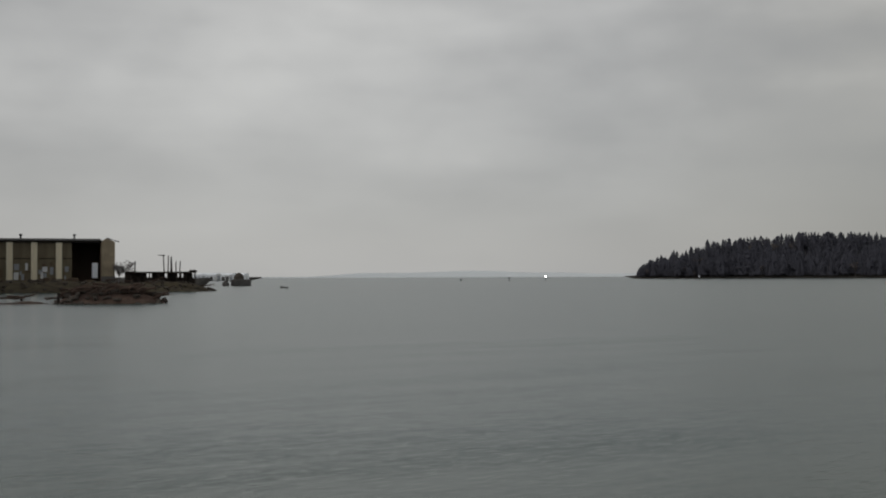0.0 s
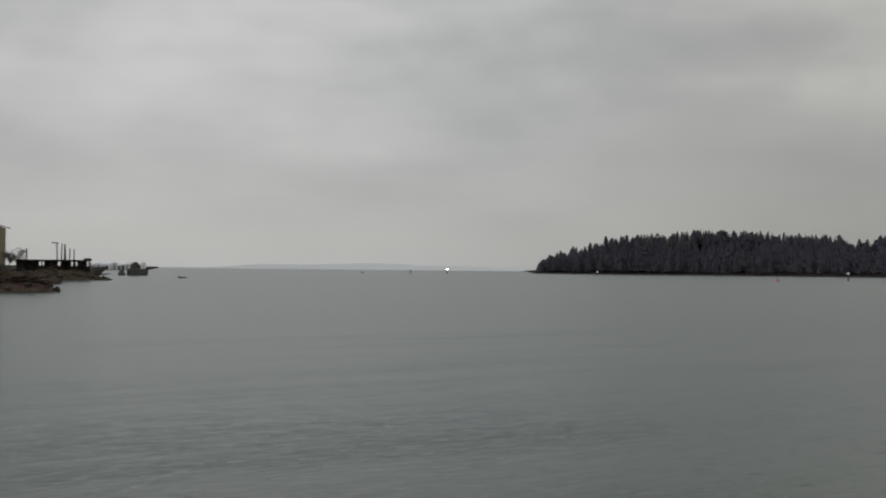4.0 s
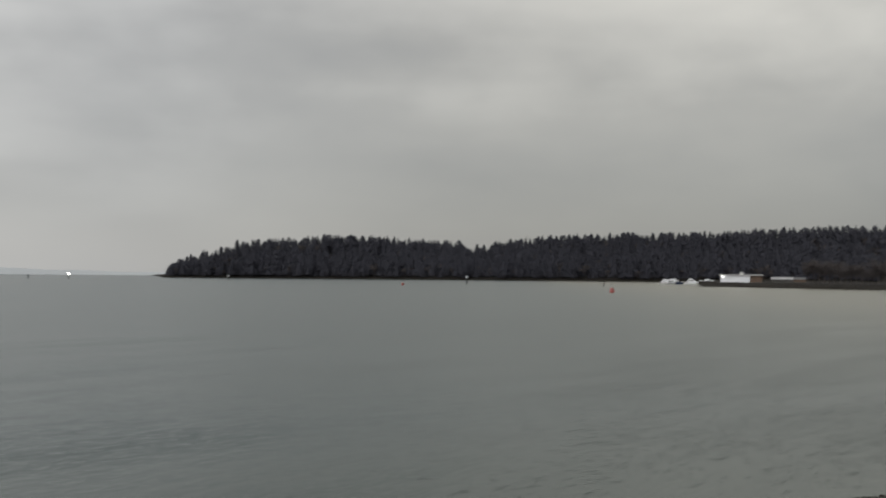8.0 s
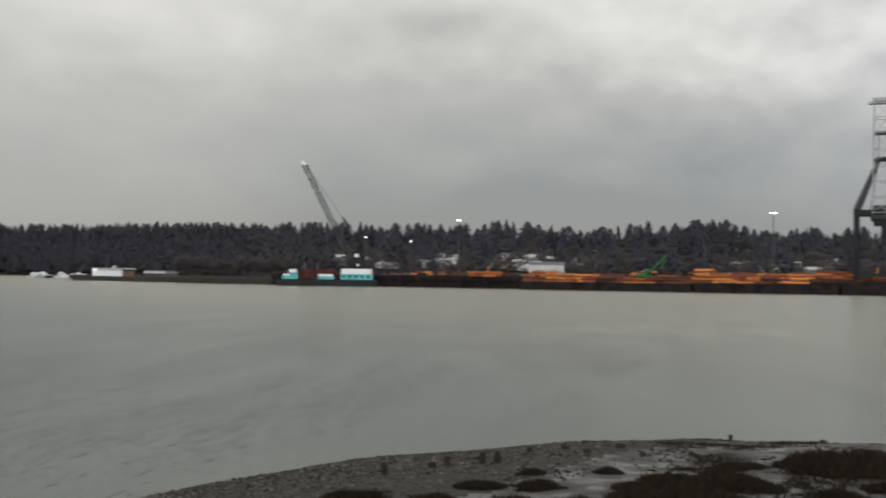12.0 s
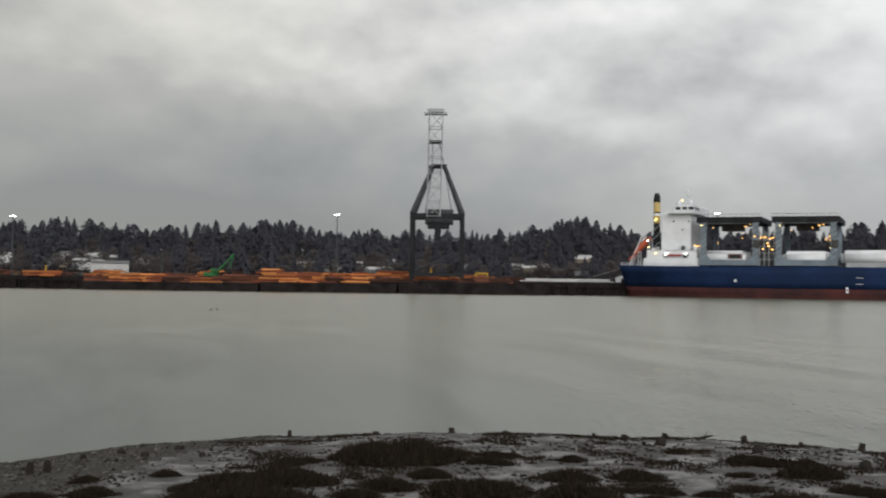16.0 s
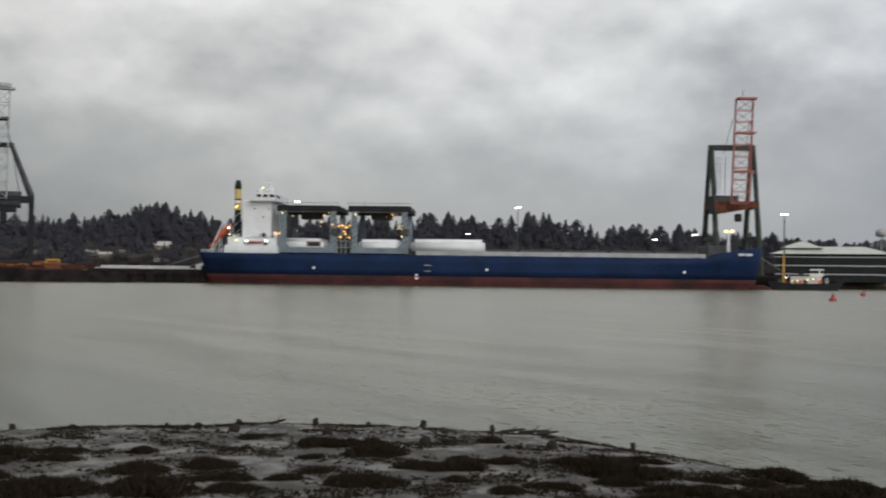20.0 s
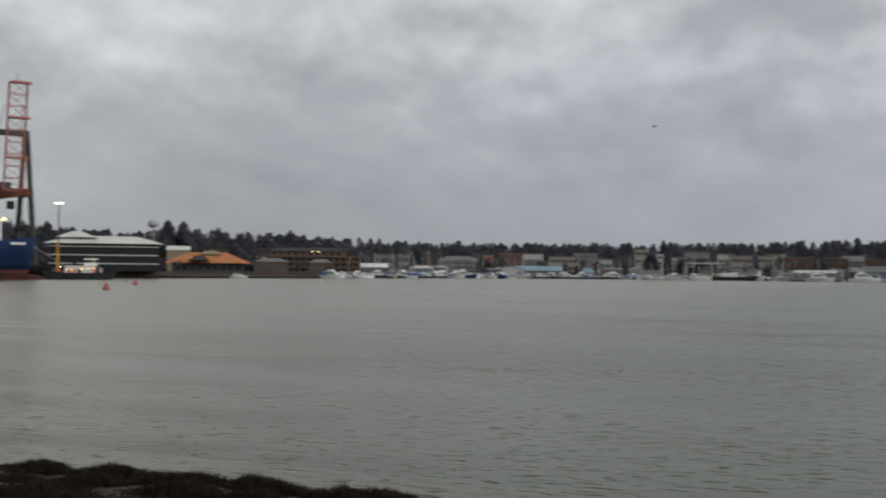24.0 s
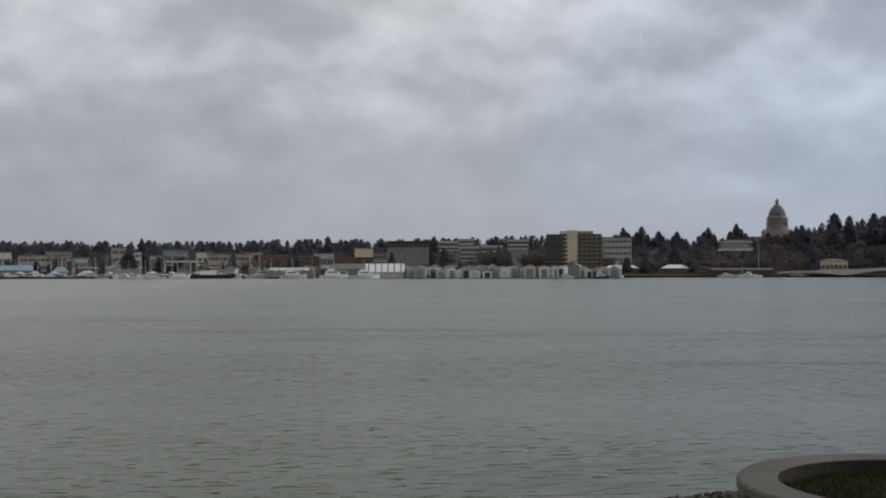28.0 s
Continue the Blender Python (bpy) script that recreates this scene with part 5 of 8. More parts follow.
def build_timber_yard():
    k = 0
    for u0, u1, v, h, fresh in ((-392, -368, 470, 3.4, True), (-366, -345, 476, 2.4, False), (-344, -318, 462, 2.4, False), (-316, -298, 462, 2.6, False), (-296, -272, 470, 2.6, False), (-262, -240, 458, 2.4, False),
                                (-270, -250, 480, 3.2, False), (-300, -280, 500, 3.6, True), (-246, -226, 462, 3.6, True), (-228, -206, 460, 3.9, True), (-208, -201, 458, 2.4, True), (-212, -196, 476, 3.9, True),
                                (-200, -178, 484, 3.2, True), (-440, -420, 480, 3.0, True), (-470, -446, 480, 3.2, False), (-420, -398, 474, 2.2, False), (-236, -216, 452, 1.6, True),
                                (-500, -478, 490, 3.0, True), (-530, -505, 490, 3.0, False), (-180, -160, 490, 2.2, False), (-348, -330, 500, 3.8, True), (-326, -306, 482, 3.6, False)):
        k += 1
        log_pile(u0, u1, v, 4.2, h, k, fresh)
    # cargoes on the barges
    for u0, u1, v, z, h, fresh in ((-66, -54.5, 402, 3.0, 4.2, True), (-55, -46, 402, 3.0, 3.6, True), (-46.5, -40.5, 403, 3.0, 2.6, False), (-42, -30, 404, 3.4, 3.2, True), (-29, -14, 405, 3.6, 1.8, False), (-119, -109.5, 402, 2.6, 3.2, True), (-110, -100, 403, 2.6, 3.6, True), (-100, -89, 403, 2.6, 2.8, False), (-89, -81, 403, 2.6, 2.4, True), (-152, -141, 414, 4.4, 2.4, True), (-126, -119, 403, 2.6, 2.4, False),
                                   (-81, -68, 403, 2.6, 3.0, False), (4, 20, 404, 3.6, 2.4, False)):
        k += 1
        log_pile(u0, u1, v, z, h, k, fresh, north_quay)
    # green grapple loader
    t = thing("log_loader", wharf(-307, 452, 4.2), "green tracked log loader with its arm raised", "excavator")
    bm = B()
    box(bm, -3.2, 3.2, -2.4, -1.4, 0.1, 1.1, 0.2)
    part("track", bm, STEEL_DARK, t)
    bm = B()
    box(bm, -3.2, 3.2, 1.4, 2.4, 0.1, 1.1, 0.2)
    part("track", bm, STEEL_DARK, t)
    bm = B()
    box(bm, -3.4, 2.4, -2.2, 2.2, 1.2, 3.0, 0.3)
    part("body", bm, GREEN, t)
    bm = B()
    box(bm, 0.6, 2.6, -2.2, -0.4, 3.0, 5.0, 0.2)
    part("cab", bm, GREEN, t)
    bm = B()
    bar(bm, (2.0, 0, 2.6), (7.6, 0, 7.6), 0.7, 0.55, 4)
    bar(bm, (7.6, 0, 7.6), (11.5, 0, 11.6), 0.55, 0.4, 4)
    part("boom", bm, GREEN, t)
    part("stick", bar(B(), (11.5, 0, 11.6), (9.6, 0, 5.2), 0.4, 0.3, 4), GREEN, t)
    part("grapple", lathe(B(), ((0.3, 5.2), (1.1, 4.2), (1.2, 3.0), (0.2, 2.2)), 8, 9.6, 0), STEEL_DARK, t)
    # yellow machines and posts
    for u, v in ((-176, 462), (-420, 468), (-205, 474)):
        t = thing("straddle_frame" if u == -176 else "yard_post", wharf(u, v, 4.2), "yellow steel frame standing on the quay" if u == -176 else "yellow post in the timber yard", "frame" if u == -176 else "post")
        if u == -176:
            bm = B()
            for x in (-2.6, 2.6):
                box(bm, x - 0.3, x + 0.3, -0.5, 0.5, 0, 3.4)
            part("post", bm, YELLOW, t)
            bm = B()
            box(bm, -2.9, 2.9, -0.5, 0.5, 3.4, 4.2, 0.1)
            part("crossbeam", bm, YELLOW, t)
        else:
            part("post", bar(B(), (0, 0, 0), (0, 0, 5.6), 0.42, 0.36, 6), YELLOW, t)
            part("cap", bar(B(), (0, 0, 5.6), (0, 0, 6.2), 0.5, 0.25, 6), YELLOW, t)
    # white warehouse with two doors
    house("warehouse", at(59.0, 640, 4.2), 19.5, 14, 7.6, OFFWHITE, ROOF_GREY, "white metal warehouse with two roller doors beside the logs", 1.4, doors=2)
    # long pale pipes beside the stern
    t = thing("pipe_stack", wharf(-118, 432, 4.2), "long white pipes laid along the quay", "pipes")
    for i, (y, z) in enumerate(((0, 0.5), (1.05, 0.5), (0.5, 1.35))):
        part("pipe", bar(B(), (-30 + i, y, z), (8 - i, y, z), 0.52, n=8), OFFWHITE, t)
    t = thing("shed", wharf(-106, 430, 4.4), "small white hut at the ship's stern", "hut")
    bm = B()
    prism(bm, ((-3, 0), (3, 0), (3, 2.2), (0, 3.2), (-3, 2.2)), 0, 4)
    part("wall", bm, WHITE, t)
    block("door", GLASS, t, -0.8, 0.8, -0.06, 0.05, 0.1, 1.9)
    # rough clutter along the quay
    rnd = random.Random(8)
    for i in range(46):
        u = rnd.uniform(-590, -110)
        v = rnd.uniform(440, 520)
        t = thing("crate", wharf(u, v, 4.2, rnd.uniform(-8, 8)), "dark equipment box on the quay", "crate", "quay clutter")
        w, h = rnd.uniform(1.2, 4.5), rnd.uniform(1.0, 2.8)
        bm = B()
        box(bm, -w, w, -1.4, 1.4, 0.15, h, 0.12)
        part("body", bm, rnd.choice((STEEL_DARK, RUST, STEEL_GREY, BRICK, BARK)), t)
        bm = B()
        box(bm, -w * 0.95, w * 0.95, -1.3, 1.3, 0, 0.15)
        part("skid", bm, DARK_WOOD, t)


def windows_grid(parent, x0, x1, z0, z1, nx, nz, y, frac=0.78, mat=None):
    dx, dz = (x1 - x0) / nx, (z1 - z0) / nz
    for i in range(nx):
        for k in range(nz):
            cx, cz = x0 + dx * (i + 0.5), z0 + dz * (k + 0.5)
            block("window", mat or DULL_GLASS, parent, cx - dx * frac / 2, cx + dx * frac / 2, y - 0.06, y + 0.1, cz - dz * 0.2, cz + dz * 0.2)


def house(name, m, w, dpt, h, wallm, roofm, label, roof=2.0, style="gable", doors=0, wins=(0, 0), category="building", over=0.4):
    t = thing(name, m, label, category, "buildings")
    bm = B()
    if style == "gable":
        prism(bm, ((-w / 2, 0), (w / 2, 0), (w / 2, h), (-w / 2, h)), 0, dpt)
        wall = part("wall", bm, wallm, t)
        bm = B()
        ym = dpt / 2
        for y0, y1 in ((-over, ym), (dpt + over, ym)):
            a = [bm.verts.new(p) for p in ((-w / 2 - over, y0, h), (w / 2 + over, y0, h), (w / 2 + over, y1, h + roof), (-w / 2 - over, y1, h + roof))]
            b = [bm.verts.new(v.co + Vector((0, 0, 0.25))) for v in a]
            bm.faces.new(a)
            bm.faces.new(b[::-1])
            for i in range(4):
                bm.faces.new((a[i], b[i], b[(i + 1) % 4], a[(i + 1) % 4]))
        for x in (-w / 2, w / 2):
            q = [bm.verts.new(p) for p in ((x, 0, h), (x, dpt, h), (x, ym, h + roof))]
            bm.faces.new(q)
    elif style == "front":
        prism(bm, ((-w / 2, 0), (w / 2, 0), (w / 2, h), (0, h + roof), (-w / 2, h)), 0, dpt)
        wall = part("wall", bm, wallm, t)
        bm = B()
        for sx in (-1, 1):
            prism(bm, ((0, h + roof + 0.02), (sx * (w / 2 + over), h - over * roof / (w / 2) + 0.02), (sx * (w / 2 + over), h - over * roof / (w / 2) + 0.27), (0, h + roof + 0.27)), -over, dpt + over)
    elif style == "hip":
        box(bm, -w / 2, w / 2, 0, dpt, 0, h)
        wall = part("wall", bm, wallm, t)
        bm = hip(B(), -w / 2 - over, w / 2 + over, -over, dpt + over, h, h + roof, min(w * 0.3, dpt * 0.5))
    else:
        box(bm, -w / 2, w / 2, 0, dpt, 0, h)
        wall = part("wall", bm, wallm, t)
        bm = box(B(), -w / 2 - over, w / 2 + over, -over, dpt + over, h, h + roof)
    bmesh.ops.recalc_face_normals(bm, faces=bm.faces[:])
    part("roof", bm, roofm, t)
    for i in range(doors):
        x = -w / 2 + w * (i + 0.75) / (doors + 0.5)
        block("door", GREYWALL, wall, x - w * 0.13, x + w * 0.13, -0.08, 0.06, 0.05, h * 0.62)
    if wins[0]:
        windows_grid(wall, -w / 2 + 0.5, w / 2 - 0.5, 0.8, h - 0.4, wins[0], wins[1], 0.0)
    return t


RUST_PAINT = material("rusty_red_paint", (0.10, 0.035, 0.03), 0.8, 0, 0.4, 0.4, 0.3)


def build_crane_barge():
    t = thing("crane_barge", at(48.1, 444) @ Matrix.Scale(0.73, 4), "turquoise and white work barge with a dark lattice crane", "barge")
    bm = B()
    box(bm, -27, 26, -6, 6, -1, 3.4, 0.3)
    part("hull", bm, STEEL_DARK, t)
    for x0, x1, z1, wz in ((6.6, 23.6, 6.4, 9.2), (-5.3, 3.4, 5.0, 6.2), (-23.6, -19.2, 5.2, 6.2), (-20.6, -15.6, 6.8, 8.6)):
        bm = B()
        box(bm, x0, x1, -6.2 + 0.8 * (z1 > 6.5), 3, 3.4, z1, 0.2)
        part("cabin", bm, TURQUOISE, t, "turquoise cabin side")
        bm = B()
        box(bm, x0 + 0.4, x1 - 0.6, -6.0, 3, z1, wz, 0.2)
        part("cabin_roof", bm, WHITE, t)
    for i in range(5):
        block("window", GLASS, t, 7.6 + 3.2 * i, 9.0 + 3.2 * i, -6.28, -6.1, 4.6, 5.8)
    bm = B()
    box(bm, -15.4, 5, -3, 4, 3.4, 8.6, 0.3)
    part("winch_house", bm, RUST_PAINT, t, "rust-red winch house")
    for x in (-12.2, -5.5):
        bm = B()
        bar(bm, (x, 0, 8.6), (x, 0, 11.8), 0.75, 0.7, 8)
        part("stack", bm, STEEL_GREY, t)
    bm = B()
    box(bm, 10, 19.6, -3, 5, 9.2, 14.6, 0.4)
    box(bm, 12.4, 18.2, -2.6, 4, 14.6, 18.4, 0.4)
    box(bm, 11, 13.6, -4.6, -2.8, 9.6, 13.4, 0.2)
    part("crane_house", bm, STEEL_DARK, t)
    block("cab_window", WHITE, t, 14.0, 15.8, -2.84, -2.64, 15.4, 17.2)
    block("cab_window", WHITE, t, 15.2, 16.2, -3.2, -3.0, 10.6, 11.8)
    bm = B()
    bar(bm, (13, 2, 14), (17.5, 2, 23.5), 1.1, 0.8, 4)
    bar(bm, (18, 2, 14), (17.5, 2, 23.5), 0.9, 0.7, 4)
    bar(bm, (17.5, 2, 23.5), (12.0, 0, 24.5), 0.3, 0.2, 4)
    part("gantry", bm, STEEL_DARK, t)
    bm = lattice(B(), (12.5, -1, 12.5), (-13.0, -1, 63.5), 2.6, 2.2, 14, 0.17)
    part("boom", bm, STEEL_GREY, t, "dark lattice boom leaning over the barge")
    bm = B()
    bar(bm, (-13.0, -1, 63.0), (-14.8, -1, 65.4), 1.5, 1.2, 5)
    part("boom_head", bm, WHITE, t, "pale sheave head")
    bm = B()
    bar(bm, (17.5, 2, 23.5), (8.5, -1, 34.5), 0.13, n=4)
    bar(bm, (8.5, -1, 34.5), (-12.5, -1, 63.5), 0.1, n=4)
    bar(bm, (9.6, -1, 32.6), (7.4, -1, 36.2), 0.7, 0.6, 4)
    bar(bm, (-13.6, -1.4, 64), (11.5, -1.4, 14), 0.09, n=4)
    rods("pendant_line", bm, STEEL_DARK, t)


def rubble(name, az0, az1, d, w, h, n, seed, label, mats, logs=0):
    """A heap of stones and driftwood along the water."""
    rnd = random.Random(seed)
    t = thing(name, at((az0 + az1) / 2, d), label, "rubble")
    half = radians(az1 - az0) / 2 * d
    verts = B()
    # the mound itself
    nx, ny = 40, 8
    grid = []
    for i in range(nx + 1):
        x = -half + 2 * half * i / nx
        prof = (max(0.0, 1 - abs(x / half) ** 2.2)) ** 0.8
        row = []
        for k in range(ny + 1):
            y = -w + 2 * w * k / ny
            z = h * 0.75 * prof * max(0.0, 1 - (y / w) ** 2) - 0.4 + 0.35 * noise.noise(Vector((x * 0.3, y * 0.3, seed)))
            row.append(verts.verts.new((x, y, z)))
        grid.append(row)
    for i in range(nx):
        for k in range(ny):
            verts.faces.new((grid[i][k], grid[i + 1][k], grid[i + 1][k + 1], grid[i][k + 1]))
    part("mound", verts, mats[0], t, "", True)
    stone = []
    for q in range(4):
        bm = B()
        bmesh.ops.create_icosphere(bm, subdivisions=1, radius=1.0)
        for v in bm.verts:
            v.co *= rnd.uniform(0.65, 1.15)
        stone.append(mesh_of(bm, "stone", mats[1]))
    for i in range(n):
        x = rnd.uniform(-half, half)
        y = rnd.uniform(-w, w * 0.3)
        prof = (max(0.0, 1 - abs(x / half) ** 2.2)) ** 0.8
        z = h * 0.75 * prof * max(0.0, 1 - (y / w) ** 2) - 0.2
        r = rnd.uniform(0.15, 0.5) * h / 3
        piece("stone", stone[i % 4], t, (x, y, z), rnd.uniform(0, 6), (r * rnd.uniform(0.8, 1.6), r, r * rnd.uniform(0.5, 0.9)))
    rods = [mesh_of(bar(B(), (-2, 0, 0), (2, 0.2, 0.3), 0.16, 0.10, 6), "driftwood_log", DRIFT) for _ in range(1)]
    for i in range(logs):
        x = rnd.uniform(-half * 0.8, half * 0.9)
        prof = (max(0.0, 1 - abs(x / half) ** 2.2)) ** 0.8
        y = rnd.uniform(-w * 0.6, 0)
        ob = piece("driftwood_log", rods[0], t, (x, y, h * 0.75 * prof * (1 - (y / w) ** 2) + rnd.uniform(-0.1, 0.5)), rnd.uniform(-0.8, 0.8), (rnd.uniform(0.3, 1.0), rnd.uniform(0.7, 1.5), rnd.uniform(0.7, 1.4)))
        ob.rotation_euler = (0, rnd.uniform(-0.2, 0.2), rnd.uniform(-0.9, 0.9))
    return t


def build_ruin():
    """The open mill shed on the northern shore."""
    t = thing("mill_shed", at(-18.0, 352, 2.6), "derelict open mill shed, rusty cladding with cream columns", "shed")
    ex, g = 8.6, 20.0
    block("eaves_beam", DARK_WOOD, t, -32, ex, -0.3, 0.5, 11.7, 12.2)
    bm = B()
    for y0, z0, y1, z1 in ((-0.8, 12.2, g / 2, 13.0), (g + 0.8, 12.2, g / 2, 13.0)):
        a = [bm.verts.new(p) for p in ((-32, y0, z0), (ex, y0, z0), (ex, y1, z1), (-32, y1, z1))]
        b = [bm.verts.new(v.co + Vector((0, 0, 0.22))) for v in a]
        bm.faces.new(a)
        bm.faces.new(b[::-1])
        for i in range(4):
            bm.faces.new((a[i], b[i], b[(i + 1) % 4], a[(i + 1) % 4]))
    part("roof", bm, ROOF_DARK, t)
    for x in (-24.3, -17.6, -10.9, -4.1):
        block("column", CREAM, t, x, x + 1.7, -0.5, 0.3, 0.8, 11.7)
    rnd = random.Random(17)
    for k, (x0, x1) in enumerate(((-32, -24.3), (-22.6, -17.6), (-15.9, -10.9), (-9.2, -4.1), (-2.4, 0.3))):
        block("siding_panel", OLIVE, t, x0, x1, 0.2, 0.5, 0.4, 11.7)
        for q in range(7 if k < 4 else 2):
            x, w, z = rnd.uniform(x0 + 0.1, x1 - 1.5), rnd.uniform(0.4, 1.4), rnd.uniform(0.6, 4.0)
            block("wall_patch", rnd.choice((GREYWALL, RUST, OFFWHITE, GREYWALL)), t, x, x + w, 0.14 - 0.005 * q, 0.2, z, z + rnd.uniform(0.8, 2.4))
        block("girt", DARK_WOOD, t, x0, x1, 0.12, 0.2, 6.9, 7.15)
    block("side_wall", BROWNWALL, t, 0.0, 0.3, 0.5, g, 0, 12.0)
    block("side_wall", BROWNWALL, t, ex - 0.3, ex, 0.5, g, 0, 12.0)
    block("back_wall", BROWNWALL, t, -1, ex, g - 0.6, g - 0.3, 0, 12.0)
    block("bay_roof", ROOF_DARK, t, -1, ex, 0.5, g, 11.9, 12.1)
    bm = prism(B(), ((ex, 0), (12.4, 0), (12.4, 12.0), (10.0, 13.0), (ex, 12.2)), -0.6, g)
    bmesh.ops.recalc_face_normals(bm, faces=bm.faces[:])
    part("corner_bay", bm, TANWALL, t, "dull tan corner bay with a small gable")
    part("eaves_spur", bar(B(), (10, -0.7, 13.1), (13.6, -0.7, 12.0), 0.12, n=4), STEEL_DARK, t)
    block("door_sheet", WHITE, t, 6.0, 7.6, 1.5, 1.7, 1.3, 5.8)
    block("dado", CONCRETE, t, 8.6, 12.45, -0.75, -0.6, 0, 1.8)
    for x in (-14.0, 1.0):
        bm = B()
        bar(bm, (x, 6, 12.8), (x, 6, 14.0), 0.25)
        lathe(bm, ((0.3, 13.8), (0.55, 14.1), (0.3, 14.4)), 8, x, 6)
        rods("roof_vent", bm, STEEL_DARK, t)
    rnd = random.Random(4)
    for i in range(10):
        x = rnd.uniform(-28, 11)
        w = rnd.uniform(0.5, 1.8)
        p = single("debris_heap", box(B(), -w, w, -0.8, 0.8, 0, rnd.uniform(0.5, 1.8), 0.2), rnd.choice((RUST, DRIFT, RUST, GREYWALL)), at(-18.0 + x / 350 * 57.3, 349 + rnd.uniform(-3, 0), 2.3, rnd.uniform(0, 30)), "rough heap of debris beside the mill shed", "debris", "shed debris")
    # burnt pier
    t = thing("ruined_pier", at(-13.6, 345), "dark burnt timber pier with leaning bare poles", "pier")
    bm = B()
    box(bm, -11.5, 7.6, -3, 3, 5.2, 5.7, 0.05)
    box(bm, 6.6, 8.9, -2.4, 2.4, 5.4, 6.2, 0.3)
    part("deck", bm, DARK_WOOD, t)
    for i in range(16):
        x = -11 + 1.28 * i
        part("pile", bar(B(), (x, -2.6, -0.5), (x + 0.05, -2.6, 5.3), 0.22, 0.2, 6), DARK_WOOD, t) if i % 2 else part("pile", bar(B(), (x, 2.4, -0.5), (x, 2.4, 5.3), 0.22, 0.2, 6), DARK_WOOD, t)
    bm = B()
    for x0, x1 in ((-11.5, -5.4), (-4.0, -0.8), (0.6, 3.0), (5.0, 7.6)):
        box(bm, x0, x1, -1.0, 1.5, 0.5, 5.2)
    box(bm, -11.5, 8.4, -0.8, 1.6, 0.4, 3.8)
    rods("bulkhead", bm, DARK_WOOD, t)
    for x, top, lean in ((-0.3, 10.8, -0.4), (0.55, 10.4, 0.2), (1.4, 10.2, 0.1), (1.9, 9.9, -0.3), (2.9, 8.8, 0.0), (3.9, 8.8, 0.2), (-8.7, 8.8, 0)):
        part("pole", bar(B(), (x, 0, 1.5), (x + lean, 0, top), 0.2, 0.14, 6), DARK_WOOD, t)
    part("crossarm", bar(B(), (-2.2, 0, 10.6), (-0.2, 0, 10.4), 0.12, n=4), DARK_WOOD, t)
    rubble("shore_bank", -28, -11.3, 336, 11, 4.6, 220, 11, "brown stony bank in front of the mill shed", (BANK, ROCK), 14)
    rubble("shore_bank", -16.2, -11.2, 340, 6, 4.4, 70, 14, "brown earth bank under the burnt pier", (BANK, ROCK), 4)
    rubble("rubble_spit", -23.5, -17.2, 188, 4, 0.9, 60, 13, "low spit of brown rubble running out to the islet", (DRIFT, ROCK), 6)
    rubble("rubble_islet", -18.8, -13.45, 187, 5, 3.4, 110, 12, "low islet of brown rubble and driftwood in the bay", (DRIFT, ROCK), 46)
    for i, (az, d, h) in enumerate(((-18.55, 184, 1.7), (-18.35, 186, 1.2), (-17.6, 190, 1.4), (-16.9, 183.5, 1.5), (-20.2, 190, 1.0))):
        single("piling_stub", bar(B(), (0, 0, -1), (0.1, 0, h), 0.26, 0.2, 7), DARK_WOOD, at(az, d), "dark rotten piling stub in the water", "piling", "old piling stubs")
    # mooring blocks
    t = thing("mooring_dolphin", at(-10.0, 535), "dark concrete block with a rounded top standing in the bay", "dolphin")
    bm = B()
    box(bm, -4.6, 4.6, -3, 3, -1, 3.0, 0.3)
    part("base", bm, DARKWALL, t)
    part("cap", lathe(B(), ((2.4, 3.0), (2.2, 4.4), (1.3, 5.6), (0.4, 6.0)), 10, -1.0, 0), ROCK, t)
    t = thing("mooring_dolphin", at(-10.75, 530), "small dark stump standing in the bay", "dolphin")
    part("base", lathe(B(), ((1.7, -1), (1.6, 1.0), (0.8, 2.2)), 9), DARKWALL, t)
    part("cap", bar(B(), (-0.6, 0, 1.8), (1.0, 0, 2.0), 0.5, 0.4), ROCK, t)
    t = thing("drift_log", at(-7.9, 420), "dark drifting log with a bird on it", "log")
    part("trunk", bar(B(), (-1.5, 0, 0.1), (1.5, 0, 0.25), 0.35, 0.2, 6), DARK_WOOD, t)
    part("stub", bar(B(), (-0.9, 0, 0.2), (-1.0, 0, 1.0), 0.25, 0.1, 5), DARK_WOOD, t)


def boathouse(m, w, h, wallm, roofm, label, dpt=9.0):
    t = thing("boathouse", m, label, "boathouse", "floating boathouses")
    r = w * (0.22 if int(w * 10) % 3 else 0.07)
    bm = prism(B(), ((-w / 2, 0.35), (w / 2, 0.35), (w / 2, h), (0, h + r), (-w / 2, h)), 0, dpt)
    wall = part("wall", bm, wallm, t)
    bm = B()
    for sx in (-1, 1):
        prism(bm, ((0, h + r + 0.02), (sx * (w / 2 + 0.25), h - 0.1), (sx * (w / 2 + 0.25), h + 0.1), (0, h + r + 0.22)), -0.3, dpt + 0.3)
    bmesh.ops.recalc_face_normals(bm, faces=bm.faces[:])
    part("roof", bm, roofm, t)
    # some doors are dark panels, painted in for the shade of open berths
    block("door", (DARKWALL, OFFWHITE if wallm == WHITE else GREYWALL, GREYWALL)[int(w * 100) % 3], wall, -w * 0.3, w * 0.3, -0.08, 0.05, 0.5, h * 0.82)
    block("float", DARK_WOOD, t, -w / 2 - 0.3, w / 2 + 0.3, -0.5, dpt, -0.3, 0.35)
    return t


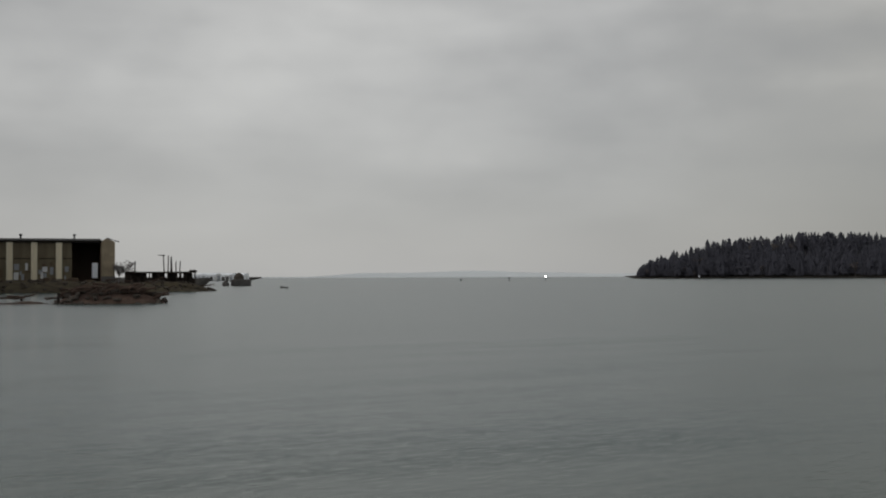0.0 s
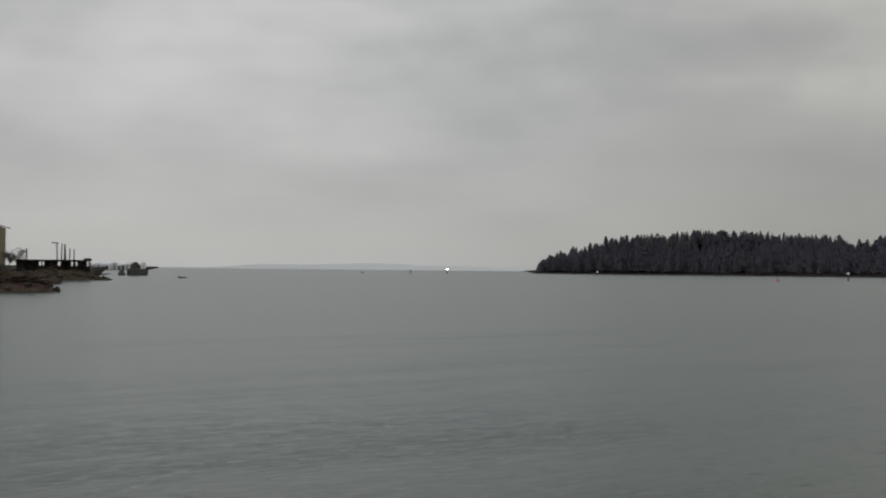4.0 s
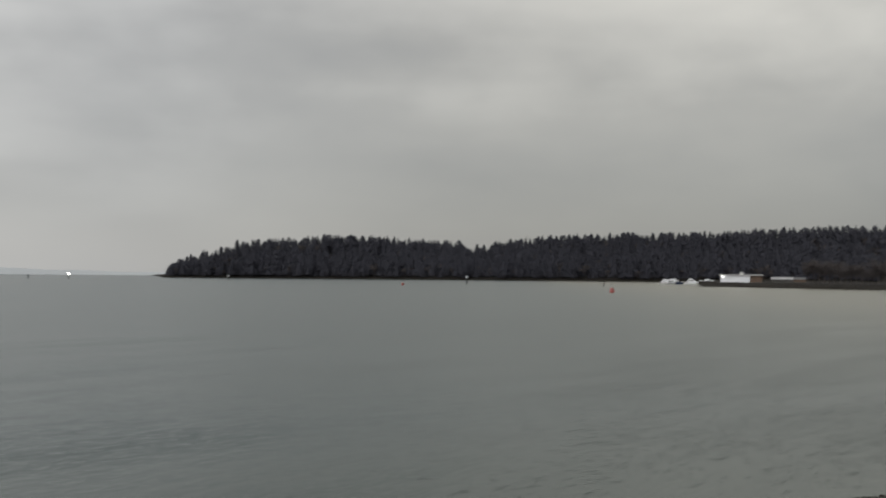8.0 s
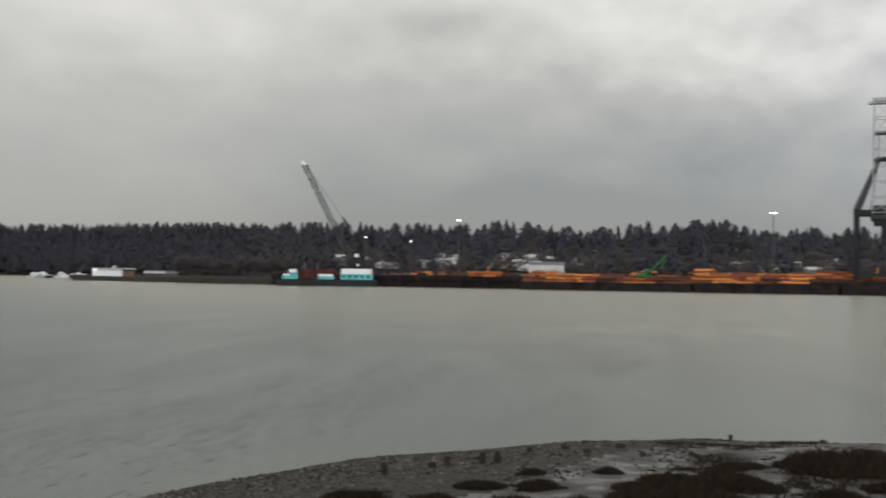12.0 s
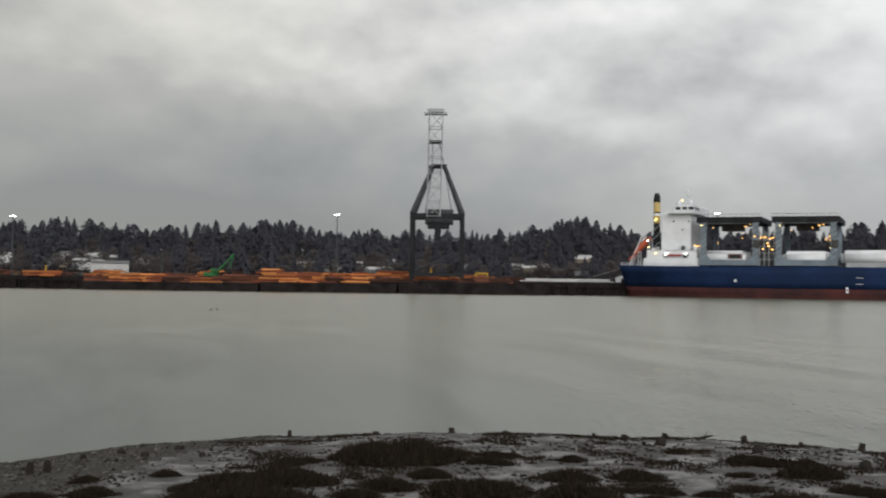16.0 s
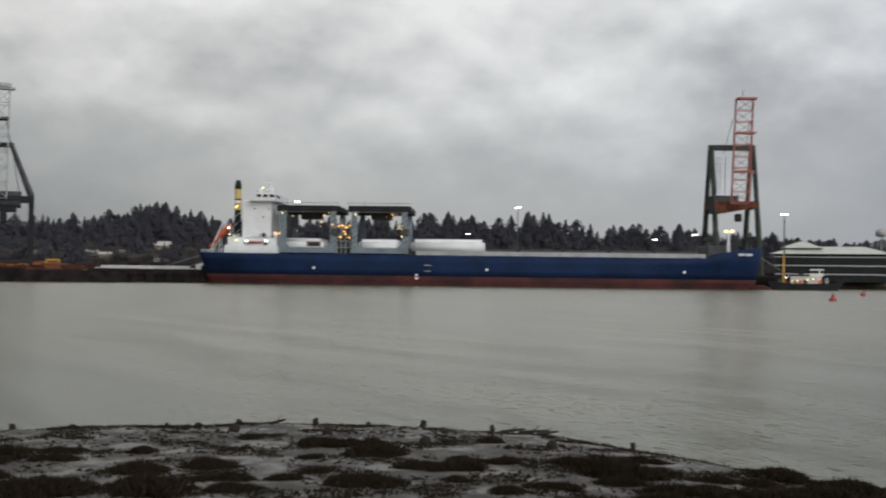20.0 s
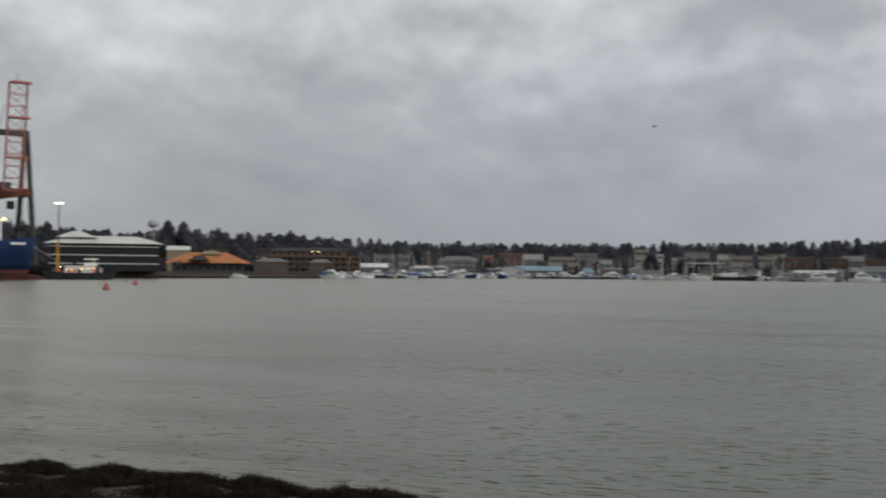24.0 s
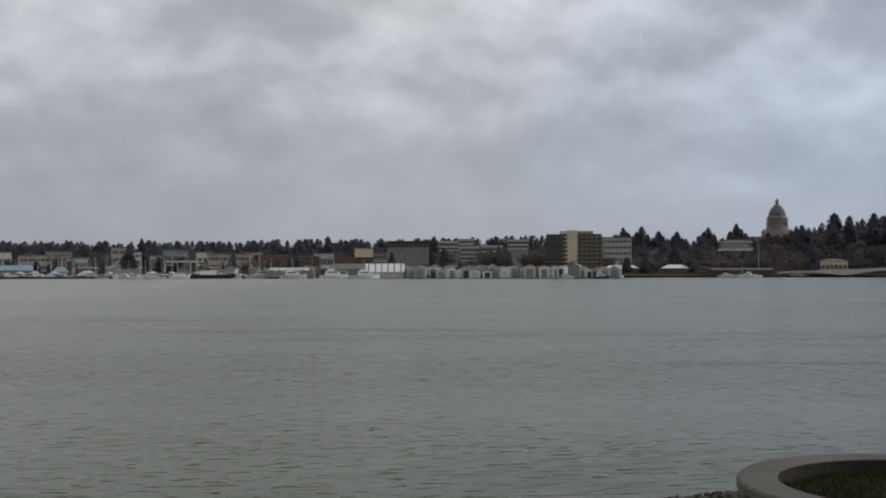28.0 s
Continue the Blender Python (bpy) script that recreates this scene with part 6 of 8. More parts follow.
def motorboat(m, L, seed):
    rnd = random.Random(seed)
    t = thing("motor_boat", m, rnd.choice(("white motor boat with a cabin at its mooring", "white cabin cruiser at its mooring")), "boat", "moored boats")
    w = L * 0.16
    bm = B()
    st = ((-0.5, 0.85, 0.9), (-0.2, 1.0, 0.9), (0.2, 0.95, 1.0), (0.42, 0.5, 1.15), (0.52, 0.05, 1.3))
    ring = []
    hh = L * 0.145
    for x, b, z in st:
        ring.append([bm.verts.new(p) for p in ((x * L, -b * w, z * hh), (x * L * 0.93, -b * w * 0.7, -0.3), (x * L * 0.93, b * w * 0.7, -0.3), (x * L, b * w, z * hh))])
    for a, b in zip(ring, ring[1:]):
        for i in range(4):
            bm.faces.new((a[i], b[i], b[(i + 1) % 4], a[(i + 1) % 4]))
    bm.faces.new(ring[0][::-1])
    bm.faces.new(ring[-1])
    bmesh.ops.recalc_face_normals(bm, faces=bm.faces[:])
    part("hull", bm, (WHITE, OFFWHITE, WHITE, HULL_BLUE, PALEWALL)[seed % 5], t)
    bm = B()
    prism(bm, ((-0.3 * L, hh * 0.95), (0.28 * L, hh), (0.12 * L, hh + L * 0.13), (-0.28 * L, hh + L * 0.14)), -w * 0.7, w * 0.7)
    cabin = part("cabin", bm, WHITE if seed % 3 else OFFWHITE, t)
    block("window_band", GLASS, cabin, -0.24 * L, 0.12 * L, -w * 0.72, w * 0.72, hh + L * 0.06, hh + L * 0.10)
    if seed % 2:
        bm = B()
        prism(bm, ((-0.22 * L, hh + L * 0.14), (0.04 * L, hh + L * 0.14), (0.0, hh + L * 0.22), (-0.2 * L, hh + L * 0.21)), -w * 0.55, w * 0.55)
        part("flybridge", bm, TARP_BLUE if seed % 5 == 0 else WHITE, t)
    elif seed % 4 == 0:
        bm = B()
        box(bm, -0.48 * L, -0.1 * L, -w * 0.9, w * 0.9, hh, hh + L * 0.07, 0.15)
        part("boat_cover", bm, TARP_BLUE, t, "bright blue boat cover")
    return t


def sailboat(m, L, seed):
    t = thing("sail_boat", m, "sail boat with a bare pale mast at its mooring", "boat", "moored boats")
    w = L * 0.13
    bm = B()
    ring = []
    for x, b in ((-0.5, 0.6), (-0.1, 1.0), (0.25, 0.8), (0.52, 0.05)):
        ring.append([bm.verts.new(p) for p in ((x * L, -b * w, 1.0), (x * L * 0.9, -b * w * 0.5, -0.3), (x * L * 0.9, b * w * 0.5, -0.3), (x * L, b * w, 1.0))])
    for a, b in zip(ring, ring[1:]):
        for i in range(4):
            bm.faces.new((a[i], b[i], b[(i + 1) % 4], a[(i + 1) % 4]))
    bm.faces.new(ring[0][::-1])
    bm.faces.new(ring[-1])
    bmesh.ops.recalc_face_normals(bm, faces=bm.faces[:])
    part("hull", bm, WHITE if seed % 3 else HULL_BLUE, t)
    bm = B()
    prism(bm, ((-0.2 * L, 1.0), (0.2 * L, 1.0), (0.12 * L, 1.5), (-0.18 * L, 1.6)), -w * 0.5, w * 0.5)
    part("cabin", bm, OFFWHITE, t)
    mast = part("mast", bar(B(), (0.08 * L, 0, 1.2), (0.08 * L, 0, 1.2 + L * 1.2), 0.17, 0.12, 5), STEEL_PALE, t)
    part("boom", bar(B(), (0.08 * L, 0, 2.2), (-0.38 * L, 0, 2.3), 0.2, 0.16, 5), TARP_BLUE if seed % 2 else OFFWHITE, mast)
    return t


def build_marinas():
    rnd = random.Random(21)
    # northern marina in the distance
    for i in range(14):
        az = -12.2 + 0.19 * i
        boathouse(at(az, 1300 - 4 * i), rnd.uniform(4.5, 6.5), rnd.uniform(5.5, 7.5), WHITE if rnd.random() < 0.8 else OFFWHITE, WHITE, "white floating boathouse far across the bay", 8)
    house("boat_hall", at(-10.35, 1310, 0.4), 26, 20, 2.2, WHITE, WHITE, "white boat hall far across the bay", 5.6, "gable")
    house("boat_hall", at(-11.35, 1320, 0.4), 34, 20, 2.0, WHITE, WHITE, "long white-roofed boat hall far across the bay", 6.4, "gable")
    # moored boats along the town
    for i in range(130):
        az = 125.5 + 22.5 * (i + rnd.uniform(-0.4, 0.4)) / 130
        d = far_shore(az) - rnd.uniform(4, 26)
        (sailboat(at(az, d, 0, rnd.uniform(-60, 60)), rnd.uniform(8, 12), i) if i % 3 == 2 and az > 126 else motorboat(at(az, d, 0, rnd.choice((0, 180, 20, 160, -30))), rnd.uniform(8, 13.5), i))
    for i, (az, L) in enumerate(((129.3, 12), (132.2, 15), (131.3, 10), (147.9, 17), (151.6, 16), (153.7, 14), (165.3, 11), (121.0, 8), (145.0, 12), (143.8, 13))):
        motorboat(at(az, far_shore(az) - 28, 0, 8 if i % 2 else 170), L, 900 + 2 * i + (i == 1) + 4 * (i in (4, 9)))
    for i in range(26):
        az = 127.5 + 26.0 * (i + rnd.uniform(-0.4, 0.4)) / 26
        sailboat(at(az, far_shore(az) + rnd.uniform(-12, 0), 0, rnd.uniform(0, 180)), rnd.uniform(9, 14), 500 + i)
    for i in range(60):
        az = rnd.choice((rnd.uniform(126, 149), rnd.uniform(134, 148)))
        d = far_shore(az) - rnd.uniform(-6, 20)
        if i % 2:
            sailboat(at(az, d, 0, rnd.uniform(0, 180)), rnd.uniform(7, 11), 1601 + 3 * i)
        else:
            motorboat(at(az, d, 0, rnd.choice((0, 180, 25, 155))), rnd.uniform(6, 10), (1600, 1604, 1606, 1612, 1601)[i // 2 % 5])
    t = thing("work_boat", at(145.4, 728), "long black work boat with a white wheelhouse", "boat", "moored boats")
    bm = prism(B(), ((-14, 2.4), (-13, -0.4), (12, -0.4), (15, 3.2), (9, 2.2)), -3, 3)
    bmesh.ops.recalc_face_normals(bm, faces=bm.faces[:])
    part("hull", bm, STEEL_DARK, t)
    block("deckhouse", WHITE, t, -8, 2, -2, 2, 2.3, 4.8)
    block("wheelhouse", OFFWHITE, t, -2, 2.4, -1.8, 1.8, 4.8, 7.0)
    block("window_band", GLASS, t, -1.9, 2.5, -1.86, 1.86, 5.6, 6.4)
    part("mast", bar(B(), (-9, 0, 2.3), (-9, 0, 12), 0.2, 0.12), STEEL_PALE, t)
    block("deck_lamp", LAMP_WARM, t, -12.2, -11.8, -3.1, -2.9, 3.6, 3.9)
    # floats
    for az0, az1 in ((124, 133), (133, 142), (142, 148)):
        a, b = V(az0, far_shore(az0) - 14), V(az1, far_shore(az1) - 14)
        bm = B()
        bar(bm, (a.x, a.y, 0.2), (b.x, b.y, 0.2), 1.1, n=4)
        single("floating_dock", bm, DARK_WOOD, Matrix(), "low grey floating dock of the town marina", "dock", "floating docks")
    # boathouses: two long pale ones, then the crowd
    house("boathouse_hall", at(149.1, 722, 0.3), 24, 16, 4.6, GREYWALL, OFFWHITE, "long boathouse with a pale low roof", 1.6, doors=0, category="boathouse")
    house("boathouse_hall", at(152.1, 724, 0.3), 22, 18, 5.4, GREYWALL, ROOF_GREY, "grey boathouse with a broad grey roof", 3.4, category="boathouse")
    t = house("boathouse_hall", at(153.85, 716, 0.3), 23.5, 12, 3.6, OFFWHITE, WHITE, "boathouse with a steep white ribbed roof", 5.2, category="boathouse")
    for i in range(6):
        part("roof_rib", bar(B(), (-10.2 + 4.0 * i, -0.4, 3.95), (-9.8 + 4.0 * i, 6.0, 9.15), 0.3, n=4), DARKWALL, t)
    az = 155.0
    while az < 165.6:
        w = rnd.uniform(3.6, 7.2)
        tall = 160.0 < az < 163.5
        h = rnd.uniform(4.4, 6.4) + (1.6 if tall else 0)
        wallm = rnd.choice((PALEWALL, WHITE, OFFWHITE, WHITE, WHITE, PALEWALL) if not tall else (GREYWALL, PALEWALL, OFFWHITE, WHITE, GREYWALL))
        boathouse(at(az, 705 + rnd.uniform(-5, 16), 0, rnd.uniform(-10, 10)), w, h, wallm, rnd.choice((PALEWALL, OFFWHITE, ROOF_GREY)), "grey metal floating boathouse with a gable roof" if wallm in (GREYWALL, PALEWALL) else "white metal floating boathouse with a gable roof", rnd.uniform(9, 13))
        az += (w * rnd.uniform(0.7, 1.25)) / 705 * 57.3
    for i in range(26):
        az = 149.5 + 15.5 * rnd.random()
        boathouse(at(az, 745 + rnd.uniform(0, 20), 0), rnd.uniform(5, 9), rnd.uniform(6, 7.8), rnd.choice((PALEWALL, OFFWHITE, WHITE)), rnd.choice((PALEWALL, OFFWHITE, WHITE)), "pale floating boathouse behind the front row")
    # slanting white roof panels of the open berths
    t = thing("berth_roof", at(148.9, 706, 0.4), "row of slanting white roof panels over open berths", "boathouse")
    block("float", DARK_WOOD, t, -12, 12, 0, 6, -0.5, 0.4)
    for i in range(5):
        part("roof_panel", prism(B(), ((-11.6 + 4.7 * i, 3.4), (-8.2 + 4.7 * i, 6.4), (-8.0 + 4.7 * i, 6.2), (-11.4 + 4.7 * i, 3.2)), 0, 7), WHITE, t)
        block("post", GREYWALL, t, -11.4 + 4.7 * i, -11.1 + 4.7 * i, 0.2, 0.5, 0.4, 3.3)
        block("post", GREYWALL, t, -8.4 + 4.7 * i, -8.1 + 4.7 * i, 0.2, 0.5, 0.4, 6.1)
    for az, L, q in ((149.3, 16, 931), (151.3, 17, 947), (152.9, 16, 937), (162.9, 9, 941), (164.6, 10, 943)):
        motorboat(at(az, 690, 0, 6), L, q)


def build_town():
    # glazed terminal with a broad pale roof beyond the bow
    t = thing("terminal_building", at(114.65, 505, 3.0), "long four-storey building with a pale green metal roof", "building", "buildings")
    bm = B()
    box(bm, -22, 22, 0, 16, 0, 11.6, 0.1)
    part("wall", bm, STEEL_DARK, t)
    part("roof", hip(B(), -24.5, 24.5, -2.5, 18.5, 11.6, 14.9, 11), ROOF_PALE, t, "pale green hipped metal roof")
    part("roof_lantern", hip(B(), -20, -3, 2, 14, 14.2, 16.9, 7), ROOF_PALE, t)
    for k in range(3):
        z = 1.0 + 3.6 * k
        block("floor_band", OFFWHITE, t, -22.4, 22.4, -0.9, 0.0, z + 1.9, z + 2.3)
        for i in range(11):
            block("window", GLASS, t, -21.4 + 3.95 * i, -18.2 + 3.95 * i, -0.12, 0.05, z, z + 1.8)
    house("hall", at(118.1, 640, 3.0), 12, 14, 11.4, TANWALL, ROOF_PALE, "small tan hall with a pale roof", 2.2, "gable")
    # orange roofed restaurant
    t = thing("restaurant", at(119.5, 600, 2.5), "low waterside restaurant with an orange tiled hip roof", "building", "buildings")
    block("wall", DARKWALL, t, -18, 18, 0, 16, 0, 4.8)
    part("roof", hip(B(), -22, 22.5, -3, 19, 4.8, 10.4, 13), ROOF_ORANGE, t, "orange tiled hip roof")
    part("roof_lantern", hip(B(), -4, 7, 4, 12, 9.4, 11.4, 3), TANWALL, t)
    bm = hip(B(), -9.5, 1.0, -5.2, 3, 6.2, 8.6, 3)
    part("porch_roof", bm, ROOF_DARK, t, "dark porch roof")
    for i in range(9):
        block("window", GLASS, t, -16.5 + 3.8 * i, -13.8 + 3.8 * i, -0.1, 0.1, 1.2, 3.8)
    # brown terraced hotel
    t = thing("hotel", at(124.7, 650, 2.5), "brown four-storey waterside hotel with tan balcony bands", "building", "buildings")
    block("wall", BROWNWALL, t, -27, 26, 0, 18, 0, 9.6)
    block("wall", BROWNWALL, t, -25, 18, 4, 18, 9.6, 12.4)
    bm = hip(B(), -26, 19, 3, 19, 12.4, 14.4, 6)
    part("roof", bm, ROOF_DARK, t)
    for k in range(3):
        z = 0.8 + 3.0 * k
        block("balcony_band", BROWNWALL, t, -27.3, 26.3, -1.4, -0.1, z + 2.1, z + 2.6)
        for i in range(14):
            block("window", GLASS, t, -25.6 + 3.7 * i, -23.4 + 3.7 * i, -0.1, 0.1, z, z + 1.7)
    for i in range(10):
        block("window", GLASS, t, -23.4 + 4.0 * i, -21.4 + 4.0 * i, 3.9, 4.05, 10.2, 11.8)
    for x in (-1.5, 2.2):
        block("lamp", LAMP_YELLOW, t, x, x + 0.7, 3.5, 3.8, 12.0, 12.5)
    house("pavilion", at(122.6, 615, 2.2), 18, 10, 6.2, BROWNWALL, ROOF_GREY, "low brown pavilion with a grey roof by the water", 2.0, "hip", wins=(6, 1))
    house("pavilion", at(125.0, 625, 2.2), 12, 10, 6.0, BROWNWALL, ROOF_GREY, "brown pavilion with a grey roof by the water", 2.0, "hip", wins=(4, 1))
    t = house("boat_shed", at(127.2, 655, 1.0), 24, 12, 5.0, GREYWALL, WHITE, "boat shed with a white roof on the shore", 2.2, wins=(6, 1), over=1.2)
    house("lodge", at(131.9, 775, 2.0), 29, 14, 9.6, GREYWALL, ROOF_GREY, "large grey three-storey waterside lodge", 3.0, "hip", wins=(11, 3))
    house("brick_block", at(133.25, 800, 2.0), 12, 12, 12.0, BRICK, BRICK, "orange-red brick block behind the moorings", 1.5, "hip", wins=(3, 3))
    house("boat_shop", at(135.9, 775, 1.2), 30, 14, 3.8, GREYWALL, ROOF_BLUE, "low hall with a blue metal roof", 3.2, doors=3, over=0.8)
    house("boat_shop", at(134.6, 768, 1.2), 14, 10, 4.6, OFFWHITE, ROOF_BLUE, "white hall with a pale blue roof", 2.4, "front")
    house("boat_shop", at(138.3, 768, 1.2), 9.5, 9, 3.2, GREYWALL, ROOF_BLUE, "grey shed with a blue pyramid roof", 3.0, "hip")
    house("dome_shed", at(139.5, 752, 0.5), 9, 8, 2.6, OFFWHITE, OFFWHITE, "pale round-roofed shed on the water", 1.8, "hip")
    # bearing, half width in degrees, distance, height of the top in degrees, wall, windows
    specs = ((137.6, 1.2, 900, 0.82, BEIGE, (12, 2)), (140.95, 0.35, 890, 1.22, BEIGE, (2, 3)), (141.7, 0.5, 900, 1.0, OFFWHITE, (4, 3)), (142.5, 0.55, 870, 0.82, PALEWALL, (5, 1)), (143.6, 0.62, 960, 1.1, GREYWALL, (5, 1)),
             (146.15, 1.05, 900, 0.92, BEIGE, (11, 2)), (148.3, 0.7, 930, 0.85, BRICK, (6, 2)), (145.0, 0.4, 1000, 1.0, OFFWHITE, (3, 1)), (139.0, 0.5, 880, 0.7, PALEWALL, (5, 1)), (138.2, 0.6, 1000, 1.0, GREYWALL, (5, 1)),
             (134.6, 0.7, 960, 0.95, BRICK, (6, 2)), (135.6, 0.5, 930, 0.95, OFFWHITE, (5, 1)), (128.6, 0.9, 820, 0.85, GREYWALL, (8, 2)), (129.9, 0.6, 850, 0.95, BROWNWALL, (6, 2)), (150.0, 0.6, 950, 0.8, BROWNWALL, (6, 2)),
             (151.9, 0.55, 940, 0.75, BRICK, (6, 1)), (150.8, 0.5, 1000, 0.95, PALEWALL, (6, 1)), (165.4, 0.7, 1000, 1.72, PALEWALL, (7, 5)), (161.4, 0.5, 960, 0.8, BROWNWALL, (4, 2)), (164.9, 0.4, 960, 0.7, BROWNWALL, (4, 2)),
             (147.3, 0.5, 1050, 1.0, BEIGE, (5, 1)))
    names = {OFFWHITE.name: "dull white", GREYWALL.name: "grey", BRICK.name: "red brick", BROWNWALL.name: "brown", PALEWALL.name: "pale grey", BEIGE.name: "beige"}
    for az, half, d, el, wm, wins in specs:
        z = 3.0 + max(0, (d - 850)) * 0.02
        house("town_building", at(az, d, z), 2 * d * math.tan(radians(half)), 14, EYE_Z + d * math.tan(radians(el)) - z - 0.8, wm, ROOF_GREY, names[wm.name] + " flat-roofed town building behind the moorings", 0.8, "flat", wins=wins)
    # the tiered white offices on the rise
    for az, half, d, el, n in ((156.95, 0.55, 1080, 1.55, 3), (158.1, 0.45, 1010, 1.28, 3), (159.2, 0.5, 1000, 1.32, 3), (160.5, 0.5, 1120, 1.62, 2), (157.9, 0.4, 1150, 1.66, 2)):
        top, w = EYE_Z + d * math.tan(radians(el)), d * math.tan(radians(half))
        t = thing("tiered_offices", at(az, d, 5.0), "tiered office building with pale floor bands and dark glazing", "building", "buildings")
        block("wall", GREYWALL, t, -w, w, 0, 16, 0, top - 6.6)
        block("roof", PALEWALL, t, -w - 0.6, w + 0.6, -0.8, 16.6, top - 6.6, top - 5.0)
        for k in range(n):
            z = top - 9.6 - 3.6 * k
            block("floor_band", PALEWALL, t, -w - 0.3, w + 0.3, -0.7, 0.0, z - 1.4, z)
            for i in range(6):
                block("window", GLASS, t, -w + 0.6 + w / 3 * i, -w - 0.6 + w / 3 * (i + 1), -0.1, 0.06, z + 0.2, z + 1.9)
    # low sheds and trees before the offices and along the moorings
    rnd = random.Random(91)
    for i in range(46):
        az = rnd.choice((rnd.uniform(128, 148), rnd.uniform(134, 149), rnd.uniform(148, 153), rnd.uniform(155, 164)))
        d = far_shore(az) + rnd.uniform(22, 60)
        wm = rnd.choice((BROWNWALL, GREYWALL, DARKWALL, PALEWALL, BRICK))
        house("waterfront_shed", at(az, d, 2.4, rnd.uniform(-20, 20)), rnd.uniform(6, 15), 7, rnd.uniform(2.6, 4.6), wm, rnd.choice((ROOF_GREY, OFFWHITE, ROOF_DARK, PALEWALL)), "small low shed among the waterfront buildings", rnd.uniform(0.9, 1.8), rnd.choice(("gable", "front", "hip")))
    for i in range(40):
        az = rnd.choice((rnd.uniform(155.8, 161.8), rnd.uniform(133, 150)))
        d = rnd.uniform(850, 990) if az > 152 else far_shore(az) + rnd.uniform(30, 110)
        el = rnd.uniform(0.85, 1.3) if az > 152 else rnd.uniform(0.6, 0.95)
        h = EYE_Z + d * math.tan(radians(el)) - 3.0
        bare = i % 3 != 0
        tree_thing(az, d, 3.0, h, rnd.uniform(0.9, 1.5), 1400 + i, ("leafless brown tree" if bare else "dark conifer") + " before the town buildings", bare)
    # canopy of white frames on the quay
    t = thing("canopy", at(144.0, 800, 2.2), "long open canopy with a white frame by the moorings", "canopy")
    block("roof", OFFWHITE, t, -13, 13, 0, 8, 8.6, 9.5)
    for i in range(4):
        block("post", OFFWHITE, t, -12.8 + 8.4 * i, -12.2 + 8.4 * i, 0.2, 0.8, 0, 8.6)
    block("back_wall", BROWNWALL, t, -12, 12, 7, 7.4, 0, 6.0)
    # raised cream box on a brown base
    t = thing("office_block", at(152.8, 905, 3.0), "cream box raised over a brown base", "building", "buildings")
    block("base", BROWNWALL, t, -7, 7, 1, 12, 0, 12.6)
    block("cream_box", CREAM, t, -7.2, 7.2, 0, 12, 12.6, 19.4)
    block("roof", TANWALL, t, -7.5, 7.5, -0.3, 12.3, 19.4, 19.9)
    block("side_wing", PALEWALL, house("office_wing", at(153.75, 912, 3.0), 17, 12, 15.6, GREYWALL, ROOF_GREY, "grey wing of the office block", 0.8, "flat", wins=(6, 3)), -8, 8, -0.3, 0.0, 9.0, 9.9)
    t = house("civic_hall", at(155.0, 850, 3.0), 31, 18, 22.0, GREYWALL, ROOF_DARK, "large windowless grey hall with a dark roof band", 2.0, "flat")
    block("roof_band", DARKWALL, t, -15.8, 15.8, -0.7, 0.0, 19.8, 22.0)
    for i in range(9):
        block("wall_fin", GREYWALL, t, -14.5 + 3.5 * i, -14.1 + 3.5 * i, -0.4, 0.0, 0.5, 19.7)
    # tower block with a cream stair shaft
    t = thing("tower_block", at(163.2, 900, 3.0), "tall dark office tower with a cream stair shaft", "building", "buildings")
    block("wall", DARKWALL, t, -20.5, -4.0, 0, 18, 0, 30.2)
    block("wall", material("olive_brown_glass_wall", (0.15, 0.138, 0.105), 0.4, 0, 0.3, 0.2, 0.05), t, 3.8, 23.0, 0, 18, 0, 30.2)
    block("stair_shaft", CREAM, t, -4.0, 3.8, -1.5, 18, 0, 33.4)
    block("roof_house", CREAM, t, -10.0, -4.0, 4, 14, 30.2, 33.0)
    block("roof_house", TANWALL, t, 3.8, 16.0, 4, 14, 30.2, 33.0)
    for k in range(9):
        z = 2.2 + 3.2 * k
        block("floor_band", BROWNWALL, t, -20.6, -4.0, -0.35, 0.0, z, z + 0.7)
        block("floor_band", TANWALL, t, 3.8, 23.1, -0.30, 0.0, z + 0.2, z + 0.6)
        block("balcony", CREAM, t, -6.6, -4.0, -1.4, -0.4, z, z + 1.0)
        for i in range(5):
            block("window", GLASS, t, -20.0 + 3.1 * i, -17.6 + 3.1 * i, -0.12, 0.02, z + 0.9, z + 2.8)
            block("window", GLASS, t, 4.4 + 3.7 * i, 7.4 + 3.7 * i, -0.12, 0.02, z + 0.8, z + 2.9)
    # waterfront shops
    for az, w in ((165.6, 25), (168.2, 19)):
        t = house("shop_row", at(az, 850, 2.4), w, 12, 4.2, BROWNWALL, WHITE, "low brown waterfront shop with a white roof", 2.6, "hip", wins=(6, 1), over=0.9)
    block("shop_sign", ORANGE, house("shop_row", at(169.6, 846, 2.4), 14, 10, 4.0, BROWNWALL, ROOF_DARK, "red-brown restaurant with an orange sign by the water", 1.4, "hip", over=0.6), -3, -1, -0.15, 0.0, 1.8, 2.5)
    for i, az in enumerate((163.0, 164.2, 170.4, 171.0, 172.4, 171.8)):
        house("quay_hut", at(az, 838, 1.8), 8 + i % 3 * 3, 6, 3.4, (BROWNWALL, DARKWALL, DARKWALL)[i % 3], ROOF_GREY, "small plain hut on the waterfront", 1.2, "gable")
    for az, d, L, q in ((170.55, 822, 9, 961), (170.9, 826, 8, 964), (171.6, 822, 11, 967), (172.05, 824, 8, 970)):
        motorboat(at(az, d, 0, 165 if q % 2 else 12), L, q)
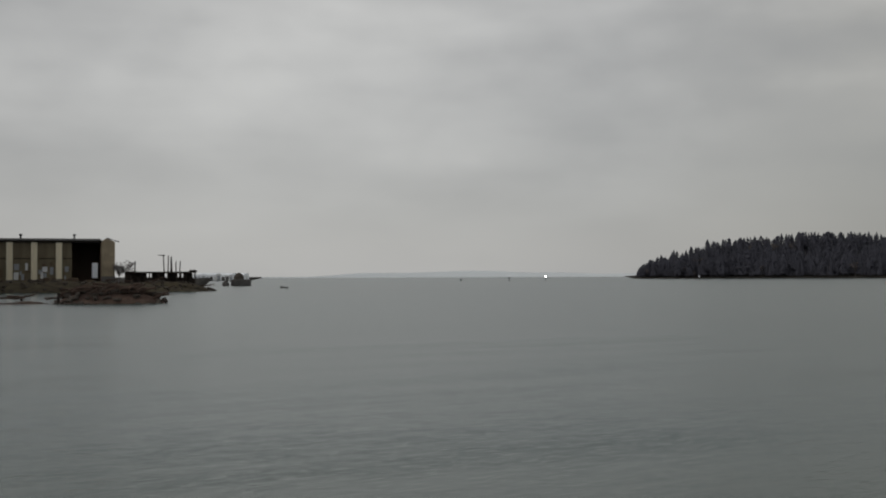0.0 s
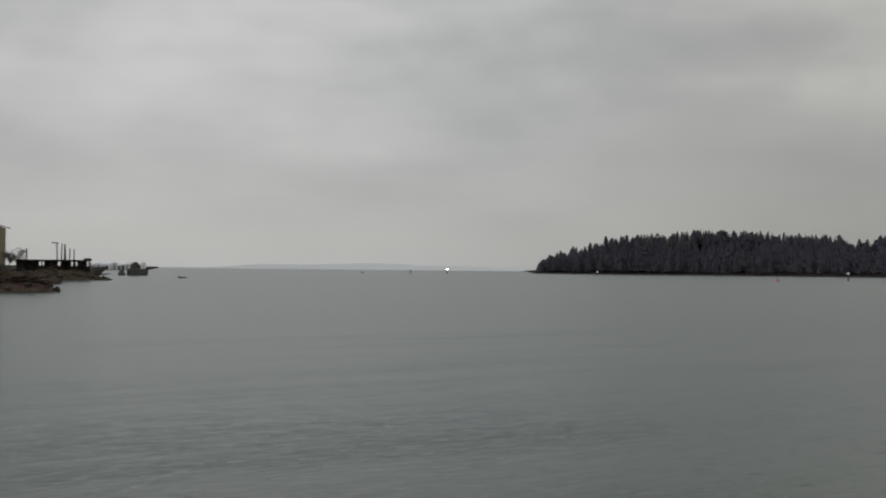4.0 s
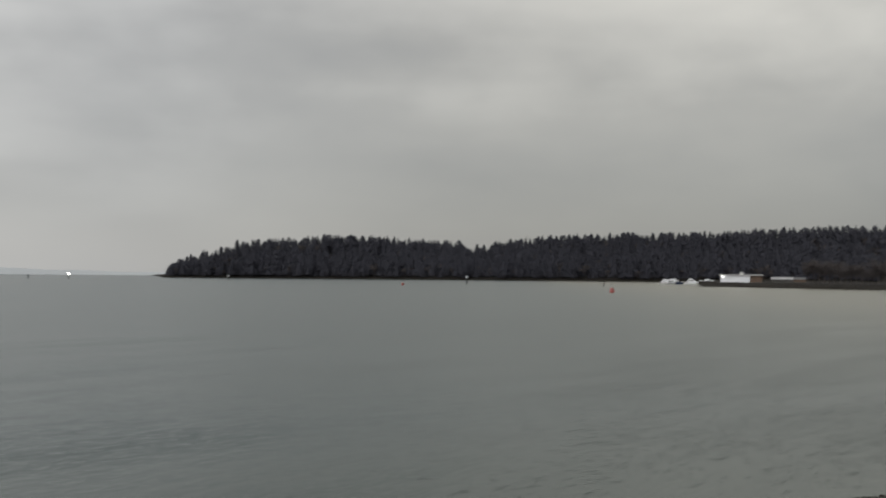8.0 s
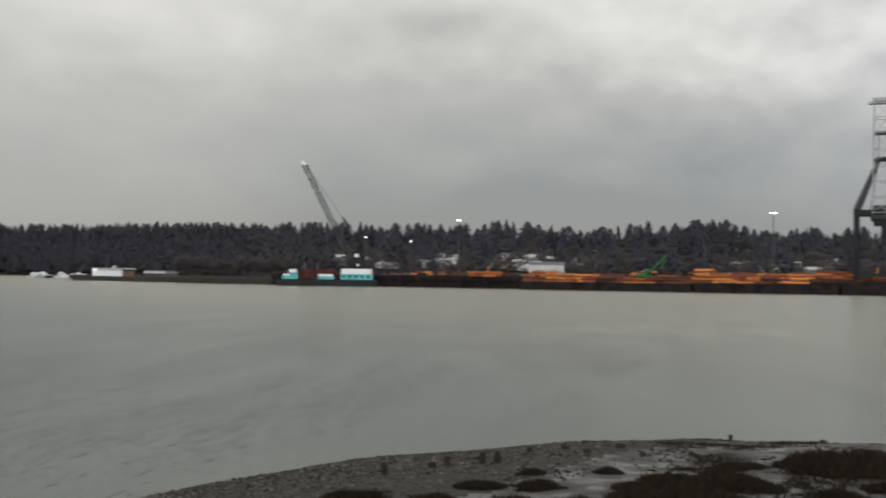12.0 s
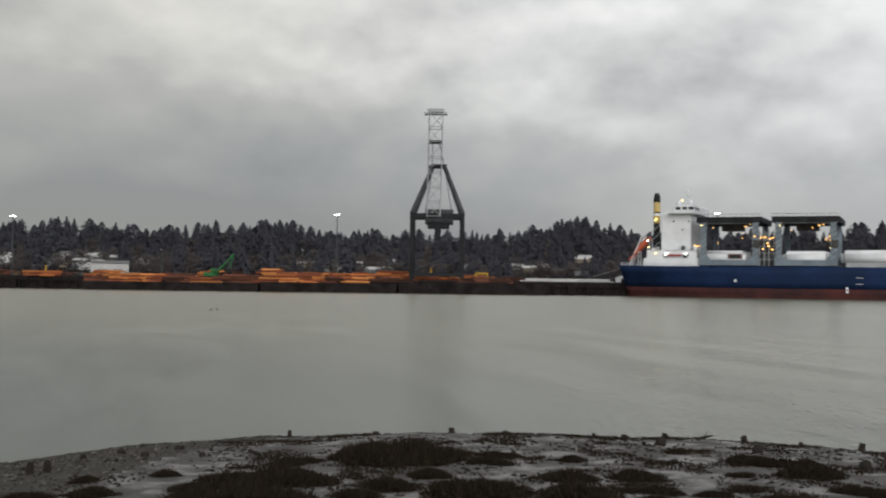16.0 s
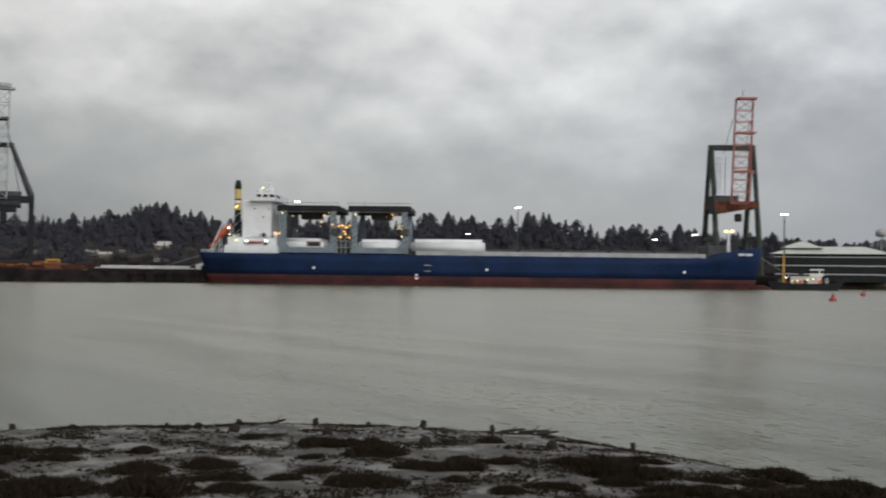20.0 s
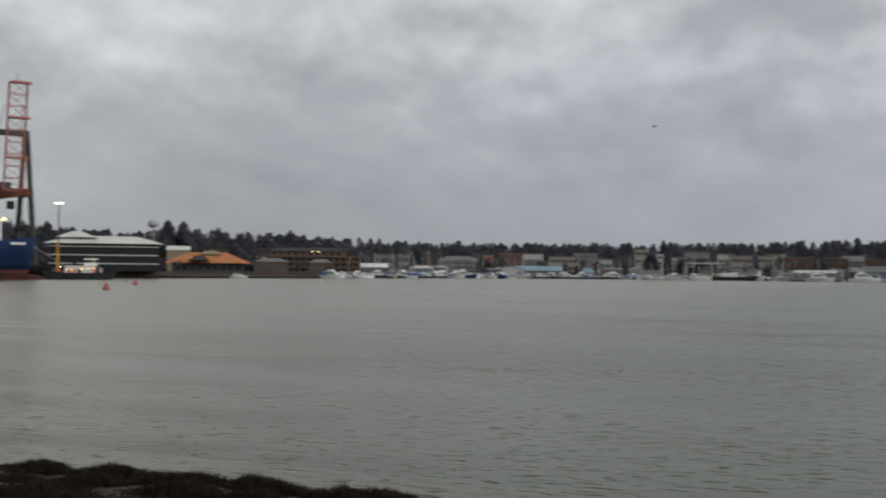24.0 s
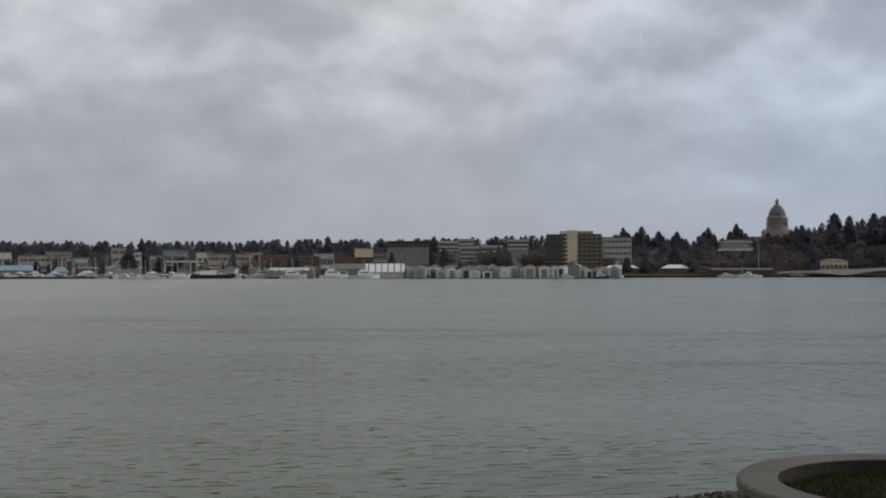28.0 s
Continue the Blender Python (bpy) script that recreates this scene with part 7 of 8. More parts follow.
    sailboat(at(171.35, 826, 0, 40), 9, 973)
    t = thing("flagpole", at(172.16, 900, 2.5), "tall pale flagpole on the shore", "pole")
    part("pole", bar(B(), (0, 0, 0), (0, 0, 25), 0.22, 0.12), STEEL_PALE, t)
    part("finial", lathe(B(), ((0.1, 25), (0.3, 25.3), (0.1, 25.6)), 8), STEEL_PALE, t)
    house("yellow_pavilion", at(175.6, 985, 3.0), 21, 14, 9.4, CREAM, ROOF_GREY, "yellowish pavilion on the far bank", 2.2, "hip", wins=(6, 1))
    # bridge over the inlet
    t = thing("bridge", at(176.6, 862), "low pale concrete bridge with shallow arches", "bridge")
    bm = prism(B(), ((-54, 3.9), (-40, 4.5), (-20, 5.0), (0, 5.9), (30, 7.4), (90, 8.0), (90, 6.2), (30, 5.4), (12, 4.4), (0, 2.6), (-9, 1.5), (-18, 2.6), (-28, 3.5), (-40, 3.3), (-54, 2.8)), 0, 12)
    bmesh.ops.recalc_face_normals(bm, faces=bm.faces[:])
    part("deck", bm, OFFWHITE, t)
    for x in (-34, -4, 28, 60):
        block("pier", CONCRETE, t, x - 1.6, x + 1.6, 1, 11, -1, 2.4)
    bm = B()
    for x0, z0, x1, z1 in ((-40, 5.3, -20, 5.8), (-20, 5.8, 0, 6.7), (0, 6.7, 30, 8.2), (30, 8.2, 90, 8.8)):
        bar(bm, (x0, 0.3, z0), (x1, 0.3, z1), 0.12, n=4)
    block("abutment", OFFWHITE, t, -46.5, -35.5, 2, 10, -0.5, 3.36)
    rods("parapet_rail", bm, CONCRETE, t)
    # water tower on the skyline
    t = thing("water_tower", at(116.9, 900, 10.0), "pale grey water tower standing over the trees", "water tower")
    part("tank", lathe(B(), ((1.2, 25.6), (3.6, 26.4), (4.2, 28.0), (4.2, 29.4), (3.4, 30.8), (0.6, 31.8)), 16), PALEWALL, t, "", True)
    for i in range(4):
        a = math.pi / 4 + math.pi / 2 * i
        part("leg", bar(B(), (4.4 * math.cos(a), 4.4 * math.sin(a), 0), (3.2 * math.cos(a), 3.2 * math.sin(a), 27.0), 0.28, 0.22, 5), PALEWALL, t)
    part("riser", bar(B(), (0, 0, 0), (0, 0, 26.0), 0.5, 0.5, 8), PALEWALL, t)
    # seawall along the town
    for az0, az1, h in ((113.6, 118, 2.4), (118, 122, 1.8), (122, 128, 1.6), (165, 169, 2.2), (169, 173.4, 2.0)):
        n = 6
        bm = B()
        for i in range(n):
            a, b = V(az0 + (az1 - az0) * i / n, far_shore(az0 + (az1 - az0) * i / n) - 1), V(az0 + (az1 - az0) * (i + 1) / n, far_shore(az0 + (az1 - az0) * (i + 1) / n) - 1)
            bar(bm, (a.x, a.y, h / 2), (b.x, b.y, h / 2), h / 1.4, n=4)
        single("seawall", bm, ROCK, Matrix(), "dark stone seawall along the town shore", "wall", "seawalls", kind="structure")


def build_town_trees():
    rnd = random.Random(55)
    for i in range(46):
        az = rnd.choice((rnd.uniform(126, 150), rnd.uniform(133, 150), rnd.uniform(155, 172), rnd.uniform(164, 175)))
        d = far_shore(az) + rnd.uniform(14, 70)
        tree_thing(az, d, 2.4, rnd.uniform(7, 13), rnd.uniform(1.2, 1.9), 1200 + i, ("dark conifer" if i % 4 == 0 else "leafless brown tree") + " among the waterfront buildings", i % 4 != 0)


def build_capitol():
    t = thing("domed_capitol", at(173.03, 1900, 36), "grey stone domed government building on the hill", "building", "buildings")
    part("dome", lathe(B(), ((13.3, 57.4), (12.9, 60.5), (11.4, 65.0), (9.0, 69.2), (6.0, 72.4), (3.4, 74.4), (2.8, 75.0)), 24), material("dome_grey_stone", (0.16, 0.155, 0.16), 0.85, 0, 0.1, 0.12, 0.1), t, "dark grey ribbed stone dome", True)
    part("lantern", lathe(B(), ((3.0, 74.4), (2.8, 79.5), (3.2, 79.8), (2.2, 82), (0.6, 85)), 12), CAPITOL, t)
    part("drum", lathe(B(), ((17.4, 36), (17.4, 39.5), (13.4, 39.6), (13.4, 52.4), (16.6, 52.8), (16.6, 54.2), (14.4, 54.4), (14.4, 57.4)), 24), CAPITOL, t)
    col = mesh_of(bar(B(), (0, 0, 39.5), (0, 0, 52.6), 0.8, 0.7, 7), "column", CAPITOL)
    for i in range(24):
        a = 2 * math.pi * i / 24
        piece("column", col, t, (15.6 * math.cos(a), 15.6 * math.sin(a), 0))
    part("drum_base", lathe(B(), ((20.5, 24), (20.5, 30), (18, 31), (18, 36)), 24), CAPITOL, t)
    bm = B()
    box(bm, -48, 48, -18, 18, 0, 24, 0.3)
    box(bm, -24, 24, -24, 24, 0, 26, 0.3)
    part("main_block", bm, CAPITOL, t)
    for i in range(11):
        block("column", CAPITOL, t, -47 + 2.2 * i, -46 + 2.2 * i, -18.9, -18.1, 6, 20)
        block("column", CAPITOL, t, 24.5 + 2.2 * i, 25.5 + 2.2 * i, -18.9, -18.1, 6, 20)
    for x in (-20, 20):
        part("corner_cupola", lathe(B(), ((4.2, 26), (4.2, 31), (2.5, 34), (0.4, 35.5)), 10, x, -19), CAPITOL, t)
    block("floodlit_door", LAMP_WARM, t, 2.8, 4.0, -24.3, -24.1, 20, 20.8)
    # columned court house below
    t = thing("courthouse", at(171.07, 1508, 31.6) @ Matrix.Scale(0.862, 4), "pale grey courthouse with a long colonnade", "building", "buildings")
    block("wall", STONE, t, -24.5, 24.5, 0, 24, -9, 11.5)
    block("podium", OFFWHITE, t, -25.2, 25.2, -2.3, -1.9, -1.0, 2.5)
    block("cornice", OFFWHITE, t, -25, 25, -2.0, 24, 11.5, 13.4)
    block("attic", STONE, t, -16, 16, 3, 22, 13.4, 15.4)
    for i in range(17):
        block("column", OFFWHITE, t, -20 + 2.45 * i, -19.0 + 2.45 * i, -1.6, -0.8, 2.5, 11.5)
    block("plinth", STONE, t, -25, 25, -2.2, 0, 0, 2.5)


def build_hillside_houses():
    rnd = random.Random(77)
    n = 0
    while n < 120:
        n += 1
        az = rnd.choice((rnd.uniform(55.4, 58.6), rnd.uniform(69, 71.6), rnd.uniform(53.4, 54.4), rnd.uniform(47, 56), rnd.uniform(53, 63), rnd.uniform(68, 74), rnd.uniform(76, 84), rnd.uniform(96, 112), rnd.uniform(118, 130)))
        f = rnd.uniform(0.12, 0.5)
        d, z = wood_ground(az, f)
        wm = rnd.choice((OFFWHITE, GREYWALL, TANWALL, GREYWALL, BROWNWALL))
        house("hillside_house", at(az, d - 40, z + 5, rnd.uniform(-35, 35)), rnd.uniform(6, 11), 6, rnd.uniform(2.2, 3.2), wm, rnd.choice((ROOF_GREY, OFFWHITE, OFFWHITE, ROOF_DARK)), "pale house among the trees of the hillside", rnd.uniform(1.2, 2.0), rnd.choice(("gable", "gable", "gable", "front")), wins=(3, 1))


def build_spit():
    """The low stony spit with the boat yard north of the quay."""
    for i, (a0, a1, d, h) in enumerate(((35.6, 39.0, 575, 1.8), (38.4, 42.6, 528, 2.0), (42.0, 46.4, 492, 2.2))):
        rubble("shore_bank", a0, a1, d, 9, h, 60, 60 + i, "dark weedy stone bank of the spit", (EARTH, ROCK))
    t = thing("boat_yard_hall", at(37.45, 620, 1.2) @ Matrix.Scale(0.68, 4), "white boat yard hall on piles with a long flat roof", "building", "buildings")
    block("wall", WHITE, t, -10, 12, 0, 14, 1.2, 6.8)
    block("roof", OFFWHITE, t, -11, 22, -1.5, 15, 6.8, 7.5)
    block("porch_wall", BROWNWALL, t, 12, 21, 1, 14, 0, 6.8)
    part("flag_tower", bar(B(), (6, 4, 7.5), (6, 4, 9.6), 1.6, 1.2, 6), OFFWHITE, t)
    for i in range(6):
        block("pile", DARK_WOOD, t, -10 + 4 * i, -9.4 + 4 * i, -0.4, 0.2, -2, 1.2)
    block("work_lamp", LAMP_WHITE, t, -8.6, -7.9, -0.6, -0.2, 5.8, 6.2)
    rnd = random.Random(31)
    for i in range(12):
        az = rnd.uniform(34.2, 36.6)
        motorboat(at(az, 800 + rnd.uniform(-20, 60), 0, rnd.uniform(-40, 40)), rnd.uniform(7, 11), 701 + 2 * i + 2 * (i % 5 == 2))
    for i, (az, w) in enumerate(((39.7, 16), (40.5, 10), (46.8, 12), (51.2, 14), (52.6, 12), (53.6, 10), (56.2, 14))):
        house("yard_hut", at(az, far_shore(az) + 150 + 60 * (i % 3), 2.0), w * 0.7, 8, 1.8, (DARKWALL, BROWNWALL, GREYWALL)[i % 3], (PALEWALL, ROOF_GREY)[i % 2], "low yard building behind the spit", 1.2, "gable")
    for i in range(22):
        az = 40.9 + 0.24 * i
        tree_thing(az, far_shore(az) + 30, 2.2, rnd.uniform(6, 11), 1.6, 800 + i, "low leafless scrub on the spit", True)


def marker(name, az, d, top, kind, label):
    t = thing(name, at(az, d), label, "channel marker", "channel markers")
    if kind == "pile":
        part("pile", bar(B(), (0, 0, -2), (0, 0, top), 0.35, 0.3, 6), DARK_WOOD, t)
        bm = B()
        box(bm, -1.0, 1.0, -0.15, 0.15, top - 1.6, top, 0.05)
        part("board", bm, STEEL_DARK, t)
    elif kind == "pole":
        part("pole", bar(B(), (0, 0, -2), (0, 0, top), 0.22, 0.16, 6), DARK_WOOD, t)
        part("cap", lathe(B(), ((0.2, top), (0.32, top + 0.2), (0.1, top + 0.6)), 8), STEEL_DARK, t)
    elif kind in ("lit", "pale"):
        part("pile", bar(B(), (0, 0, -2), (0, 0, top - 1.2), 0.4, 0.35, 6), STEEL_DARK, t)
        bm = B()
        lathe(bm, ((0.3, top - 1.2), (0.48, top - 0.8), (0.48, top - 0.1), (0.25, top + 0.2)), 10)
        part("lantern", bm, LAMP_WHITE if kind == "lit" else WHITE, t)
    else:
        part("float", lathe(B(), ((0.5, -0.4), (0.7, 0.0), (0.68, 0.45), (0.4, 0.7)), 12), BUOY_RED, t)
        part("tower", lathe(B(), ((0.38, 0.66), (0.34, 1.15), (0.2, 1.3)), 8), BUOY_RED, t)
        part("lantern", lathe(B(), ((0.1, 1.28), (0.1, 1.55)), 6), STEEL_DARK, t)
    return t


def build_markers():
    marker("channel_marker", 3.3, 1000, 4.6, "pale", "channel marker pile with a pale top far out in the bay")
    marker("channel_marker", 5.12, 1000, 4.4, "lit", "channel marker with a lit white lantern")
    marker("channel_marker", 12.6, 900, 3.6, "pale", "channel marker pile with a pale top before the wooded point")
    marker("channel_marker", 24.4, 640, 4.4, "pale", "channel marker pile with a pale top before the wooded point")
    marker("channel_marker", 31.2, 520, 2.2, "pole", "thin dark marker pole in the bay")
    marker("channel_marker", 0.9, 1100, 1.0, "pile", "low dark marker far out in the bay")
    marker("buoy", 31.6, 320, 2.2, "buoy", "red channel buoy floating in the bay")
    marker("buoy", 21.2, 520, 2.2, "buoy", "red channel buoy far out in the bay")
    marker("buoy", 114.75, 225, 2.2, "buoy", "red channel buoy floating off the ship's bow")
    marker("buoy", 116.1, 300, 2.2, "buoy", "red channel buoy floating off the town")


def build_tug():
    t = thing("tug_boat", at(113.65, 432), "dark tug boat with a lit white wheelhouse beyond the bow", "boat")
    bm = prism(B(), ((-14, 3.2), (-12.5, -0.5), (9.5, -0.5), (12.5, 3.4), (9, 2.6), (-4, 2.2)), -3.2, 3.2)
    bmesh.ops.recalc_face_normals(bm, faces=bm.faces[:])
    part("hull", bm, STEEL_DARK, t)
    block("deckhouse", OFFWHITE, t, -6, 4.5, -2.4, 2.4, 2.4, 5.0)
    block("wheelhouse", WHITE, t, 0.5, 5.2, -1.8, 1.8, 5.0, 7.6)
    block("window_band", GLASS, t, 0.3, 5.35, -1.9, 1.9, 6.1, 7.1)
    part("mast", bar(B(), (-8.6, 0, 2.2), (-8.6, 0, 13.5), 0.5, 0.3), YELLOW, t, "yellow mast")
    part("funnel", bar(B(), (-2.6, 0, 5.0), (-2.6, 0, 7.4), 0.8, 0.7, 8), STEEL_DARK, t)
    for x, z, m in ((-5.5, 3.4, LAMP_WARM), (-3.8, 3.3, LAMP_YELLOW), (-0.6, 3.6, LAMP_YELLOW), (1.4, 3.8, LAMP_YELLOW), (3.4, 3.9, LAMP_WARM), (-7.6, 4.4, LAMP_WHITE), (3.6, 6.4, LAMP_YELLOW)):
        block("deck_lamp", m, t, x, x + 0.36, -2.7, -2.45, z, z + 0.26)
    rnd = random.Random(2)
    for i in range(10):
        x = rnd.uniform(-11, 7)
        block("deck_gear", rnd.choice((OFFWHITE, STEEL_GREY, ORANGE, STEEL_PALE)), t, x, x + rnd.uniform(0.5, 1.4), -2.6, -1.2, 2.4, 3.0 + rnd.uniform(0, 1.6))


# ---- the near bank ----
def clump_mesh(seed, stems=650):
    """A low cushion of fleshy stems one metre wide."""
    rnd = random.Random(seed)
    v, f = [], []
    for i in range(stems):
        a, r = rnd.uniform(0, 6.283), 0.5 * math.sqrt(rnd.random())
        lobe = 1 + 0.25 * math.sin(3 * a + seed) + 0.15 * math.sin(5 * a + 2 * seed)
        x, y = r * lobe * math.cos(a), r * lobe * math.sin(a)
        h = (1.0 - (2 * r) ** 2 * 0.75) * rnd.uniform(0.45, 1.0)
        lx, ly = rnd.uniform(-0.16, 0.16), rnd.uniform(-0.16, 0.16)
        w = rnd.uniform(0.010, 0.022)
        b = rnd.uniform(0, 6.283)
        dx, dy = w * math.cos(b), w * math.sin(b)
        c = len(v)
        v += [(x - dx, y - dy, 0), (x + dx, y + dy, 0), (x + lx * 0.6 + dx, y + ly * 0.6 + dy, h * 0.6), (x + lx * 0.6 - dx, y + ly * 0.6 - dy, h * 0.6), (x + lx, y + ly, h)]
        f += [(c, c + 1, c + 2, c + 3), (c + 3, c + 2, c + 4)]
    me = bpy.data.meshes.new("pickleweed")
    me.from_pydata(v, [], f)
    me.materials.append(MARSH)
    return me


def shore_z(az, d):
    s = table(az, SHORE)
    p = V(az, d)
    inl = s - d
    z = 0.10 * inl if inl < 0 else 0.34 * (1 - math.exp(-inl / 1.6)) + 0.018 * inl
    if inl > -1.5:
        z += 0.05 * noise.noise(p * 0.45) + (0.010 if az < 60 else 0.022) * noise.noise(p * 1.7) + (0.004 if az < 60 else 0.012) * noise.noise(p * 4.5)
        z -= 0.05 * min(1.0, max(0.0, 1 - abs(inl) / 1.2))
    rise = min(1.0, max(0.0, (12.5 - d) / 6.0))
    return z * (1 - rise) + 2.3 * rise * rise * (3 - 2 * rise)


CLUMPS = [clump_mesh(s) for s in range(6)]


def build_near_bank():
    rnd = random.Random(12)
    # the larger cushions: azimuth from, to, distance of the front edge, depth
    north = ((47.9, 51.3, 18.4, 0.8), (52.2, 55.8, 17.9, 0.8), (54.5, 57.1, 19.5, 0.7), (56.9, 59.8, 19.5, 0.7), (57.6, 59.2, 21.1, 0.4), (55.8, 59.1, 17.6, 1.0), (61.4, 62.8, 21.3, 0.4), (58.3, 62.2, 17.4, 1.0),
             (62.2, 64.2, 19.6, 0.6), (63.6, 70.2, 19.5, 1.7), (60.8, 70.0, 17.2, 1.9), (67.0, 69.7, 22.7, 0.4), (66.6, 69.0, 22.4, 0.5))
    middle = ((69.8, 76.5, 22.1, 2.4), (71.2, 74.0, 19.4, 0.9), (73.7, 75.6, 20.8, 0.7), (76.2, 79.0, 22.6, 0.5), (77.0, 79.3, 23.6, 0.5), (74.5, 79.9, 18.5, 1.5), (70.1, 72.3, 18.4, 0.9), (80.1, 82.9, 20.4, 1.1), (79.9, 83.8, 18.2, 1.4),
              (81.2, 82.1, 23.3, 0.5), (83.6, 86.0, 21.2, 0.8), (86.1, 87.2, 25.1, 0.4), (83.5, 87.1, 19.7, 0.5), (87.1, 89.6, 19.7, 0.4), (84.6, 87.4, 18.5, 0.7), (88.5, 94.2, 23.9, 0.9), (91.2, 94.2, 22.2, 1.2), (88.8, 90.4, 22.2, 0.3),
              (88.5, 91.0, 20.4, 0.4), (89.9, 94.2, 18.8, 0.9), (93.6, 98.0, 21.0, 0.5), (96.2, 97.8, 21.8, 0.5), (97.8, 99.0, 24.7, 0.4))
    south = ((93.4, 96.5, 20.8, 0.5), (96.1, 97.9, 20.9, 1.0), (97.9, 100.0, 22.0, 0.5), (101.4, 103.3, 21.9, 0.7), (102.2, 107.1, 20.5, 1.9), (103.5, 105.7, 19.9, 0.7), (105.2, 109.0, 18.4, 0.8), (107.6, 110.3, 21.0, 0.5),
             (107.6, 111.1, 19.8, 0.5), (111.1, 114.2, 19.1, 1.3), (100.2, 103.0, 19.0, 0.6), (96.1, 97.4, 19.5, 0.4), (98.0, 100.2, 18.4, 0.5), (104.6, 107.1, 23.0, 0.5), (110.4, 112.0, 20.9, 0.8), (110.3, 114.2, 18.7, 1.7),
             (112.0, 116.5, 20.2, 0.9), (115.9, 120.1, 18.9, 1.1), (118.2, 120.7, 18.6, 0.9), (120.1, 124.0, 18.4, 0.9), (105.7, 109.8, 19.2, 0.8), (110.8, 113.2, 21.8, 1.8), (113, 117, 21.2, 1.9), (116, 121, 20.1, 1.9), (120, 125, 19.3, 1.8), (124, 130, 18.4, 1.7), (128, 134, 17.6, 1.6))
    for a0, a1, d, dep in north + middle + south:
        t = thing("pickleweed_bed", at((a0 + a1) / 2, d + dep / 2), "dark brown-olive pickleweed cushion on the mud", "plants", "pickleweed beds")
        mi = t.matrix_world.inverted()
        width = radians(a1 - a0) * d
        size = min(1.0, 0.35 + 0.45 * dep)
        n = max(6, int(5.0 * width * dep / size ** 2))
        for i in range(n):
            u, w = rnd.uniform(-1, 1), rnd.uniform(-1, 1)
            if u * u + w * w > 1:
                u, w = u * 0.6, w * 0.6
            az, dd = (a0 + a1) / 2 + u * ((a1 - a0) / 2 - math.degrees(0.3 * size / d)), d + dep / 2 + w * max(0.05, dep / 2 - 0.3 * size)
            if table(az, SHORE) - dd < 0.35:
                continue
            p = mi @ V(az, dd, shore_z(az, dd) - 0.03)
            r = size * rnd.uniform(0.65, 1.1)
            tagged(piece("cushion", CLUMPS[i % 6], t, p, rnd.uniform(0, 6.28), (r, r, rnd.uniform(0.55, 1.0) * min(0.56 if az < 108 else 0.34, 0.12 + 0.18 * dep) * (1.15 - 0.5 * (u * u + w * w)))), kind="stuff")
    # scattered small tufts, joined
    spots = []
    for i in range(16000):
        az = rnd.uniform(44, 134)
        d = rnd.uniform(17, 30)
        if table(az, SHORE) - d < (1.1 if az < 108 else 0.3) or noise.noise(V(az, d) * 0.8) < (0.10 if az < 108 else 0.05) or (az < 64 and d > 18.5):
            continue
        spots.append((az, d, rnd.uniform(0.08, 0.3)))
    v, f = [], []
    for az, d, r in spots:
        b = V(az, d, shore_z(az, d) - 0.01)
        for k in range(20):
            a, q = rnd.uniform(0, 6.283), r * math.sqrt(rnd.random())
            x, y = b.x + q * math.cos(a), b.y + q * math.sin(a)
            h = rnd.uniform(0.02, 0.07)
            w = rnd.uniform(0.012, 0.03)
            g = rnd.uniform(0, 6.283)
            c = len(v)
            v += [(x - w * math.cos(g), y - w * math.sin(g), b.z - 0.02), (x + w * math.cos(g), y + w * math.sin(g), b.z - 0.02), (x + rnd.uniform(-0.05, 0.05), y + rnd.uniform(-0.05, 0.05), b.z + h)]
            f.append((c, c + 1, c + 2))
    me = bpy.data.meshes.new("marsh_tufts")
    me.from_pydata(v, [], f)
    me.materials.append(MARSH)
    tagged(new("marsh_tufts", me), "scattered small dark marsh tufts on the mud", "plants", kind="stuff")
    # pebbles of the gravel edge, joined
    bm_v, bm_f = [], []
    for i in range(15000):
        az = rnd.choice((rnd.uniform(36, 70), rnd.uniform(36, 62), rnd.uniform(36, 62), rnd.uniform(66, 134)))
        s = table(az, SHORE)
        d = s - abs(rnd.gauss(0, 1.0 if az > 66 else 3.2)) + 0.15
        z = shore_z(az, d)
        p = V(az, d, z)
        r = rnd.uniform(0.014, 0.042) * (1.9 if rnd.random() < 0.05 else 1)
        c = len(bm_v)
        for dx, dy, dz in ((1, 0, 0), (0.2, 0.9, 0), (-1, 0.1, 0), (-0.1, -1, 0), (0.1, 0, 0.7)):
            bm_v.append((p.x + dx * r * rnd.uniform(0.7, 1.3), p.y + dy * r * rnd.uniform(0.7, 1.3), p.z + dz * r))
        bm_f += [(c, c + 1, c + 4), (c + 1, c + 2, c + 4), (c + 2, c + 3, c + 4), (c + 3, c, c + 4)]
    me = bpy.data.meshes.new("pebbles")
    me.from_pydata(bm_v, [], bm_f)
    me.materials.append(island_material("beach_pebbles", ((0.018, 0.017, 0.015), (0.045, 0.042, 0.036), (0.07, 0.066, 0.058), (0.17, 0.16, 0.145)), 0.8))
    tagged(new("pebbles", me), "grey pebbles along the water's edge", "pebbles", kind="stuff")
    # dark weed and shell litter over the mud, joined
    bm_v, bm_f = [], []
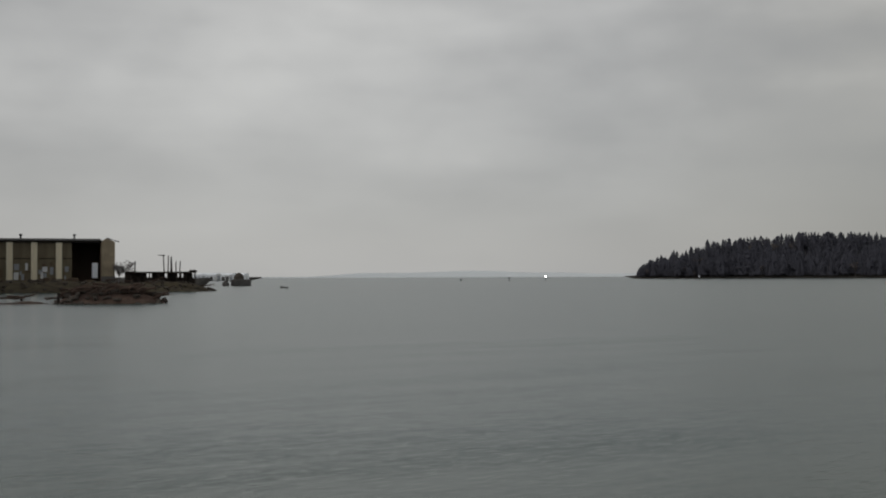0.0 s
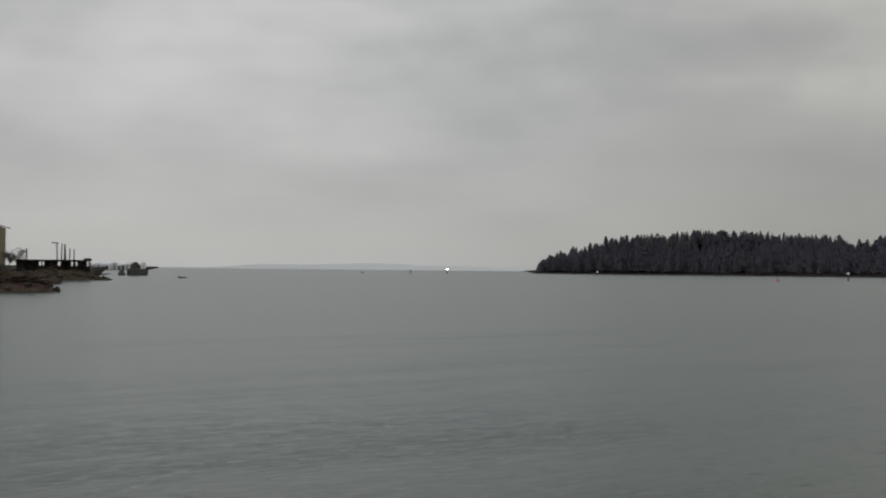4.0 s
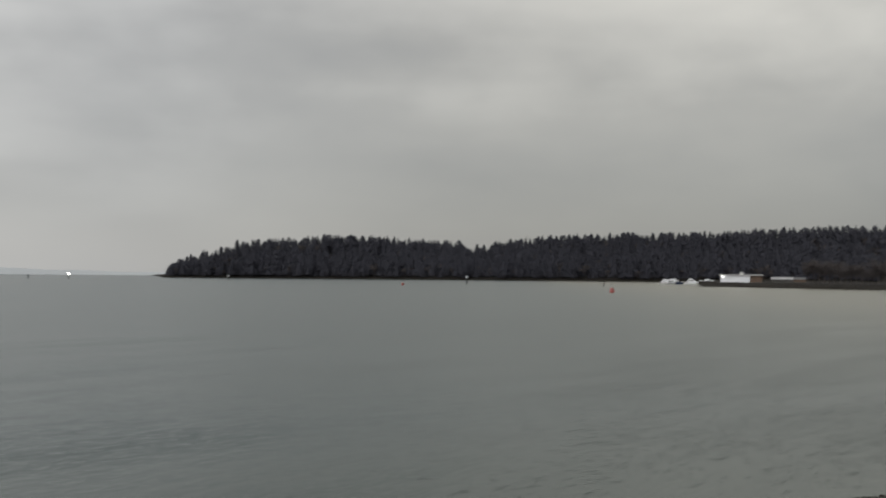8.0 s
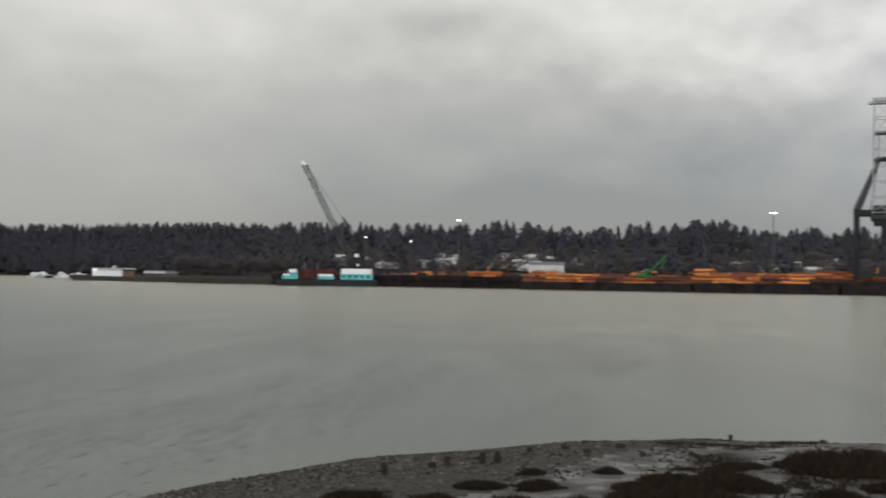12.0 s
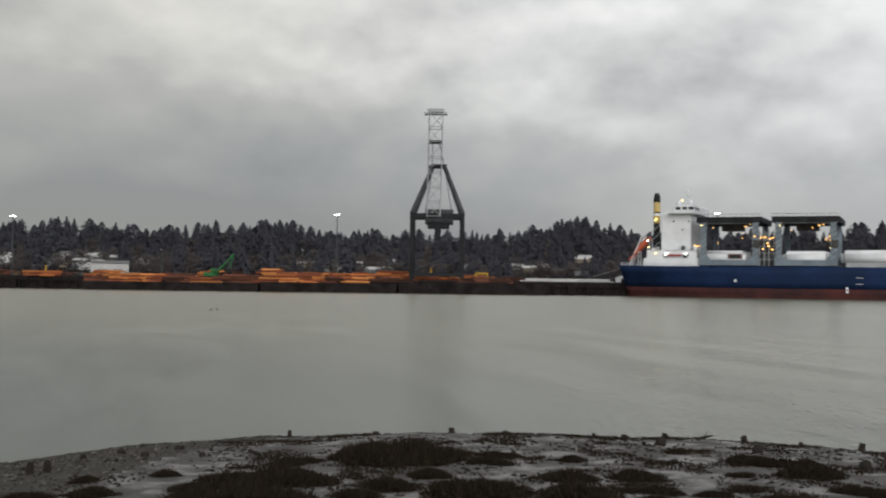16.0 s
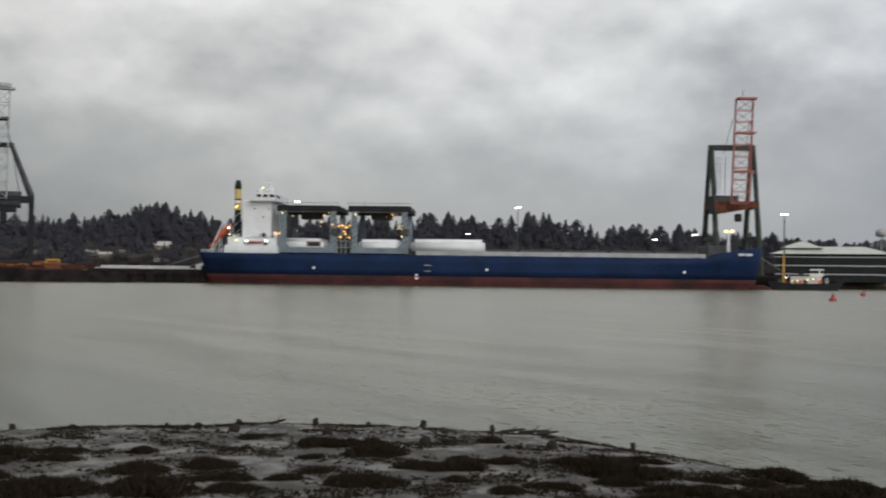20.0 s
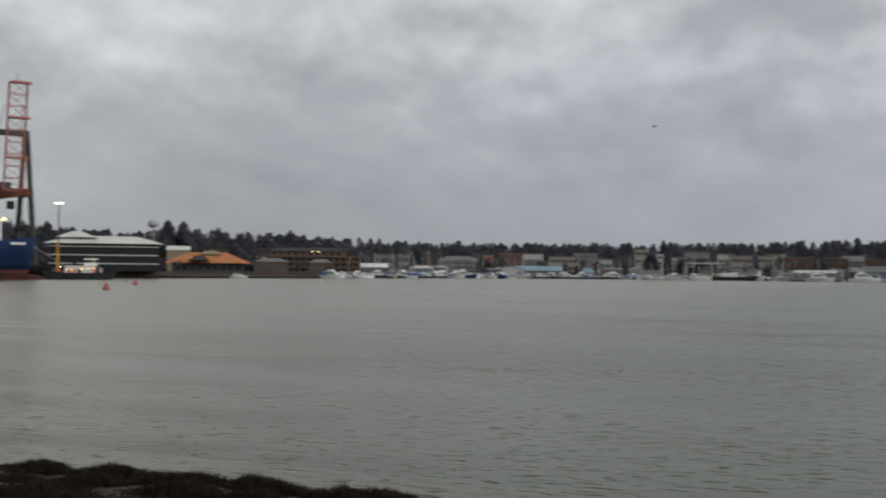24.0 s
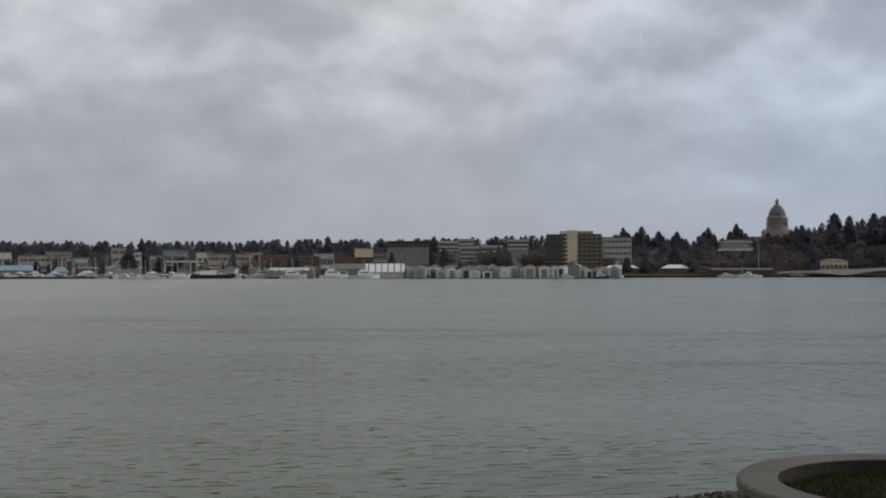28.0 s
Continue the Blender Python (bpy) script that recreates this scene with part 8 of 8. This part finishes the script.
    for i in range(15000):
        az, d = rnd.uniform(46, 134), rnd.uniform(17, 31)
        if table(az, SHORE) - d < 0.2 or noise.noise(V(az, d) * 0.7 + Vector((9, 0, 0))) < (-0.05 if az > 64 else 0.3):
            continue
        p = V(az, d, shore_z(az, d))
        r = rnd.uniform(0.015, 0.05)
        g = rnd.uniform(0, 6.283)
        k, c = rnd.uniform(1.0, 3.0), len(bm_v)
        for q in range(4):
            e = 1.571 * q
            x, y = k * r * math.cos(e), r * math.sin(e)
            bm_v.append((p.x + x * math.cos(g) - y * math.sin(g), p.y + x * math.sin(g) + y * math.cos(g), p.z - 0.01))
        bm_v.append((p.x, p.y, p.z + r * 0.8))
        bm_f += [(c, c + 1, c + 4), (c + 1, c + 2, c + 4), (c + 2, c + 3, c + 4), (c + 3, c, c + 4)]
    me = bpy.data.meshes.new("mud_litter")
    me.from_pydata(bm_v, [], bm_f)
    me.materials.append(island_material("weed_litter", ((0.014, 0.012, 0.010), (0.03, 0.027, 0.022), (0.05, 0.046, 0.04)), 0.8))
    tagged(new("mud_litter", me), "dark weed and shell litter on the mud", "litter", kind="stuff")
    # piling stubs
    for i, (az, d, h, r) in enumerate(((54.2, 22.5, 0.28, 0.10), (55.9, 22.9, 0.34, 0.10), (56.65, 23.0, 0.34, 0.10), (51.1, 21.4, 0.30, 0.10), (53.4, 22.3, 0.14, 0.12), (58.2, 24.5, 0.18, 0.1), (59.9, 25.1, 0.14, 0.13), (63.7, 23.9, 0.12, 0.12),
                                       (67.8, 28.6, 0.24, 0.07), (75.75, 29.0, 0.20, 0.12), (82.7, 29.4, 0.14, 0.08), (86.1, 29.4, 0.22, 0.12), (89.8, 29.2, 0.26, 0.12), (92.4, 29.2, 0.14, 0.09), (95.05, 28.7, 0.32, 0.11), (98.5, 27.9, 0.32, 0.09),
                                       (105.3, 25.6, 0.30, 0.09), (84.2, 29.4, 0.12, 0.14), (66.0, 24.7, 0.10, 0.12), (72.0, 29.0, 0.10, 0.14), (62.6, 25.4, 0.12, 0.16), (78.4, 29.4, 0.1, 0.14), (61.0, 24.2, 0.12, 0.12))):
        z = shore_z(az, d)
        bm = B()
        r, h = r * 0.62, h * 0.62
        lathe(bm, ((r * 1.1, -0.3), (r * 1.05, h * 0.5), (r * 0.95, h * 0.92), (r * 0.5, h)), 8)
        for v in bm.verts:
            v.co += Vector((rnd.uniform(-0.014, 0.014), rnd.uniform(-0.014, 0.014), rnd.uniform(-0.02, 0.03)))
        single("piling_stub", bm, DARK_WOOD, at(az, d, z, i * 50) @ pose(0, 0, 0, rnd.uniform(-7, 7), rnd.uniform(-7, 7)), "dark rotten wooden stake in the mud at the water's edge", "stake", "shore stakes")
    for az, d in ((95.2, 24.6), (85.9, 27.0), (90.4, 26.0), (101.4, 24.6)):
        bm = B()
        bmesh.ops.create_icosphere(bm, subdivisions=2, radius=0.13)
        for v in bm.verts:
            v.co *= 1 + 0.2 * noise.noise(v.co * 9 + Vector((az, 0, 0)))
        single("stone", bm, EARTH, at(az, d, shore_z(az, d) + 0.05), "dark rounded stone on the mud", "stone", "shore stones", smooth=True)
    # driftwood along the spit's outer edge
    for i, (az, d, L) in enumerate(((100.5, 27.7, 0.7), (101.2, 27.5, 0.5), (99.5, 27.9, 0.6), (88, 28.6, 0.4))):
        bm = bar(B(), (-L / 2, 0, 0), (L / 2, 0.05, 0.08), 0.045, 0.02, 7)
        bar(bm, (-L * 0.1, 0, 0.02), (L * 0.2, 0.1, 0.16), 0.02, 0.008, 5)
        single("driftwood", bm, DARK_WOOD, at(az, d, shore_z(az, d) + 0.04, -12 + 9 * i), "dark driftwood branch lying on the mud", "driftwood", "shore driftwood")
    # riprap below the park wall
    rocks = []
    for q in range(5):
        bm = B()
        bmesh.ops.create_icosphere(bm, subdivisions=1, radius=1.0)
        for v in bm.verts:
            v.co *= rnd.uniform(0.7, 1.15)
        rocks.append(mesh_of(bm, "rock", ROCK))
    t = thing("riprap", at(168.5, 21.5), "dark riprap stones at the foot of the bank", "rocks")
    mi = t.matrix_world.inverted()
    for i in range(290):
        az = rnd.uniform(160, 174)
        d = table(az, SHORE) - rnd.uniform(-0.1, 2.5)
        r = rnd.uniform(0.015, 0.05)
        piece("rock", rocks[i % 5], t, mi @ V(az, d, shore_z(az, d) + 0.03), rnd.uniform(0, 6), (r * 1.3, r, r * 0.7))
    # round concrete planter
    c = V(156.75, ARM) + V(156.75, 6.797) + V(246.75, 2.890)
    t = thing("planter", Matrix.Translation((c.x, c.y, 2.25)), "round grey concrete planter with grass inside", "planter")
    ro, ri, hz = 1.12, 0.877, 0.5
    bm = B()
    n = 72
    prof = ((ro - 0.02, hz - 0.07), (ro, hz - 0.06), (ro, hz - 0.015), (ro - 0.015, hz), (ri + 0.010, hz), (ri, hz - 0.008), (ri + 0.03, hz - 0.03), (ri + 0.04, hz - 0.07))
    rings = [[bm.verts.new((r * math.cos(2 * math.pi * i / n), r * math.sin(2 * math.pi * i / n), z)) for i in range(n)] for r, z in prof]
    for a, b in zip(rings, rings[1:] + rings[:1]):
        for i in range(n):
            bm.faces.new((a[i], a[(i + 1) % n], b[(i + 1) % n], b[i]))
    bmesh.ops.recalc_face_normals(bm, faces=bm.faces[:])
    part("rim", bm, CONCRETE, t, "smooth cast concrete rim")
    bm = B()
    rings = [[bm.verts.new((r * math.cos(2 * math.pi * i / n), r * math.sin(2 * math.pi * i / n), z)) for i in range(n)] for r, z in ((ro - 0.05, -0.1), (ro - 0.05, hz - 0.07), (ri + 0.1, hz - 0.07), (ri + 0.005, hz - 0.012), (ri + 0.005, -0.1))]
    for a, b in zip(rings, rings[1:] + rings[:1]):
        for i in range(n):
            bm.faces.new((a[i], a[(i + 1) % n], b[(i + 1) % n], b[i]))
    bmesh.ops.recalc_face_normals(bm, faces=bm.faces[:])
    part("wall", bm, STAINED, t, "concrete wall with shade in its dark colour")
    bm = lathe(B(), ((0.905, -0.05), (0.905, 0.385), (0.7, 0.41), (0.05, 0.43)), 40)
    part("soil", bm, EARTH, t)
    v, f = [], []
    for i in range(16000):
        a, q = rnd.uniform(0, 6.283), 0.87 * math.sqrt(rnd.random())
        if rnd.random() < (q / 0.9) ** 3:
            continue
        x, y = q * math.cos(a), q * math.sin(a)
        h = rnd.uniform(0.012, 0.05)
        g = rnd.uniform(0, 6.283)
        k = len(v)
        v += [(x - 0.004 * math.cos(g), y - 0.004 * math.sin(g), 0.40), (x + 0.004 * math.cos(g), y + 0.004 * math.sin(g), 0.40), (x + rnd.uniform(-0.04, 0.04), y + rnd.uniform(-0.04, 0.04), 0.41 + h)]
        f.append((k, k + 1, k + 2))
    me = bpy.data.meshes.new("grass")
    me.from_pydata(v, [], f)
    me.materials.append(island_material("grass_blades", ((0.024, 0.029, 0.008), (0.030, 0.038, 0.010), (0.044, 0.040, 0.016)), 0.8))
    g = new("grass", me)
    g.parent = t
    tagged(g, kind="stuff")


# ---- what moves: birds ----
def bird(label, span):
    t = thing("bird", Matrix(), label, "bird", "flying birds")
    bm = lathe(B(), ((0.01, -0.5), (0.07, -0.3), (0.09, 0.0), (0.06, 0.25), (0.05, 0.38), (0.01, 0.5)), 8)
    bmesh.ops.transform(bm, matrix=Matrix.Diagonal((span * 0.6, span * 0.6, span * 0.6, 1)) @ Matrix.Rotation(radians(-90), 4, "X"), verts=bm.verts[:])
    part("body", bm, FEATHER, t, "", True)
    wings = []
    for s in (-1, 1):
        bm = B()
        o = [(0, 0.12), (0.28, 0.17), (0.5, 0.02), (0.46, -0.04), (0.25, -0.05), (0, -0.12)]
        a = [bm.verts.new((s * x * span, y * span, 0.012)) for x, y in o]
        b = [bm.verts.new((s * x * span, y * span, -0.012)) for x, y in o]
        bm.faces.new(a)
        bm.faces.new(b[::-1])
        for i in range(len(o)):
            j = (i + 1) % len(o)
            bm.faces.new((a[j], a[i], b[i], b[j]))
        bmesh.ops.recalc_face_normals(bm, faces=bm.faces[:])
        wings.append(part("wing", bm, FEATHER, t))
    return t, wings


def fly(made, pts, beat):
    """pts: seconds, azimuth, distance, height; the wings beat on the way."""
    t, wings = made
    rows = []
    for i, (s, az, d, z) in enumerate(pts):
        a, b = pts[max(0, i - 1)], pts[min(len(pts) - 1, i + 1)]
        way = V(b[1], b[2], b[3]) - V(a[1], a[2], a[3])
        head = math.degrees(math.atan2(-way.x, way.y))
        rows.append((s, Matrix.Translation(V(az, d, z)) @ pose(0, 0, 0, 0, 0, head)))
    walk(t, rows)
    for w, s in zip(wings, (-1, 1)):
        flap = []
        n = int(28 / beat)
        for i in range(n + 1):
            flap.append((min(28.0, i * beat), pose(0, 0, 0, 0, -s * (28 if i % 2 else -18), 0)))
        if flap[-1][0] < 28:
            flap.append((28.0, pose(0, 0, 0, 0, 0, 0)))
        walk(w, flap)


def motions():
    low = ((0, -8, 260, 1.2), (5, 13, 200, 1.0), (8, 24, 170, 1.0), (11, 38.5, 150, 0.9), (13, 49.0, 138, 0.9), (15.5, 61.2, 128, 0.8), (17, 69.7, 121, 0.8), (20, 87.1, 135, 0.8), (22.5, 99.0, 141, 0.8), (25, 113, 170, 1.0), (28, 128, 230, 1.2))
    fly(bird("dark water bird flying low over the bay", 0.65), [(t, a, d, z) for t, a, d, z in low], 0.2)
    fly(bird("dark water bird flying low over the bay", 0.65), [(t, a + 0.28, d + 2, z) for t, a, d, z in low], 0.2)
    gull = ((0, 166, 300, 20), (20, 152, 240, 26), (24.3, 140.83, 200, 30.3), (24.6, 140.15, 200, 32.1), (25, 139.14, 200, 34.6), (25.8, 136.56, 200, 36.3), (26.2, 134.58, 200, 35.9), (26.5, 133.02, 200, 36.6), (26.8, 131.08, 200, 37.2), (28, 124, 205, 40))
    fly(bird("dark gull flying high over the bay", 1.4), gull, 0.4)


build_setting()
build_woods()
build_single_trees()
build_ship()
build_grey_crane()
build_red_crane()
build_timber_yard()
build_log_barge()
build_crane_barge()
build_tug()
build_town()
build_town_trees()
build_capitol()
build_marinas()
build_spit()
build_hillside_houses()
build_ruin()
build_floodlights()
build_markers()
build_near_bank()
build_quay()
motions()
